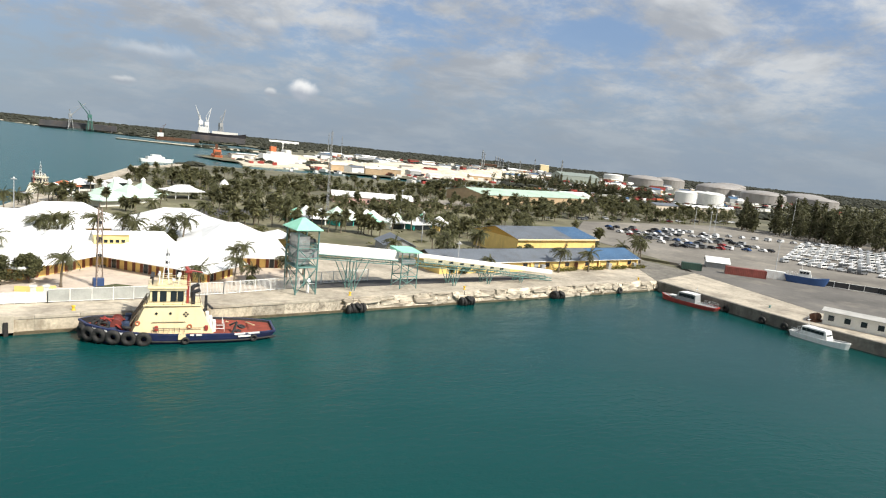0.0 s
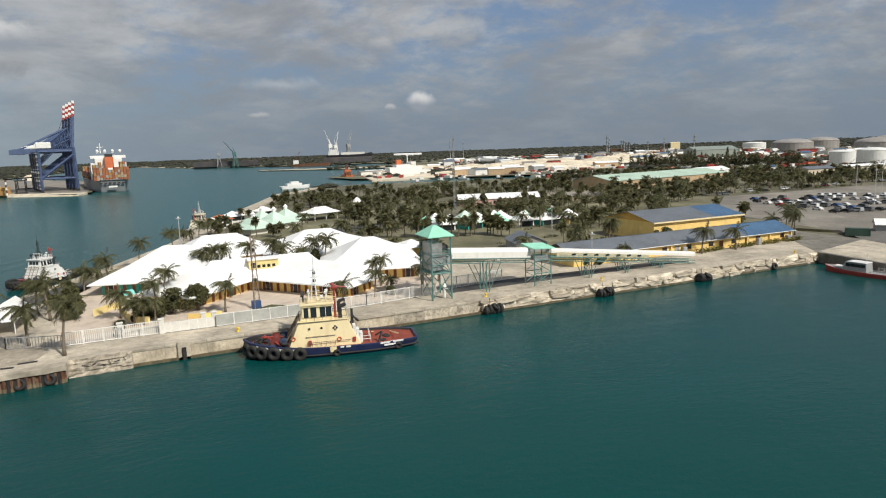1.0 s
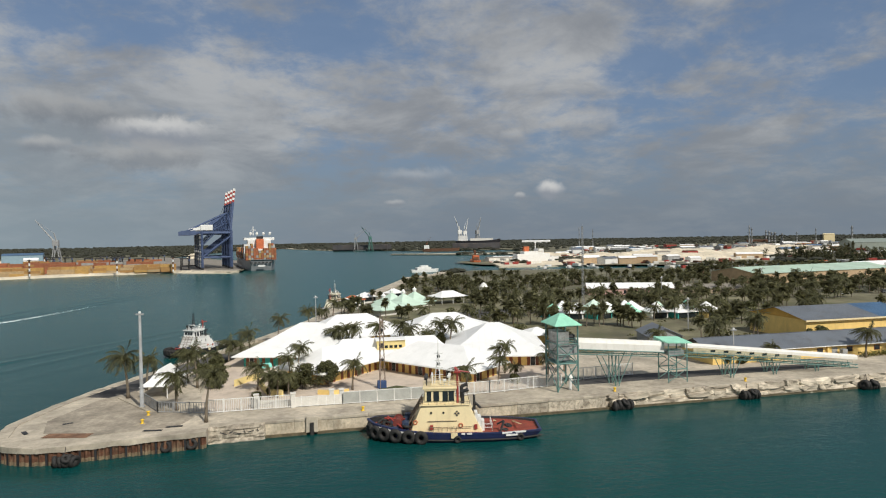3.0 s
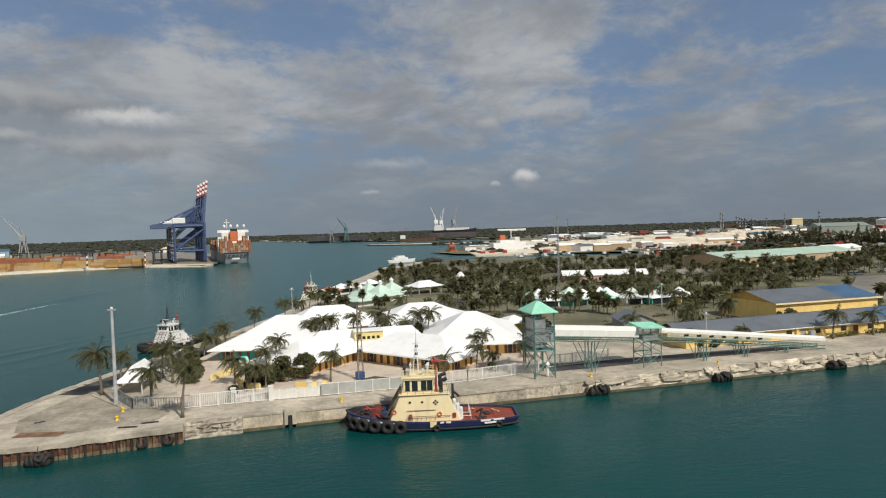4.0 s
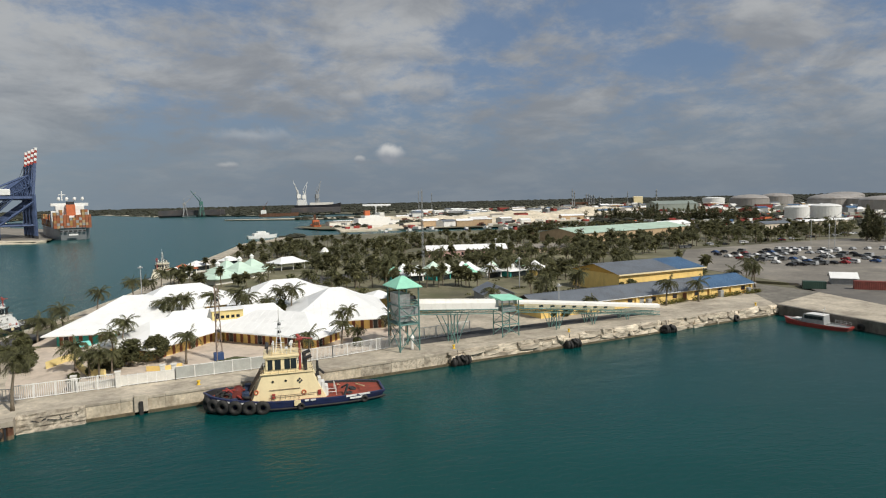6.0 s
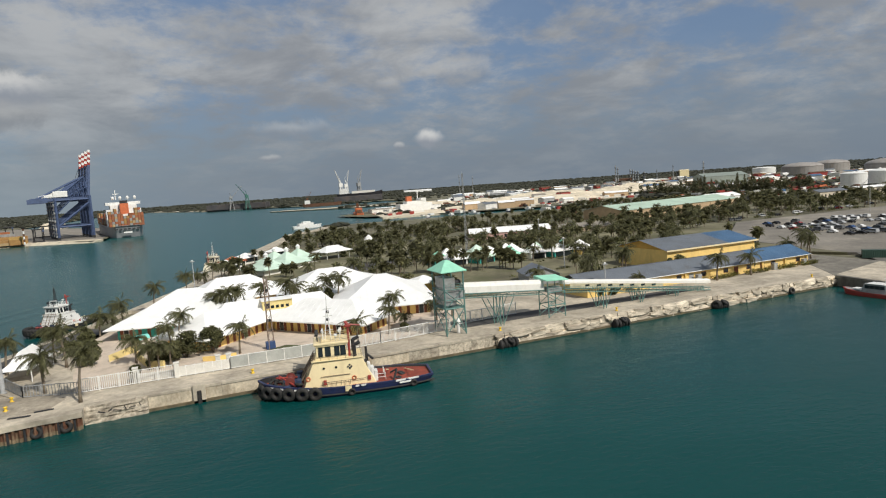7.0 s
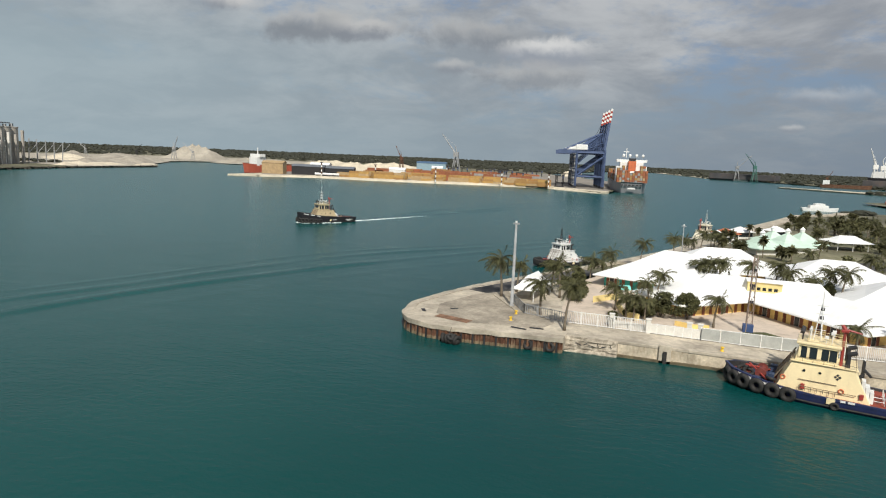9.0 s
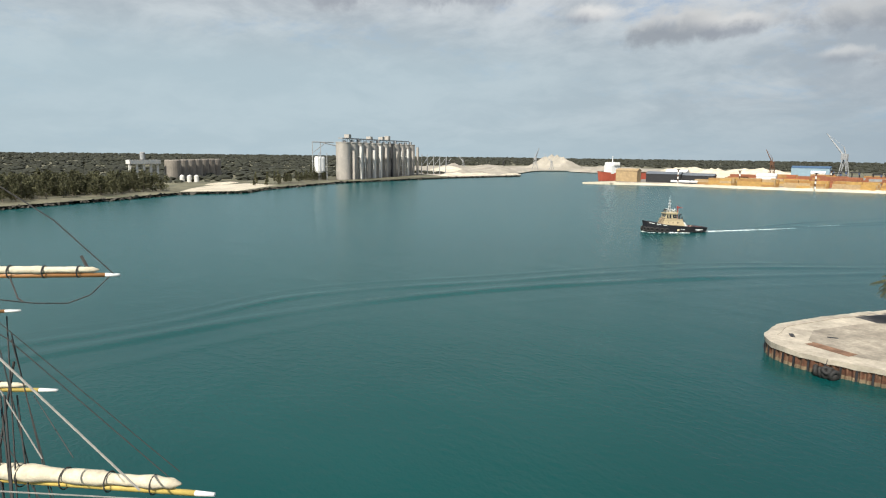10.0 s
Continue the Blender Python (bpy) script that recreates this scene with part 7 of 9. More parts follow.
# ---- harbour industry behind the park ----
rnd_in = random.Random(33)
INDUSTRY = [(200, 600), (260, 600), (480, 585), (720, 600), (900, 520), (1150, 560), (1350, 900), (1300, 1350), (800, 1450), (560, 1250), (470, 1060), (260, 840), (230, 760)]
SHED_COLOURS = [(WHITE, ROOF_WHITE), (GREY, ROOF_WHITE), (WHITE, GREY_ROOF), (RED, RUST), (mat("tan_wall", (0.5, 0.36, 0.22)), ROOF_WHITE), (GREY, BLUE_ROOF), (CHALK, mat("faded_brown_roof", (0.26, 0.235, 0.2)))]
n = 0
while n < 170:
    x, y = rnd_in.uniform(200, 1350), rnd_in.uniform(520, 1450)
    if not in_poly(INDUSTRY, x, y) or (300 < x < 760 and 700 < y < 960 and rnd_in.random() < 0.8):
        continue
    w, r = rnd_in.choice(SHED_COLOURS)
    L, W, h = rnd_in.uniform(9, 34), rnd_in.uniform(6, 15), rnd_in.uniform(3, 7)
    gable("industrial_shed", pose(x, y, 1.75, 0, 0, rnd_in.uniform(-25, 25)), "plain industrial shed with a low pitched roof", L, W, h, h + rnd_in.uniform(0.8, 2.5), w, r, windows=0, group="industrial sheds")
    n += 1
BOXES = [RED, RUST, WHITE, BLUE_ROOF, GREY, CHALK, ORANGE]
for i in range(60):
    x, y = rnd_in.uniform(330, 1000), rnd_in.uniform(410, 560)
    if in_poly([(330, 530), (700, 545), (720, 575), (360, 575)], x, y):
        continue
    container(x, y, 1.75, rnd_in.choice((0, 8, 90)), rnd_in.choice(BOXES), label="shipping container or trailer in the harbour yard")
for i in range(40):
    x, y = rnd_in.uniform(540, 1000), rnd_in.uniform(300, 420)
    container(x, y, 1.75, rnd_in.choice((0, 8, 90)), rnd_in.choice(BOXES), label="shipping container or trailer in the harbour yard")


def yard_clutter():
    """Vehicles, drums, crates and machines too small to tell apart, by colour."""
    rnd = random.Random(77)
    for material, word in ((WHITE, "white"), (DARK, "dark"), (RED, "red"), (GREY, "grey"), (RUST, "rusty"), (CHALK, "pale")):
        bm = bmesh.new()
        for _ in range(420):
            x, y = rnd.uniform(220, 1300), rnd.uniform(400, 1400)
            if not (in_poly(INDUSTRY, x, y) or (300 < x < 1000 and 400 < y < 515)):
                continue
            s = rnd.uniform(1.0, 2.6)
            box(bm, -s * rnd.uniform(0.8, 2.6), s * rnd.uniform(0.8, 2.6), -s, s, 0, s * rnd.uniform(0.7, 1.6), m=pose(x, y, 1.78, 0, 0, rnd.uniform(0, 180)))
        tagged(part("yard_clutter", bm, material), word + " vehicles, crates and machines about the harbour yards", "yard clutter", kind="stuff")


yard_clutter()


def heap(name, x, y, L, W, h, yaw, material, label, seed=1, n=28, z=1.6):
    """A long tipped heap of loose stone, ragged along its crest."""
    bm = bmesh.new()
    m = n // 2
    g = []
    for i in range(n + 1):
        row = []
        for j in range(m + 1):
            u, v = i / n * 2 - 1, j / m * 2 - 1
            k = noise.noise(Vector((u * 4 + seed, v * 2.5, seed * 0.7))) * 0.35 + noise.noise(Vector((u * 11 + seed, v * 6, 4))) * 0.14
            e = max(0, 1 - abs(v) ** 1.3) * max(0, 1 - abs(u) ** 4)
            row.append(bm.verts.new((u * L / 2, v * W / 2, h * e * max(0.1, 0.85 + k) if e > 0 else -0.3)))
        g.append(row)
    for i in range(n):
        for j in range(m):
            bm.faces.new((g[i][j], g[i + 1][j], g[i + 1][j + 1], g[i][j + 1]))
    tagged(part(name, face_up(bm), material, m=pose(x, y, z, 0, 0, yaw)), label, "stone heap")


QUARRY = mat("grey_quarry_stone", (0.43, 0.385, 0.31), 0.95, var=0.35, scale=0.03, fine=0.4, bump=0.5, dirt=(0.24, 0.21, 0.16), dirt_amount=0.7)
LIME = mat("crushed_limestone", (0.68, 0.60, 0.46), 0.95, var=0.25, scale=0.06, fine=0.6, bump=0.5, dirt=(0.40, 0.34, 0.25), dirt_amount=0.6)
for nm, pts, mt, lab in (("ground_lime", [(205, 640), (300, 620), (520, 640), (900, 640), (960, 800), (880, 980), (560, 960), (380, 880), (240, 800)], LIME, "ground of pale crushed limestone"),
                         ("beach_spit", [(176, 1241), (303, 1108), (420, 1045), (470, 1120), (330, 1178), (182, 1260)], SAND, "low pale sand spit"),
                         ("ground_quarry", [(-658, 562), (-664, 697), (-800, 738), (-842, 960), (-777, 1072), (-655, 1104), (-560, 1350), (-1150, 1400), (-1250, 800), (-900, 610)], QUARRY, "pale quarry ground with loose sand"),
                         ("beach_landing", [(-500, 156), (-488, 196), (-522, 228), (-560, 262), (-600, 250), (-575, 205), (-540, 178)], SAND, "pale sandy landing on the far shore"),
                         ("beach_far", [(-60, 2440), (84, 1838), (100, 1850), (-20, 2460)], SAND, "pale sandy far shore"),
                         ("beach_terminal", [(-470, 600), (-440, 612), (-440, 660), (-470, 660)], SAND, "pale sand at the tip of the terminal")):
    tagged(part(nm, face_up(prism(bmesh.new(), pts, -0.5, 1.88)), mt), lab, "ground", kind="structure")
for i, (x, y, L, W, h, a) in enumerate(((420, 800, 150, 50, 8, 8), (560, 880, 190, 60, 9, 5), (700, 860, 140, 50, 9, -6), (520, 760, 180, 40, 7, 2), (340, 690, 150, 40, 4, 4), (660, 770, 160, 46, 7, -4), (800, 930, 170, 60, 10, -8), (300, 655, 120, 26, 3, 2), (450, 690, 170, 34, 5, -3), (860, 820, 130, 40, 7, -6), (360, 900, 120, 50, 6, 10))):
    heap("limestone_heap", x, y, L, W, h, a, LIME, "long heap of pale crushed limestone", i + 2)
for i, (x, y, L, W, h, a, mt) in enumerate(((-985, 1150, 110, 110, 31, 0, mat("grey_sand", (0.42, 0.38, 0.31), 0.95, var=0.2, scale=0.03, fine=0.3)), (-800, 800, 210, 70, 17, -55, SAND), (-880, 900, 160, 60, 13, -40, SAND), (-730, 690, 110, 40, 8, -70, SAND), (-1050, 1000, 260, 90, 12, -45, SAND), (-700, 640, 100, 40, 6, -65, LIME), (-560, 1000, 120, 60, 14, 20, SAND), (-480, 950, 110, 50, 13, 10, SAND), (-610, 230, 60, 22, 2, -40, LIME), (-690, 705, 60, 8, 4, -75, LIME), (-180, 1250, 46, 34, 12, 0, LIME), (-900, 760, 150, 60, 14, -30, LIME), (-760, 980, 60, 40, 9, 0, SAND), (-1020, 870, 200, 70, 16, -40, SAND), (-660, 1180, 160, 60, 13, 0, SAND), (-840, 1180, 140, 60, 12, 10, SAND), (-520, 1150, 130, 60, 12, 10, LIME), (-700, 600, 60, 26, 7, -70, LIME), (-780, 690, 90, 40, 10, -50, SAND))):
    heap("sand_heap", x, y, L, W, h * (0.65 if x < -600 and h < 25 else 1), a, QUARRY if x < -640 and mt is SAND else mt, "large heap of pale tipped sand and stone", 20 + i)


def storage_tank(x, y, r, h, material, dome=0.0, label="cylindrical oil storage tank with a low roof"):
    ob = thing("storage_tank", pose(x, y, 1.6), label, "storage tank", "storage tanks")
    part("shell", lathe(bmesh.new(), [(r, 0), (r, h), (r + 0.25, h), (r + 0.25, h + 0.3)], 32), material, ob)
    prof = [(r, h + 0.25)] + [(r * math.cos(a * 0.196), h + 0.25 + dome * math.sin(a * 0.196)) for a in range(1, 8)] + [(0.1, h + 0.25 + dome)]
    part("roof", lathe(bmesh.new(), prof, 32), material, ob, smooth=True)
    b = bmesh.new()
    for k in range(12):
        a = k * 0.16
        rod(b, ((r + 0.4) * math.cos(a + 4), (r + 0.4) * math.sin(a + 4), h * k / 12), ((r + 0.4) * math.cos(a + 4.16), (r + 0.4) * math.sin(a + 4.16), h * (k + 1) / 12), 0.25, sides=4)
    part("stair", b, GREY, ob)


TANKGREY = mat("tank_grey_paint", (0.33, 0.31, 0.29), 0.6, var=0.15, scale=0.05, fine=0.5, bump=0.03, dirt=(0.2, 0.15, 0.11), dirt_amount=0.5, streak=0.2)
for x, y, r, h, mt, d in ((650, 440, 12, 13, WHITE, 2), (700, 440, 15, 13, WHITE, 3), (1180, 905, 38, 16, TANKGREY, 9), (1110, 690, 36, 15, TANKGREY, 9), (1130, 640, 34, 15, TANKGREY, 2), (1333, 1124, 26, 16, WHITE, 3), (1250, 760, 38, 15, TANKGREY, 8), (1500, 900, 40, 17, TANKGREY, 9), (1000, 540, 34, 14, TANKGREY, 7), (1180, 560, 36, 14, TANKGREY, 8), (1400, 1000, 36, 17, TANKGREY, 9), (1050, 480, 30, 14, TANKGREY, 5)):
    storage_tank(x, y, r, h, mt, d)


def stack(x, y, h, r, label="tall refinery stack with platforms"):
    ob = thing("refinery_stack", pose(x, y, 1.6), label, "stack", "refinery stacks")
    part("shaft", face_up(lathe(bmesh.new(), [(r * 1.6, 0), (r, h * 0.4), (r * 0.8, h)], 10)), GREY, ob)
    for z in (0.35, 0.6, 0.85):
        part("platform", lathe(bmesh.new(), [(r * 2.4, h * z), (r * 2.4, h * z + 0.6)], 10), DARK, ob)


for x, y, h, r in ((1220, 1540, 50, 1.6), (1232, 1545, 44, 1.4), (1275, 1520, 30, 2.5), (1300, 1510, 26, 3), (1250, 1500, 34, 2), (1330, 1490, 30, 1.5), (1345, 1440, 40, 1.2), (1400, 1480, 22, 4), (1290, 1560, 36, 2), (1310, 1550, 30, 3), (1440, 1420, 44, 1.8), (706, 1528, 52, 0.8), (745, 1530, 46, 0.8)):
    stack(x, y, h, r)
gable("refinery_block", pose(1407, 1463, 1.6, 0, 0, -30), "cream process building at the refinery", 26, 16, 22, 24, CREAM, CREAM)
gable("refinery_block", pose(1265, 1560, 1.6, 0, 0, -30), "rusty brown process block at the refinery", 60, 26, 9, 10, RUST, RUST)
gable("grey_terminal", pose(815, 770, 1.6, 0, 0, -20), "large grey-green steel warehouse", 70, 40, 14, 19, mat("grey_green_sheet", (0.24, 0.28, 0.25), 0.7, var=0.15), mat("grey_green_sheet", (0.24, 0.28, 0.25)))
gable("far_hall", pose(1000, 2600, 1.6, 0, 0, -15), "long white building far off in the woods", 120, 24, 9, 12, ROOF_WHITE, ROOF_WHITE)


def ship(name, m, L, B, h, hullmat, blocks, label):
    ob = thing(name, m, label, "ship")
    o, i, d, side = hull_meshes(L, B, lambda x: h + h * 0.25 * max(0, x / (L / 2)) ** 3, lambda x: h - 0.6, blunt=3.2, stern=6)
    part("hull", o, hullmat, ob)
    part("bulwark", i, hullmat, ob)
    part("deck", d, GREY, ob)
    for nm, x0, x1, w, z0, z1, mt in blocks:
        part(nm, boxed(x0, x1, -w / 2, w / 2, z0, z1, bevel=0.25), mt, ob)
    return ob


ship("ferry", pose(285, 745, 0, 0, 0, 10), 70, 14, 6, WHITE, [("superstructure", -28, 18, 12, 5.5, 11, WHITE), ("upper_deck", -18, 10, 10, 11, 14, WHITE), ("bridge", 2, 9, 12, 14, 17, WHITE), ("funnel", -16, -9, 4, 14, 20, ORANGE), ("mast", 0, 1, 1, 17, 25, WHITE)], "white ferry with an orange funnel at the far berth")
ship("work_barge", pose(216, 772, 0, 0, 0, 80), 34, 12, 4, ORANGE, [("deckhouse", -10, 2, 8, 4, 10, ORANGE), ("tower", 4, 7, 3, 4, 16, RUST), ("cabin", -14, -11, 6, 4, 8, RUST)], "rusty orange work barge by the sand quay")
ship("motor_yacht", pose(118, 602, 0, 0, 0, 15), 30, 6.5, 2.6, WHITE, [("saloon", -9, 6, 5, 2.4, 4.8, WHITE), ("flybridge", -5, 3, 4, 4.8, 6.4, WHITE)], "white motor yacht at the inlet mouth")
for k in range(9):
    ship("yacht", pose(230 + k * 28, 575 + (k % 3) * 10 - k * 3, 0, 0, 0, 70 + 10 * (k % 3)), 15 + (k % 3) * 4, 4.5, 1.6, WHITE if k % 3 else NAVY, [("cabin", -3, 3, 3, 1.4, 3.4, WHITE)], "moored pleasure boat in the inlet basin")


def dry_dock(x, y, yaw, L, B, label):
    ob = thing("floating_dock", pose(x, y, 0, 0, 0, yaw), label, "floating dock")
    part("pontoon", boxed(-L / 2, L / 2, -B / 2, B / 2, -1, 4, bevel=0.5), mat("dark_dock_steel", (0.075, 0.072, 0.075), 0.7, var=0.3, scale=0.03, fine=0.3, dirt=(0.16, 0.11, 0.08)), ob)
    for s in (-1, 1):
        part("side_wall", boxed(-L / 2, L / 2, s * B / 2 - 4, s * B / 2, 4, 17, bevel=0.4), mat("dark_dock_steel", (0.075, 0.072, 0.075), 0.7, var=0.3, scale=0.03, fine=0.3, dirt=(0.16, 0.11, 0.08)), ob)
    part("gate_house", boxed(-L * 0.1, L * 0.1, -B / 2 - 1, -B / 2 + 3, 0, 16, bevel=0.4), CHALK, ob)


dry_dock(170, 1745, -20, 150, 50, "dark floating dry dock across the harbour")
dry_dock(455, 1610, -20, 120, 60, "dark floating dry dock across the harbour")


def jib_crane(x, y, h, reach, yaw, material, label, name="harbour_crane"):
    ob = thing(name, pose(x, y, 1.0, 0, 0, yaw), label, "crane")
    b = bmesh.new()
    w = h * 0.09
    for a, c in ((-w, -w), (w, -w), (w, w), (-w, w)):
        rod(b, (a, c, 0), (a * 0.4, c * 0.4, h * 0.45), h * 0.012, sides=4)
    rod(b, (-w, -w, 0), (w * 0.4, -w * 0.4, h * 0.45), h * 0.008, sides=4)
    rod(b, (w, w, 0), (-w * 0.4, w * 0.4, h * 0.45), h * 0.008, sides=4)
    part("portal", b, material, ob)
    part("cab", boxed(-h * 0.07, h * 0.05, -h * 0.04, h * 0.04, h * 0.45, h * 0.57, bevel=0.2), material, ob)
    b = bmesh.new()
    for s in (-1, 1):
        rod(b, (0, s * h * 0.03, h * 0.5), (reach, 0, h), h * 0.012, h * 0.006, 4)
    rod(b, (0, 0, h * 0.57), (-h * 0.04, 0, h * 0.72), h * 0.012, sides=4)
    rod(b, (-h * 0.04, 0, h * 0.72), (reach * 0.95, 0, h * 0.98), h * 0.004, sides=3)
    for k in range(6):
        u = (k + 0.5) / 6
        rod(b, (reach * u, -h * 0.03 * (1 - u), h * (0.5 + 0.5 * u)), (reach * (u + 0.08), h * 0.03 * (1 - u), h * (0.54 + 0.5 * u)), h * 0.005, sides=3)
    part("jib", b, material, ob)


for x, y, h, r, a, mt in ((186, 1690, 66, -26, 10, mat("dark_green_crane", (0.05, 0.16, 0.13), 0.6, var=0.2)), (150, 1720, 62, 30, 0, GREY), (467, 1830, 92, -16, 0, WHITE), (480, 1820, 88, 10, 0, WHITE), (512, 1800, 90, 14, 20, GREY), (300, 1500, 34, 10, 0, RUST), (-912, 1005, 46, 10, 0, GREY), (-880, 1020, 34, -24, 0, GREY), (-434, 1009, 45, -12, 0, RUST), (-330, 990, 66, -26, 0, GREY), (-1020, 900, 30, -20, 0, GREY), (-960, 960, 28, 14, 0, DARK)):
    jib_crane(x, y, h, r, a, mt, "slewing harbour crane with a raised jib")
ship("tanker_in_dock", pose(470, 1650, 3, 0, 0, -20), 120, 28, 20, BLACK_HULL, [("superstructure", -50, -32, 24, 18, 34, WHITE), ("deckhouse", -20, 40, 20, 18, 26, CHALK)], "large ship with white superstructure in the dry dock")
ship("coaster", pose(330, 1480, 0, 0, 0, -10), 90, 15, 7, RUST, [("superstructure", -40, -28, 13, 6, 15, WHITE)], "rusty coaster moored before the dock")


def channel_quay():
    """The pale paved edge along the channel."""
    bm = bmesh.new()
    rings = []
    line = [(-13.9, 203)] + CHANNEL[5:] + [INLET[0]]
    for i, (x, y) in enumerate(line):
        ax, ay = line[max(i - 1, 0)]
        bx, by = line[min(i + 1, len(line) - 1)]
        d = Vector((bx - ax, by - ay, 0)).normalized()
        o = Vector((-d.y, d.x, 0))
        rings.append([(x + o.x * k, y + o.y * k, z) for k, z in ((0.6, -1), (0.6, DECK - 0.1), (-7, DECK - 0.1), (-7, -1))])
    tagged(part("pavement_channel", face_up(loft(bm, rings)), CONCRETE), "pale concrete edge along the channel", "quay", kind="structure")


channel_quay()


# ---- swell left by the tug ----
def swell(path, width, height):
    """A long low ridge of water along a smooth path, fading at both ends."""
    pts = []
    for i in range(len(path) - 1):
        p0, p1, p2, p3 = (Vector(path[max(0, min(len(path) - 1, i + k))]) for k in (-1, 0, 1, 2))
        for k in range(10):
            t = k / 10
            pts.append(0.5 * ((2 * p1) + (p2 - p0) * t + (2 * p0 - 5 * p1 + 4 * p2 - p3) * t * t + (3 * p1 - p0 - 3 * p2 + p3) * t ** 3))
    bm = bmesh.new()
    rows = []
    n = len(pts)
    for i, p in enumerate(pts):
        d = (pts[min(i + 1, n - 1)] - pts[max(i - 1, 0)]).normalized()
        o = Vector((-d.y, d.x))
        f = math.sin(math.pi * (i + 0.5) / n) ** 0.7 * max(0.0, 0.7 + 1.1 * noise.noise(Vector((p.x / 30, p.y / 30, height * 40))))
        rows.append([bm.verts.new((p.x + o.x * w * width, p.y + o.y * w * width, 0.012 - 0.02 * abs(w * 2) + height * f * math.cos(math.pi * w) ** 2)) for w in [-0.5 + j / 10 for j in range(11)]])
    for a, b in zip(rows, rows[1:]):
        for j in range(10):
            bm.faces.new((a[j], a[j + 1], b[j + 1], b[j]))
    return face_up(bm)


ARC = [(-118, -30), (-118, 24), (-119, 64), (-109, 112), (-82, 174), (-45, 235), (0, 300)]
for k, (off, w, h) in enumerate(((0, 8.0, 0.46), (11, 7.0, 0.30), (19, 5.0, 0.09), (-13, 8.0, 0.07))):
    path = [(x - off * 0.9 + (3 if i % 2 else -3) * math.sin(k), y + off * 0.45) for i, (x, y) in enumerate(ARC)]
    ob = part("water_swell", swell(path, w, h), WATER, smooth=True)
    tagged(ob, "long low swell rolling across the calm water", "swell", kind="structure")
for k, (off, h) in enumerate(((0, 0.30), (9, 0.22), (-16, 0.2))):
    ob = part("water_swell", swell([(-141, 274), (-131 + off * 0.4, 315), (-111 + off, 386), (-83 + off, 466), (-40 + off, 560)], 6.0, h), WATER, smooth=True)
    tagged(ob, "faint smooth wake trailing over the channel", "swell", kind="structure")


# ---- container terminal ----
def terminal_ground():
    pave = part("pavement_terminal", face_up(prism(bmesh.new(), [(-62, 700), (-70, 690), (-131, 735), (-208, 722), (-298, 685), (-392, 668), (-440, 625), (-468, 660), (-490, 760), (-500, 880), (-260, 1380), (-64, 1005)], 1.0, 2.0)), mat("yard_paving", (0.25, 0.225, 0.19), 0.95, var=0.25, scale=0.03, fine=0.5))
    tagged(pave, "grey paved container terminal", "paving", kind="structure")
    bm = bmesh.new()
    line = [(-66, 684), (-100, 706), (-131, 729), (-170, 723), (-208, 716), (-250, 697), (-298, 678), (-345, 668), (-392, 661), (-450, 612), (-462, 622)]
    rings = []
    for i, (x, y) in enumerate(line):
        ax, ay = line[max(i - 1, 0)]
        bx, by = line[min(i + 1, len(line) - 1)]
        d = Vector((bx - ax, by - ay, 0)).normalized()
        o = Vector((d.y, -d.x, 0)) * -1
        rings.append([(x + o.x * k, y + o.y * k, z) for k, z in ((5, -0.6), (1.5, 1.4), (-3, 2.5), (-10, 2.2), (-10, -0.6))])
    fine = []
    for a, b in zip(rings, rings[1:]):
        for k in range(10):
            fine.append([tuple(Vector(p).lerp(Vector(q), k / 10) + Vector((rand(-0.7, 0.7), rand(-0.7, 0.7), rand(-0.3, 0.3)))) for p, q in zip(a, b)])
    fine.append(rings[-1])
    tagged(part("shore_bank", face_up(loft(bm, fine)), SAND), "pale rock and sand bank along the terminal", "bank", kind="structure")


terminal_ground()
BOX_COLOURS = [mat("container_ochre", (0.36, 0.20, 0.065), 0.65, var=0.2, scale=0.3, fine=3), mat("container_yellow", (0.46, 0.28, 0.085), 0.65, var=0.2), mat("container_brown", (0.28, 0.10, 0.045), 0.65, var=0.25), mat("container_rust", (0.36, 0.12, 0.05), 0.65, var=0.25), mat("container_sand", (0.42, 0.30, 0.16), 0.65, var=0.2), mat("container_grey", (0.3, 0.3, 0.29), 0.65, var=0.2)]
BOX_MESH = []
for mt in BOX_COLOURS:
    side = [(-6.1 + 12.2 * i / 40, 1.22 - (0.06 if i % 2 else 0.0)) for i in range(41)]
    bm = face_up(prism(bmesh.new(), [(x, -y) for x, y in side] + side[::-1], 0.0, 2.55))
    me = bpy.data.meshes.new("shipping_container")
    bm.to_mesh(me)
    bm.free()
    me.materials.append(mt)
    BOX_MESH.append(me)
NAMES = ("ochre", "yellow", "brown", "rust-red", "sand-coloured", "grey")


def box_at(m, k, parent=None, name="shipping_container"):
    ob = new(name, BOX_MESH[k])
    ob.matrix_basis = m
    if parent is None:
        tagged(ob, NAMES[k] + " ribbed shipping container stacked at the terminal", "container", "terminal containers")
    else:
        ob.parent = parent
    return ob


rnd_box = random.Random(17)
BLOCKS = [(-136, 722, 7, 3), (-176, 724, 6, 3), (-216, 716, 6, 3), (-256, 700, 6, 3), (-300, 690, 5, 3), (-340, 680, 5, 3), (-150, 752, 6, 3), (-196, 752, 6, 3), (-240, 742, 6, 3), (-286, 730, 5, 3), (-330, 716, 5, 3), (-372, 700, 4, 2), (-160, 790, 6, 3), (-206, 790, 6, 3), (-252, 784, 6, 3), (-300, 776, 5, 3), (-348, 764, 5, 3), (-170, 830, 6, 3), (-222, 830, 6, 3), (-276, 826, 5, 3), (-330, 816, 5, 3), (-180, 880, 5, 3), (-240, 880, 5, 3), (-300, 880, 5, 3)]
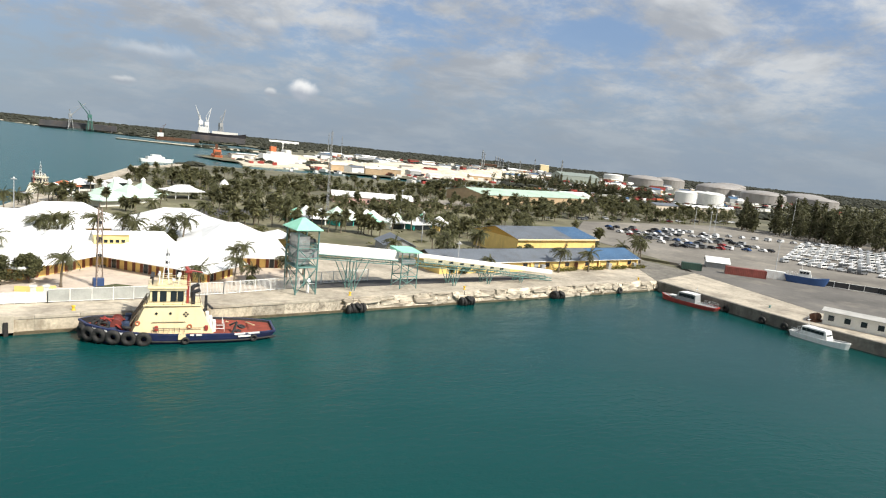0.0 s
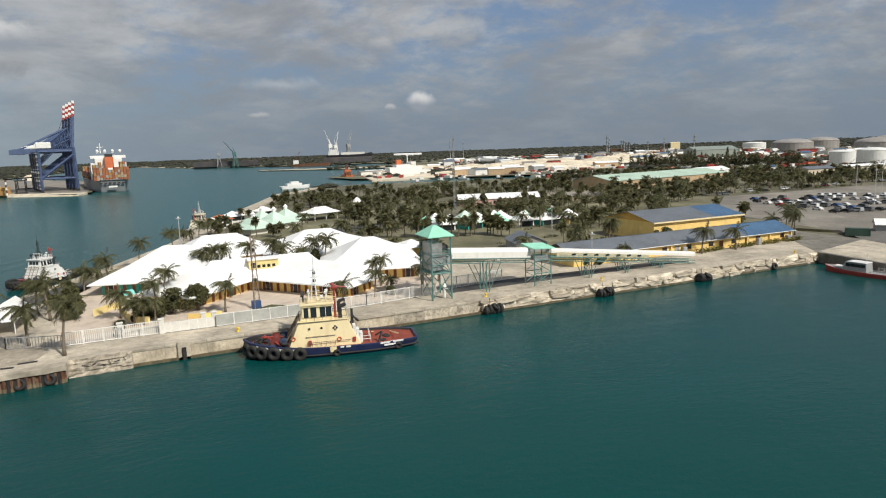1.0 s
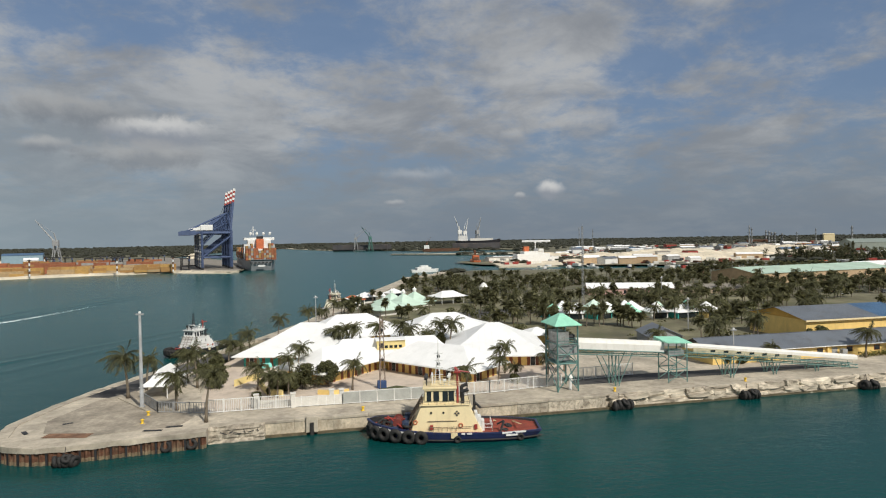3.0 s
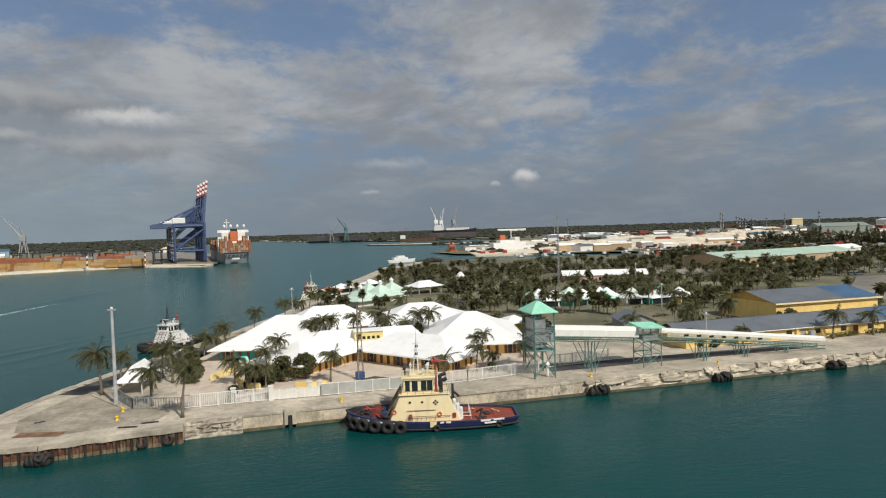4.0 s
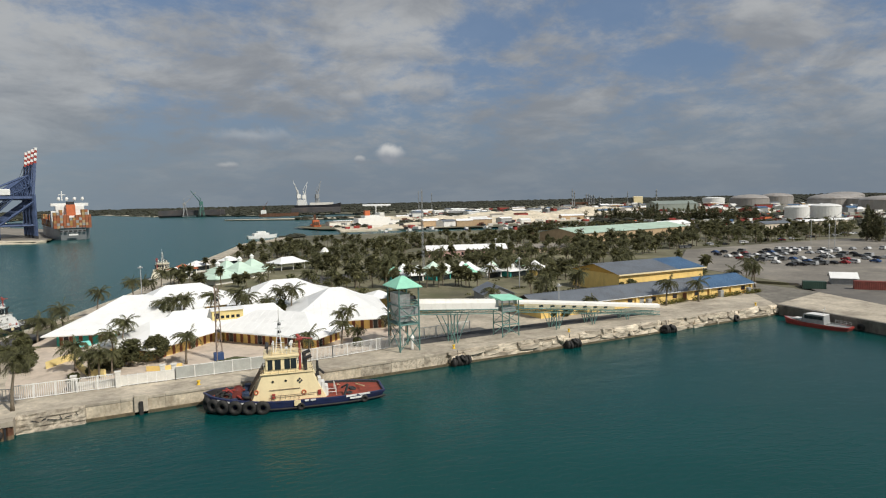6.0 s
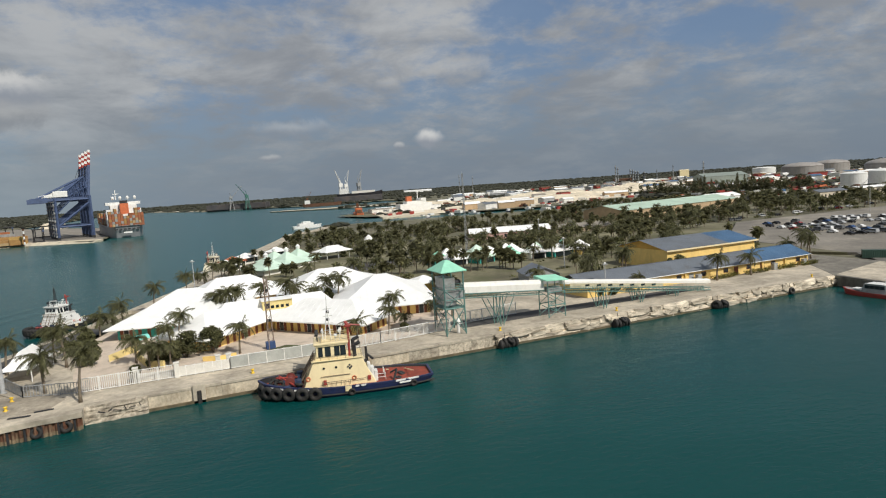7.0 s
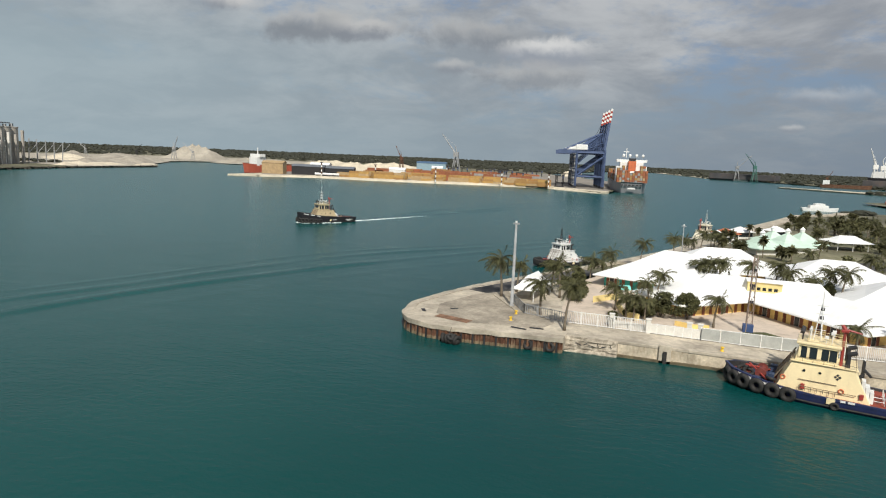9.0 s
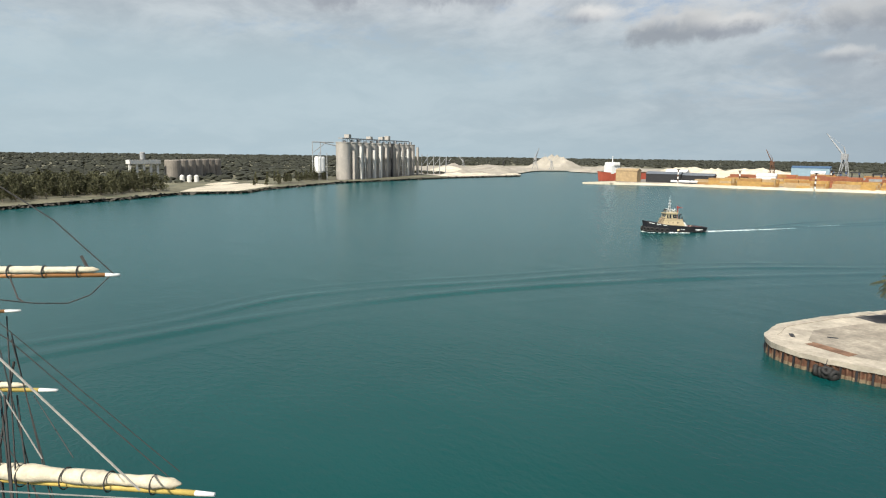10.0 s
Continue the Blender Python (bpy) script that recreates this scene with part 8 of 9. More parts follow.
SPOTS = []
for bx, by, rows, high in BLOCKS:
    high += 1 if by > 740 else 0
    pal = rnd_box.choice(((0, 1, 4), (1, 1, 4, 0), (1, 0, 0, 4))) if by < 740 else rnd_box.choice(((2, 3, 0), (0, 2, 5), (2, 2, 3)))
    for i in range(rows):
        for c in range(3):
            top = rnd_box.randrange(2, high + 1)
            for z in range(top):
                if z == top - 1 or i in (0, rows - 1) or c in (0, 2):
                    SPOTS.append((by, pose(bx - c * 12.7 + rnd_box.uniform(-0.1, 0.1), by + i * 2.9, 2.0 + z * 2.55, 0, 0, 12), rnd_box.choice(pal)))
SPOTS.sort(key=lambda q: q[0])
for by, m, k in SPOTS[:280]:
    box_at(m, k)
for k in range(6):                                     # the stacks behind
    bm = bmesh.new()
    for by, m, kk in SPOTS[280:]:
        if kk == k:
            box(bm, -6.1, 6.1, -1.2, 1.2, 0, 2.53, m=m)
    tagged(part("container_stacks", bm, BOX_COLOURS[k]), NAMES[k] + " shipping containers stacked deep in the terminal", "containers", kind="stuff")


def straddle(x, y, yaw):
    ob = thing("straddle_carrier", pose(x, y, 2.0, 0, 0, yaw), "tall dark straddle carrier between the stacks", "straddle carrier", "straddle carriers")
    for s in (-1, 1):
        b = bmesh.new()
        for xx in (-4, 4):
            rod(b, (xx, s * 2.3, 0.6), (xx, s * 2.3, 13), 0.35, sides=4)
        box(b, -5, 5, s * 2.3 - 0.4, s * 2.3 + 0.4, 0.5, 1.6)
        part("leg_frame", b, DARK, ob)
    part("top_frame", boxed(-5, 5, -2.7, 2.7, 12.5, 13.6, bevel=0.1), DARK, ob)
    part("cab", boxed(3.2, 5, -2.6, -1, 10.4, 12.4, bevel=0.1), CRANE_BLUE, ob)


for i in range(16):
    straddle(rnd_box.uniform(-380, -130), rnd_box.uniform(760, 980), rnd_box.uniform(0, 30))
straddle(-120, 735, 20)
for x, y in ((-128, 712), (-254, 690), (-392, 672), (-330, 690), (-180, 705), (-300, 860)):
    ob = thing("light_mast", pose(x, y, 2.0), "red and white banded lighting mast at the terminal", "lighting mast")
    for k in range(6):
        part("band", lathe(bmesh.new(), [(0.75, k * 2.6), (0.75, k * 2.6 + 2.6)], 8), WHITE if k % 2 == 0 else RUST, ob)
    part("lamp_head", boxed(-1.4, 1.4, -1.4, 1.4, 15.6, 16.4, bevel=0.2), DARK, ob)


def sts_crane(x, y):
    """A ship-to-shore crane: legs 31 m apart along x, boom raised over the water side."""
    ob = thing("gantry_crane", pose(x, y, 2.0, 0, 0, 9), "huge blue ship-to-shore gantry crane with its boom raised", "gantry crane", "gantry cranes")
    b = bmesh.new()
    for yy in (-9, 9):
        rod(b, (-16, yy, 0), (-16, yy, 42), 1.5, sides=4)
        rod(b, (15, yy, 0), (15, yy, 44), 1.6, sides=4)
        rod(b, (-16, yy, 13), (15, yy, 13), 1.0, sides=4)
        rod(b, (-16, yy, 13), (15, yy, 37), 1.2, sides=4)
        rod(b, (-16, yy, 40), (15, yy, 40), 0.9, sides=4)
        rod(b, (-16, yy, 26), (-2, yy, 40), 0.5, sides=4)
    for xx in (-16, 15):
        for z in (13, 40):
            rod(b, (xx, -9, z), (xx, 9, z), 0.9, sides=4)
    pieces("portal_beam", b, CRANE_BLUE, ob)
    b = bmesh.new()
    for yy in (-3, 3):
        box(b, -34, 17, yy - 0.8, yy + 0.8, 40, 42.6)
        rod(b, (15, yy, 44), (12, yy, 63), 0.8, sides=4)
        rod(b, (12, yy, 63), (-14, yy, 42), 1.1, sides=4)
        rod(b, (12, yy, 63), (-32, yy, 42), 0.6, sides=4)
        for k in range(1, 7):                          # lattice between the back stay and the girder
            u = k / 7
            rod(b, (12 - 26 * u, yy, 63 - 21 * u), (12 - 26 * u + 1.5, yy, 42), 0.4, sides=4)
            rod(b, (12 - 26 * u, yy, 63 - 21 * u), (12 - 26 * (u - 1 / 7), yy, 42), 0.35, sides=4)
        rod(b, (13, yy, 52), (-6, yy, 43), 0.45, sides=4)
        rod(b, (13.5, yy, 56), (0, yy, 48), 0.35, sides=4)
    box(b, -36, -22, -5, 5, 38.6, 43.4)
    part("back_beam", b, CRANE_BLUE, ob)
    up = pose(15.5, 0, 41, 0, -84, 0)
    b = bmesh.new()
    for yy in (-3, 3):
        box(b, 0, 34, yy - 0.8, yy + 0.8, -0.4, 2.0, m=up)
    for k in range(11):
        box(b, 1 + k * 3.1, 1.6 + k * 3.1, -3, 3, 0, 1.6, m=up)
    part("boom", b, CRANE_BLUE, ob)
    for k in range(6):
        for yy in (-3, 3):
            part("boom_band", boxed(34 + k * 2.6, 36.6 + k * 2.6, yy - 0.95, yy + 0.95, -0.4, 2.0, m=up), WHITE if (k + (yy > 0)) % 2 else RED, ob)
    part("machinery_house", boxed(-17, -4, -4.5, 4.5, 43.4, 49.5, bevel=0.6), WHITE, ob)
    part("winch_house", boxed(-25, -17, -3.5, 3.5, 43.4, 46.5, bevel=0.5), WHITE, ob)
    b = bmesh.new()
    for k in range(9):
        s = -1 if k % 2 else 1
        rod(b, (-17.8, -9 - s * 1.5, 3 + k * 4), (-17.8, -9 + s * 1.5, 7 + k * 4), 0.6, sides=4)
        box(b, -19, -16.6, -11, -7, 6.6 + k * 4, 7 + k * 4)
    pieces("stair_flight", b, GREY, ob)
    b = bmesh.new()
    for xx in (-16, 15):
        for yy in (-9, 9):
            box(b, xx - 1.4, xx + 1.4, yy - 4, yy + 4, 0, 2.4)
    part("bogie", b, DARK, ob)
    rope = bmesh.new()
    for yy in (-3, 3):
        rod(rope, (12, yy, 63), tuple(up @ Vector((38, yy, 1))), 0.15, sides=3)
    part("stay", rope, DARK, ob)
    return ob


first = sts_crane(-89.5, 757)
for k in range(1, 4):
    copy_thing(first, pose(-89.5 - 5.2 * k, 757 + k * 23, 2.0, 0, 0, 9))


def container_ship():
    ob = ship("container_ship", pose(-54.5, 829, 0, 0, 0, 98), 210, 38, 12.5, mat("grey_hull_paint", (0.30, 0.31, 0.32), 0.5, var=0.12, scale=0.05, fine=0.5), [("superstructure", -86, -72, 25, 12, 34, WHITE), ("accommodation", -85, -73, 33, 12, 29, WHITE), ("bridge_wing", -84, -74, 33, 33.5, 36.5, WHITE), ("funnel", -94, -87, 8, 12, 35, ORANGE), ("funnel_cap", -93, -88, 7, 35, 38, DARK), ("funnel_casing", -95, -86, 15, 12, 24, WHITE)], "grey container ship with white bridge and orange funnel, loaded")
    for k in range(6):
        part("stern_port", boxed(-105.35, -105.0, -11 + k * 4, -8.4 + k * 4, 8.2, 9.6), DARK, ob)
    part("name_bar", boxed(-105.5, -105.2, -4, 4, 4.6, 6.2), WHITE, ob)
    b = bmesh.new()
    rod(b, (-78, 6, 39), (-78, 6, 49), 0.5)
    rod(b, (-78, 3, 45), (-78, 9, 45), 0.4)
    part("mast", b, WHITE, ob)
    for k in range(4):
        part("dome", lathe(bmesh.new(), [(0.8, 39), (1.6, 40.5), (1.4, 42), (0.3, 42.8)], 10, (-80, -12 + k * 7)), WHITE, ob, smooth=True)
    rnd = random.Random(2)
    for bay in range(14):
        x = -99.5 if bay == 0 else -62 + (bay - 1) * 12.8
        for c in range(12):
            y = -14.85 + c * 2.7
            if bay == 0 and abs(y) < 7.5:
                n = 5 if abs(y) > 3 else 4
            else:
                n = rnd.randrange(5, 8) if bay == 0 else rnd.randrange(3, 6)
            for z in range(n):
                if c in (0, 11) or z >= n - 2 or bay == 0:
                    box_at(pose(x, y, 11.8 + z * 2.59), rnd.choice((2, 3, 3, 0, 5, 4, 2)), ob, "container")


container_ship()
ship("bulk_carrier", pose(-500, 735, 0, 0, 0, 256), 105, 17, 10, mat("red_lead_hull", (0.42, 0.09, 0.05), 0.6, var=0.2), [("superstructure", 22, 36, 15, 9, 20, WHITE), ("bridge", 24, 33, 19, 20, 24, WHITE), ("mast", 28, 29, 1, 24, 32, WHITE), ("hatch", -40, 15, 12, 9, 11.5, RUST)], "red-hulled cargo ship with white superstructure behind the spit")
for x, y, L, W, h, w, r, lab in ((-421, 720, 24, 16, 12, WHITE, ROOF_WHITE, "white terminal office with a pitched roof"), (-455, 668, 26, 14, 13, BOX_COLOURS[4], BOX_COLOURS[4], "ochre sheet-metal workshop near the spit"), (-420, 690, 40, 12, 10, DARK, GREY_ROOF, "dark open-sided store at the terminal"), (-385, 705, 36, 12, 9, DARK, GREY_ROOF, "dark open-sided store at the terminal"), (-360, 960, 46, 30, 17, mat("pale_blue_sheet", (0.25, 0.36, 0.42), 0.7, var=0.1), BLUE_ROOF, "pale blue transit shed"), (-330, 755, 20, 12, 10, WHITE, ROOF_WHITE, "small white terminal shed"), (-340, 930, 16, 10, 11, WHITE, ROOF_WHITE, "small white terminal shed")):
    gable("terminal_building", pose(x, y, 2.0, 0, 0, 15), lab, L, W, h, h + 2.5, w, r)
for k in range(7):
    tk = thing("tank_trailer", pose(-398 + k * 6.5, 676 + rand(-2, 4) + k * 2.0, 2.0, 0, 0, 12), "white tank trailer parked on the spit", "trailer", "tank trailers")
    part("tank", face_up(lathe(bmesh.new(), [(0.6, -4), (1.5, -3.6), (1.5, 3.6), (0.6, 4)], 12)), WHITE, tk, m=pose(0, 0, 2.2, 0, 90, 0))
    part("chassis", boxed(-4, 4, -1.1, 1.1, 0, 1.0), DARK, tk)


# ---- silos and the western shore ----
def silos():
    ob = thing("silo_block", pose(0, 0, 1.7), "double row of tall grey concrete silos with a roof gallery", "silo")
    for i in range(12):
        for r in range(2):
            cx, cy = -643 - 8.6 * i - 15 * r, 384 + 14.9 * i + 9 * r
            part("silo", face_up(lathe(bmesh.new(), [(8.3, 0), (8.3, 41.5), (8.8, 41.6), (8.8, 42.6), (8.2, 42.7)], 28, (cx, cy))), SILO, ob)
        part("pilaster", boxed(-1.3, 1.3, -2.0, 1.0, 0, 43 if i == 6 else 33 + (i * 5) % 7, m=pose(-643 - 8.6 * i + 6.2, 384 + 14.9 * i + 11.0, 0, 0, 0, 30)), DARK if i == 6 else CHALK if i in (1, 3, 4, 9) else SILO, ob)
        part("roof_hatch", boxed(-1.6, 1.6, -1.6, 1.6, 42.7, 44.4 + (i * 7) % 3, m=pose(-643 - 8.6 * i + 3, 384 + 14.9 * i, 0, 0, 0, 30)), GREY, ob)
    d = Vector((-15.2, 26.0, 0)).normalized()
    yaw = math.degrees(math.atan2(d.y, d.x))
    part("gallery", boxed(-14, 178, -3, 3, 46.2, 47.4, m=pose(-646, 390, 0, 0, 0, yaw)), GREY, ob)
    b = bmesh.new()
    for k in range(40):
        p = Vector((-646, 390, 42.5)) + d * (k * 4.4 - 10)
        rod(b, p, p + Vector((0, 0, 4)), 0.25, sides=4)
    part("gallery_post", b, GREY, ob)
    for k, h in ((0.02, 5), (0.33, 4), (0.52, 4.5), (0.62, 6)):
        p = Vector((-646, 390, 0)) + d * (k * 180)
        part("head_house", boxed(-3, 3, -3, 3, 47, 46.5 + h, m=pose(p.x, p.y, 0, 0, 0, yaw)), SILO, ob)
    b = bmesh.new()
    for k, hh in ((0.14, 36), (0.2, 30), (0.8, 34), (0.86, 30)):
        p = Vector((-630, 384, 0)) + d * (k * 180)
        for s in (-4, 4):
            rod(b, (p.x + s, p.y, 0), (p.x - 2, p.y + 3, hh), 0.45, sides=4)
        for z in (8, 14, 20, 26):
            rod(b, (p.x - 4, p.y, z), (p.x + 4, p.y, z), 0.35, sides=4)
    pieces("loading_leg_bar", b, CHALK, ob)
    b = bmesh.new()
    for k in range(5):
        p = Vector((-740, 572, 0)) + Vector((-3, 14, 0)) * k
        rod(b, p, p + Vector((rand(-2, 2), 0, 30 - k)), 0.7, sides=5)
        rod(b, p + Vector((0, 0, 12)), p + Vector((-3, 14, 24)), 0.4, sides=4)
    part("pipe_rack", b, GREY, ob)
    tower = thing("transfer_tower", pose(-640, 352, 1.7), "white feed silo with a steel conveyor frame", "tower")
    part("bin", lathe(bmesh.new(), [(5, 8), (6, 10), (6, 24), (5, 26)], 20), WHITE, tower)
    b = bmesh.new()
    for s, q in ((-7, -5), (7, -5), (7, 5), (-7, 5)):
        rod(b, (s, q, 0), (s, q, 42 if s < 0 else 30), 0.5, sides=4)
    rod(b, (-7, -5, 42), (-7, 22, 42), 0.6, sides=4)
    rod(b, (-7, 5, 42), (-4, 24, 38), 0.5, sides=4)
    rod(b, (-7, -5, 30), (7, 5, 42), 0.4, sides=4)
    rod(b, (-7, 5, 30), (7, -5, 30), 0.4, sides=4)
    part("frame", b, GREY, tower)
    old = thing("silo_block", pose(0, 0, 1.7), "low weathered block of round brown concrete silos", "silo")
    for i in range(7):
        part("silo", lathe(bmesh.new(), [(8.2, 0), (8.2, 20), (7.6, 21)], 24, (-706 - 15.5 * i, 214 + 13.0 * i)), mat("old_silo_concrete", (0.27, 0.24, 0.20), 0.95, var=0.25, scale=0.08, fine=0.6, dirt=(0.12, 0.1, 0.085), dirt_amount=0.7, streak=0.2), old)
    hopper = thing("loading_frame", pose(-690, 168, 1.7), "pale concrete loading frame with small bins", "frame")
    for k in range(5):
        part("column", boxed(-1, 1, -1, 1, 0, 20, m=pose(-k * 3.2, k * 7.5, 0)), CHALK, hopper)
    part("beam", boxed(-3, 3, -2, 34, 17, 21, m=pose(0, 0, 0, 0, 0, 22)), CHALK, hopper)
    part("bin", lathe(bmesh.new(), [(1.8, 21), (2.6, 22), (2.6, 28), (1.8, 29)], 14, (-6, 14)), GREY, hopper)
    for k in range(3):
        tk = thing("small_silo", pose(-652 + k * 3, 206 + k * 6, 1.7), "small white upright tank by the sandy landing", "tank", "small tanks")
        part("shell", lathe(bmesh.new(), [(2.2, 0), (2.2, 6), (0.4, 7.2)], 14), CHALK, tk)


silos()
rock = mat("dark_shore_rock", (0.075, 0.068, 0.055), 0.95, var=0.5, scale=0.3, fine=2, bump=0.4)


def shore_rocks():
    rnd = random.Random(9)
    bm = bmesh.new()
    line = [(-430, -700), (-380, -60), (-414, 35), (-452, 99), (-491, 154), (-484, 200), (-520, 235), (-592, 348), (-636, 496), (-652, 560), (-660, 697)]
    for (ax, ay), (bx, by) in zip(line[1:], line[2:]):
        n = int(math.hypot(bx - ax, by - ay) / 1.5)
        for i in range(n):
            u = i / n
            s = rnd.uniform(0.9, 2.4)
            p = Vector((ax + (bx - ax) * u + rnd.uniform(-1.5, 2), ay + (by - ay) * u, rnd.uniform(-0.2, 1.6)))
            pts = [p + Vector((rnd.uniform(-s, s), rnd.uniform(-s, s), rnd.uniform(-s * 0.6, s * 0.7))) for _ in range(6)]
            try:
                vs = [bm.verts.new(q) for q in pts]
                for a, b, c in ((0, 1, 2), (0, 2, 3), (0, 3, 4), (0, 4, 1), (5, 2, 1), (5, 3, 2), (5, 4, 3), (5, 1, 4)):
                    bm.faces.new((vs[a], vs[b], vs[c]))
            except ValueError:
                pass
    tagged(part("shore_rocks", face_up(bm), rock), "dark rocks tumbled along the far shore", "rocks", kind="stuff")


shore_rocks()


# ---- tall ship lying close below the deck ----
VARNISH = mat("varnished_spar", (0.42, 0.20, 0.07), 0.45, var=0.2, scale=1, fine=8, bump=0.05)
SPAR_YELLOW = mat("buff_spar_paint", (0.68, 0.50, 0.13), 0.5, var=0.15, scale=1, fine=8, bump=0.05)
SAILCLOTH = mat("furled_sailcloth", (0.66, 0.585, 0.43), 0.9, var=0.2, scale=1.6, fine=9, bump=0.6, dirt=(0.40, 0.32, 0.20), dirt_amount=0.4)
ROPE = mat("tarred_rope", (0.055, 0.052, 0.048), 0.9, var=0.3, scale=4, fine=30, bump=0.3)
PALE_ROPE = mat("pale_rope", (0.42, 0.39, 0.34), 0.9, var=0.2, scale=4, fine=30, bump=0.3)


def tall_ship():
    # the yards point along `out`; each tip lies where the camera's deck looks down on it
    ob = thing("tall_ship", pose(0, 0, 0), "square-rigged tall ship with furled pale sails on its yards", "sailing ship")
    for tip, root, r, spar, sail in YARDS:
        tip, root = Vector(tip), Vector(root)
        d = tip - root
        part("yard", face_up(rod(bmesh.new(), root, root + d * 0.93, r, r * 0.75, 12)), spar, ob, smooth=True)
        part("yard_tip", face_up(rod(bmesh.new(), root + d * 0.925, tip, r * 0.72, r * 0.55, 12)), WHITE, ob, smooth=True)
        if sail:
            s0, s1, sr = sail
            n = 26
            rings = []
            for i in range(n + 1):
                u = s0 + (s1 - s0) * i / n
                c = root + d * u + Vector((0, 0, r * 0.75 + sr * 0.55))
                k = sr * (1.0 - 0.45 * u / s1) * (1 + 0.07 * math.sin(i * 2.3) + 0.1 * math.sin(i * 0.9) + rand(-0.09, 0.09)) * (0.25 if i in (0, n) else 1)
                side = d.cross(Vector((0, 0, 1))).normalized()
                rings.append([tuple(c + side * k * 1.1 * math.cos(6.283 * q / 12) + Vector((0, 0, 1)) * k * 0.9 * math.sin(6.283 * q / 12)) for q in range(12)])
            part("furled_sail", face_up(loft(bmesh.new(), rings)), SAILCLOTH, ob, smooth=True)
            for i in range(3, n, 5):
                u = s0 + (s1 - s0) * i / n
                c = root + d * u + Vector((0, 0, r * 0.4 + sr * 0.4))
                q = d.to_track_quat("Z", "Y").to_matrix().to_4x4()
                part("gasket", torus(bmesh.new(), (r + sr) * 0.86 * (1.0 - 0.3 * u), 0.028, Matrix.Translation(c) @ q, 14, 5), ROPE, ob)
    for pts, r, mt in ROPES:
        bm = bmesh.new()
        for a, b in zip(pts, pts[1:]):
            rod(bm, a, b, r, sides=5, caps=False)
        part("rope", bm, mt, ob)
    mast = Vector(MAST)
    part("mast", face_up(rod(bmesh.new(), (mast.x, mast.y, -1.0), (mast.x, mast.y, 31), 0.34, 0.16, 12)), SPAR_YELLOW, ob, smooth=True)
    o, i, dk, side = hull_meshes(46, 8.5, lambda x: 3.2, lambda x: 2.4, blunt=2.2, stern=5)
    part("mast", face_up(rod(bmesh.new(), (-40.6, -5.0, -1.0), (-40.6, -5.0, 30), 0.34, 0.16, 12)), SPAR_YELLOW, ob, smooth=True)
    m = pose(-35.6, -2.4, 0, 0, 0, 206)
    part("hull", o, WHITE, ob, m=m)
    part("bulwark", i, WHITE, ob, m=m)
    part("deck", dk, VARNISH, ob, m=m)


MAST = (-30.6, 0.2, 0.0)
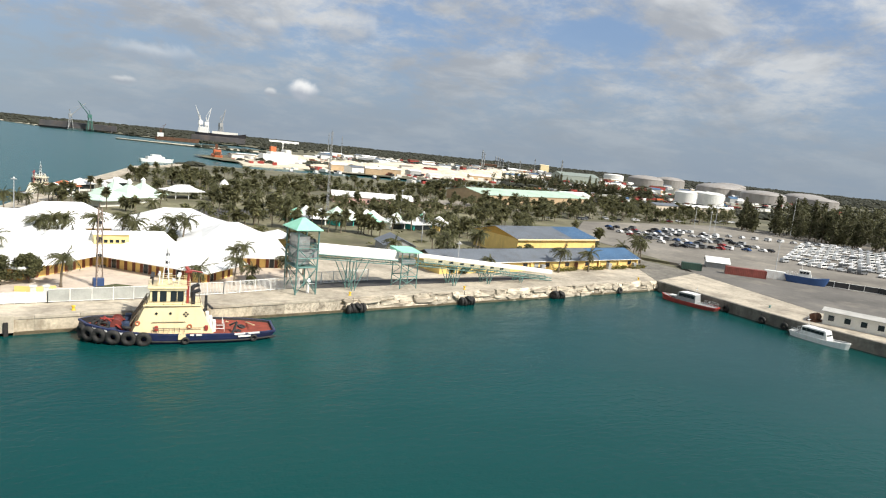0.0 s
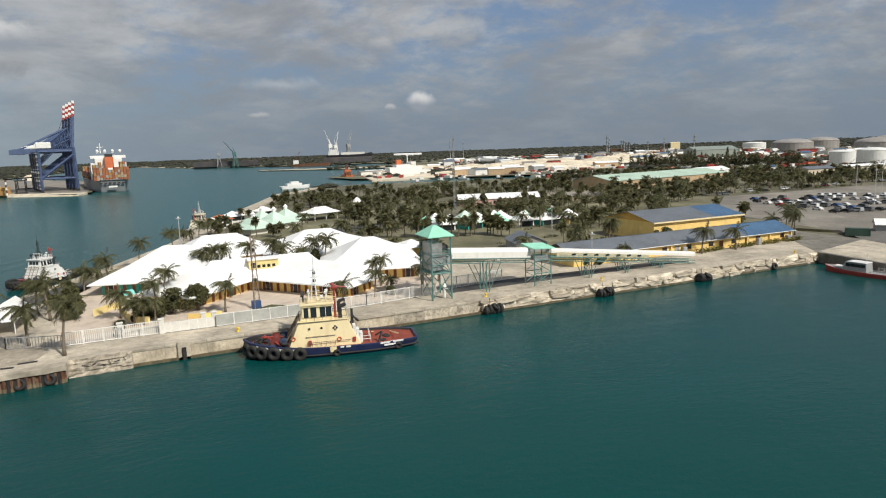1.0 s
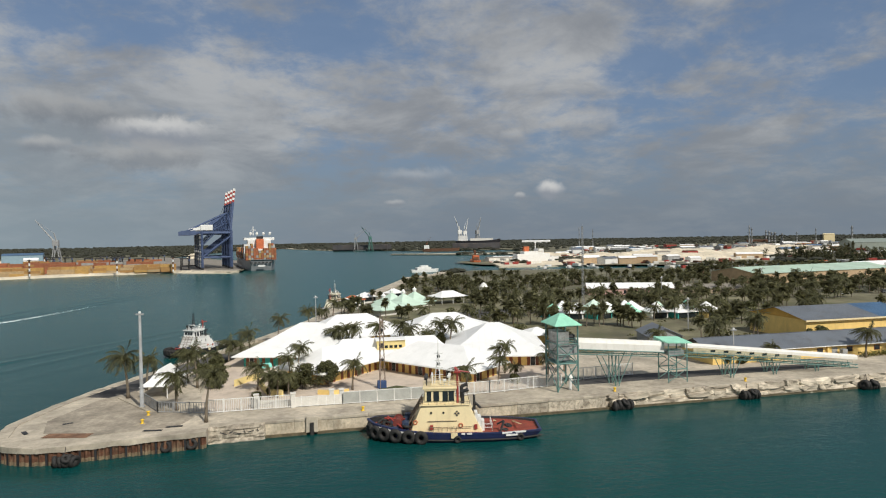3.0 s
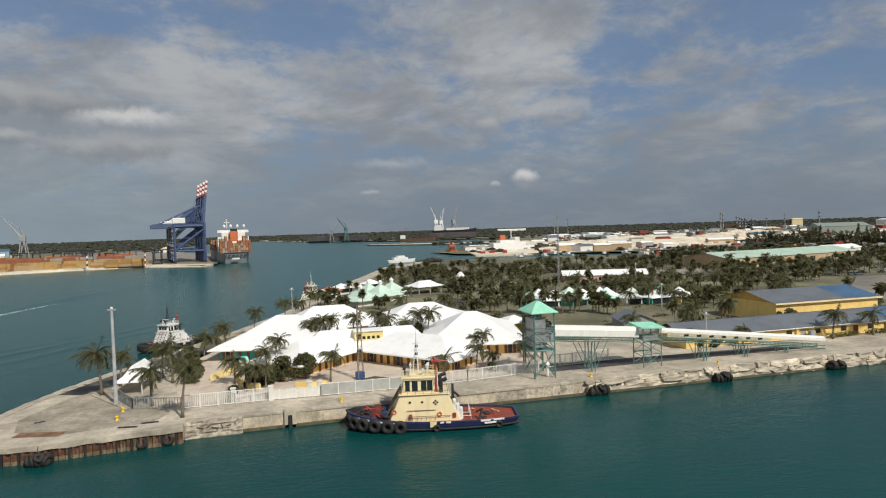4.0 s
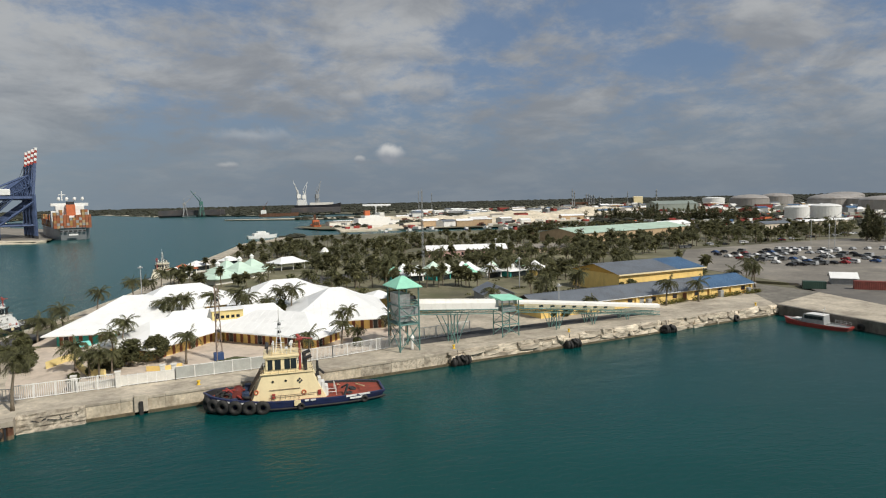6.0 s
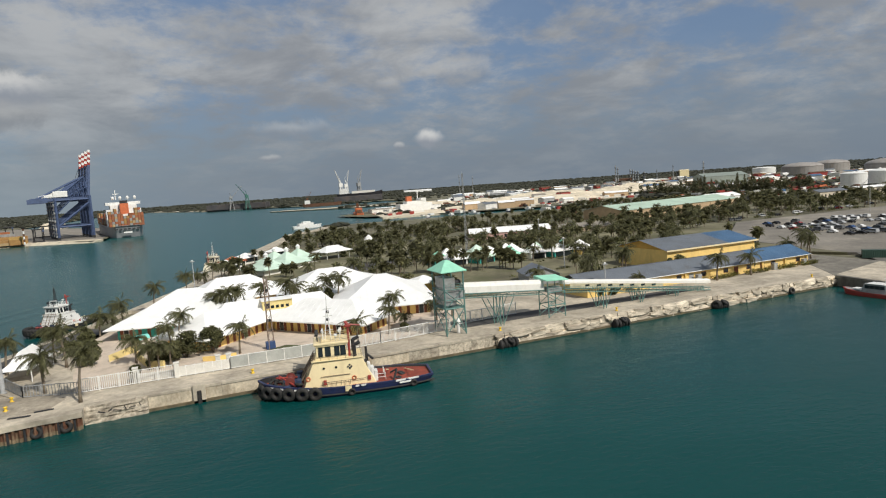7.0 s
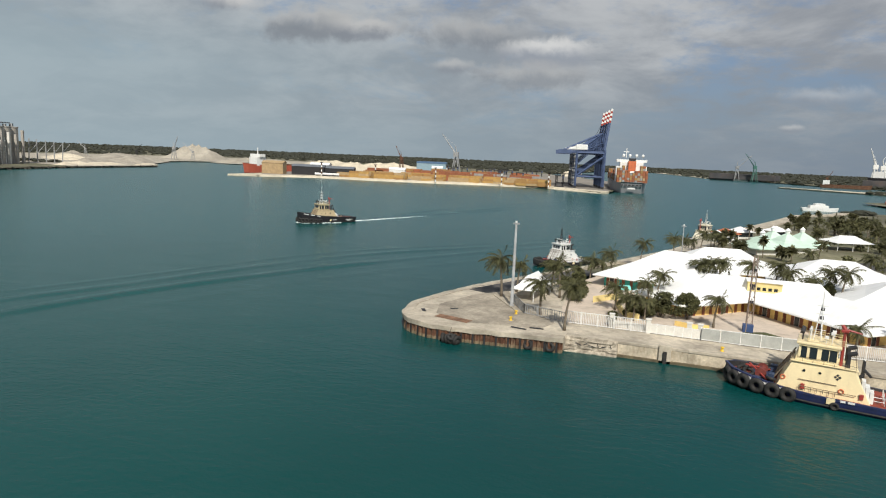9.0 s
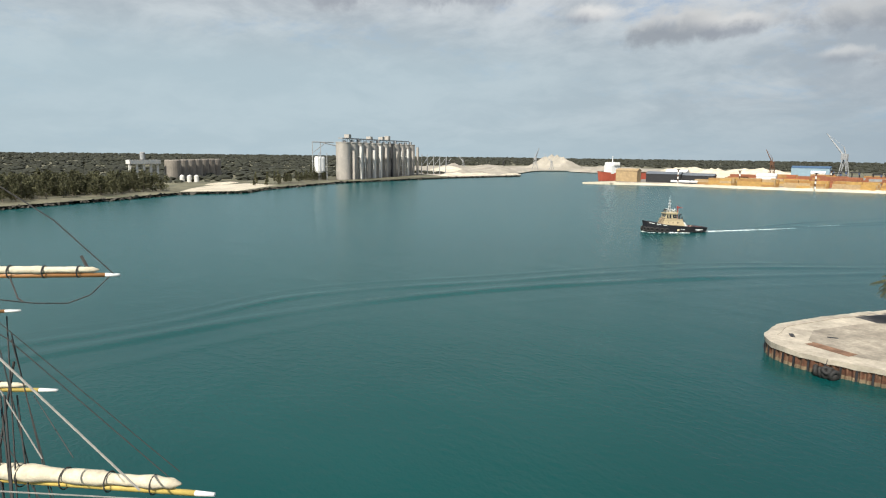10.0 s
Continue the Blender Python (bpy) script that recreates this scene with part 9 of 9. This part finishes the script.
# tip, root at the mast, spar radius, spar paint, furled sail (from, to, radius)
YARDS = [
    ((-22.70, 7.81, 20.15), (-30.62, 0.22, 20.15), 0.15, SPAR_YELLOW, (0.02, 0.88, 0.40)),
    ((-25.39, 5.62, 28.42), (-29.4, -0.2, 28.42), 0.11, VARNISH, (0.02, 0.90, 0.21)),
    ((-32.71, 4.34, 22.05), (-40.4, -4.9, 22.05), 0.13, SPAR_YELLOW, (0.05, 0.88, 0.24)),
    ((-35.83, 3.51, 25.29), (-40.6, -4.9, 25.29), 0.11, VARNISH, (0.05, 0.82, 0.24)),
]
ROPES = [
    ([(-30.4, -3.0, 31.0), (-26.93, 2.2, 26.2), (-24.11, 6.61, 20.65)], 0.02, ROPE), ([(-28.0, -2.6, 31.0), (-24.94, 1.75, 26.11), (-22.36, 5.15, 21.4)], 0.038, PALE_ROPE),
    ([(-31.0, -3.0, 32.0), (-27.92, 2.06, 26.62), (-24.97, 7.25, 20.32)], 0.018, ROPE), ([(-29.4, -0.4, 34.0), (-26.72, 3.85, 30.43), (-25.43, 5.41, 28.50)], 0.025, ROPE),
    ([(-25.44, 1.79, 28.02), (-25.44, 2.88, 27.73), (-25.40, 3.89, 27.59), (-25.38, 4.61, 27.80), (-25.43, 5.30, 28.40)], 0.022, ROPE), ([(-27.4, 2.43, 28.42), (-25.9, 2.48, 27.89), (-25.44, 2.6, 27.8)], 0.03, ROPE),
    ([(-25.93, 1.85, 24.51), (-23.94, 1.65, 20.2)], 0.04, ROPE), ([(-29.89, 2.53, 25.47), (-27.81, 3.26, 19.33)], 0.02, ROPE), ([(-27.94, 1.87, 24.10), (-26.84, 2.89, 21.49)], 0.025, PALE_ROPE),
    ([(-24.25, 3.52, 22.36), (-29.84, 3.11, 22.99)], 0.018, ROPE), ([(-22.96, 1.30, 22.44), (-22.37, 5.36, 20.99)], 0.025, PALE_ROPE), ([(-29.89, 2.55, 24.53), (-29.94, 1.83, 21.12), (-30.2, 1.5, 3.0)], 0.05, ROPE),
    ([(-29.2, 1.4, 24.8), (-29.4, 2.0, 3.0)], 0.05, ROPE), ([(-29.0, 1.6, 23.8), (-28.6, 2.2, 3.0)], 0.05, ROPE), ([(-27.0, 4.7, 29.0), (-26.6, 4.9, 28.4)], 0.06, ROPE),
]
for (ax, ay, az), (bx, by, bz), rr in (((-30.18, 2.47, 26.35), (-27.92, 2.08, 19.7), 0.03), ((-29.34, 2.5, 23.3), (-27.84, 2.47, 19.6), 0.035), ((-29.9, 2.13, 25.09), (-28.56, 2.54, 21.21), 0.025), ((-30.01, 2.56, 25.68), (-28.29, 3.04, 20.68), 0.025),
                                  ((-28.92, 1.81, 21.99), (-27.77, 2.79, 19.51), 0.02), ((-29.41, 1.96, 23.4), (-27.96, 1.91, 19.75), 0.04)):
    k = (az - 3.0) / (az - bz)                              # shrouds run on down to the rail
    ROPES.append(([(ax, ay, az), (ax + (bx - ax) * k * 0.55, ay + (by - ay) * k * 0.55, az + (bz - az) * k * 0.55), (ax + (bx - ax) * k * 0.6, ay, 3.0)], rr, ROPE))
tall_ship()


def motions():
    # the tug steams slowly down the channel on a straight heading
    walk(moving_tug, [(t, pose(-149 - 1.79 * (t - 9), 260 - 2.65 * (t - 9), 0, 0, 0, 236)) for t in (0, 2.5, 5, 7.5, 10)])


motions()
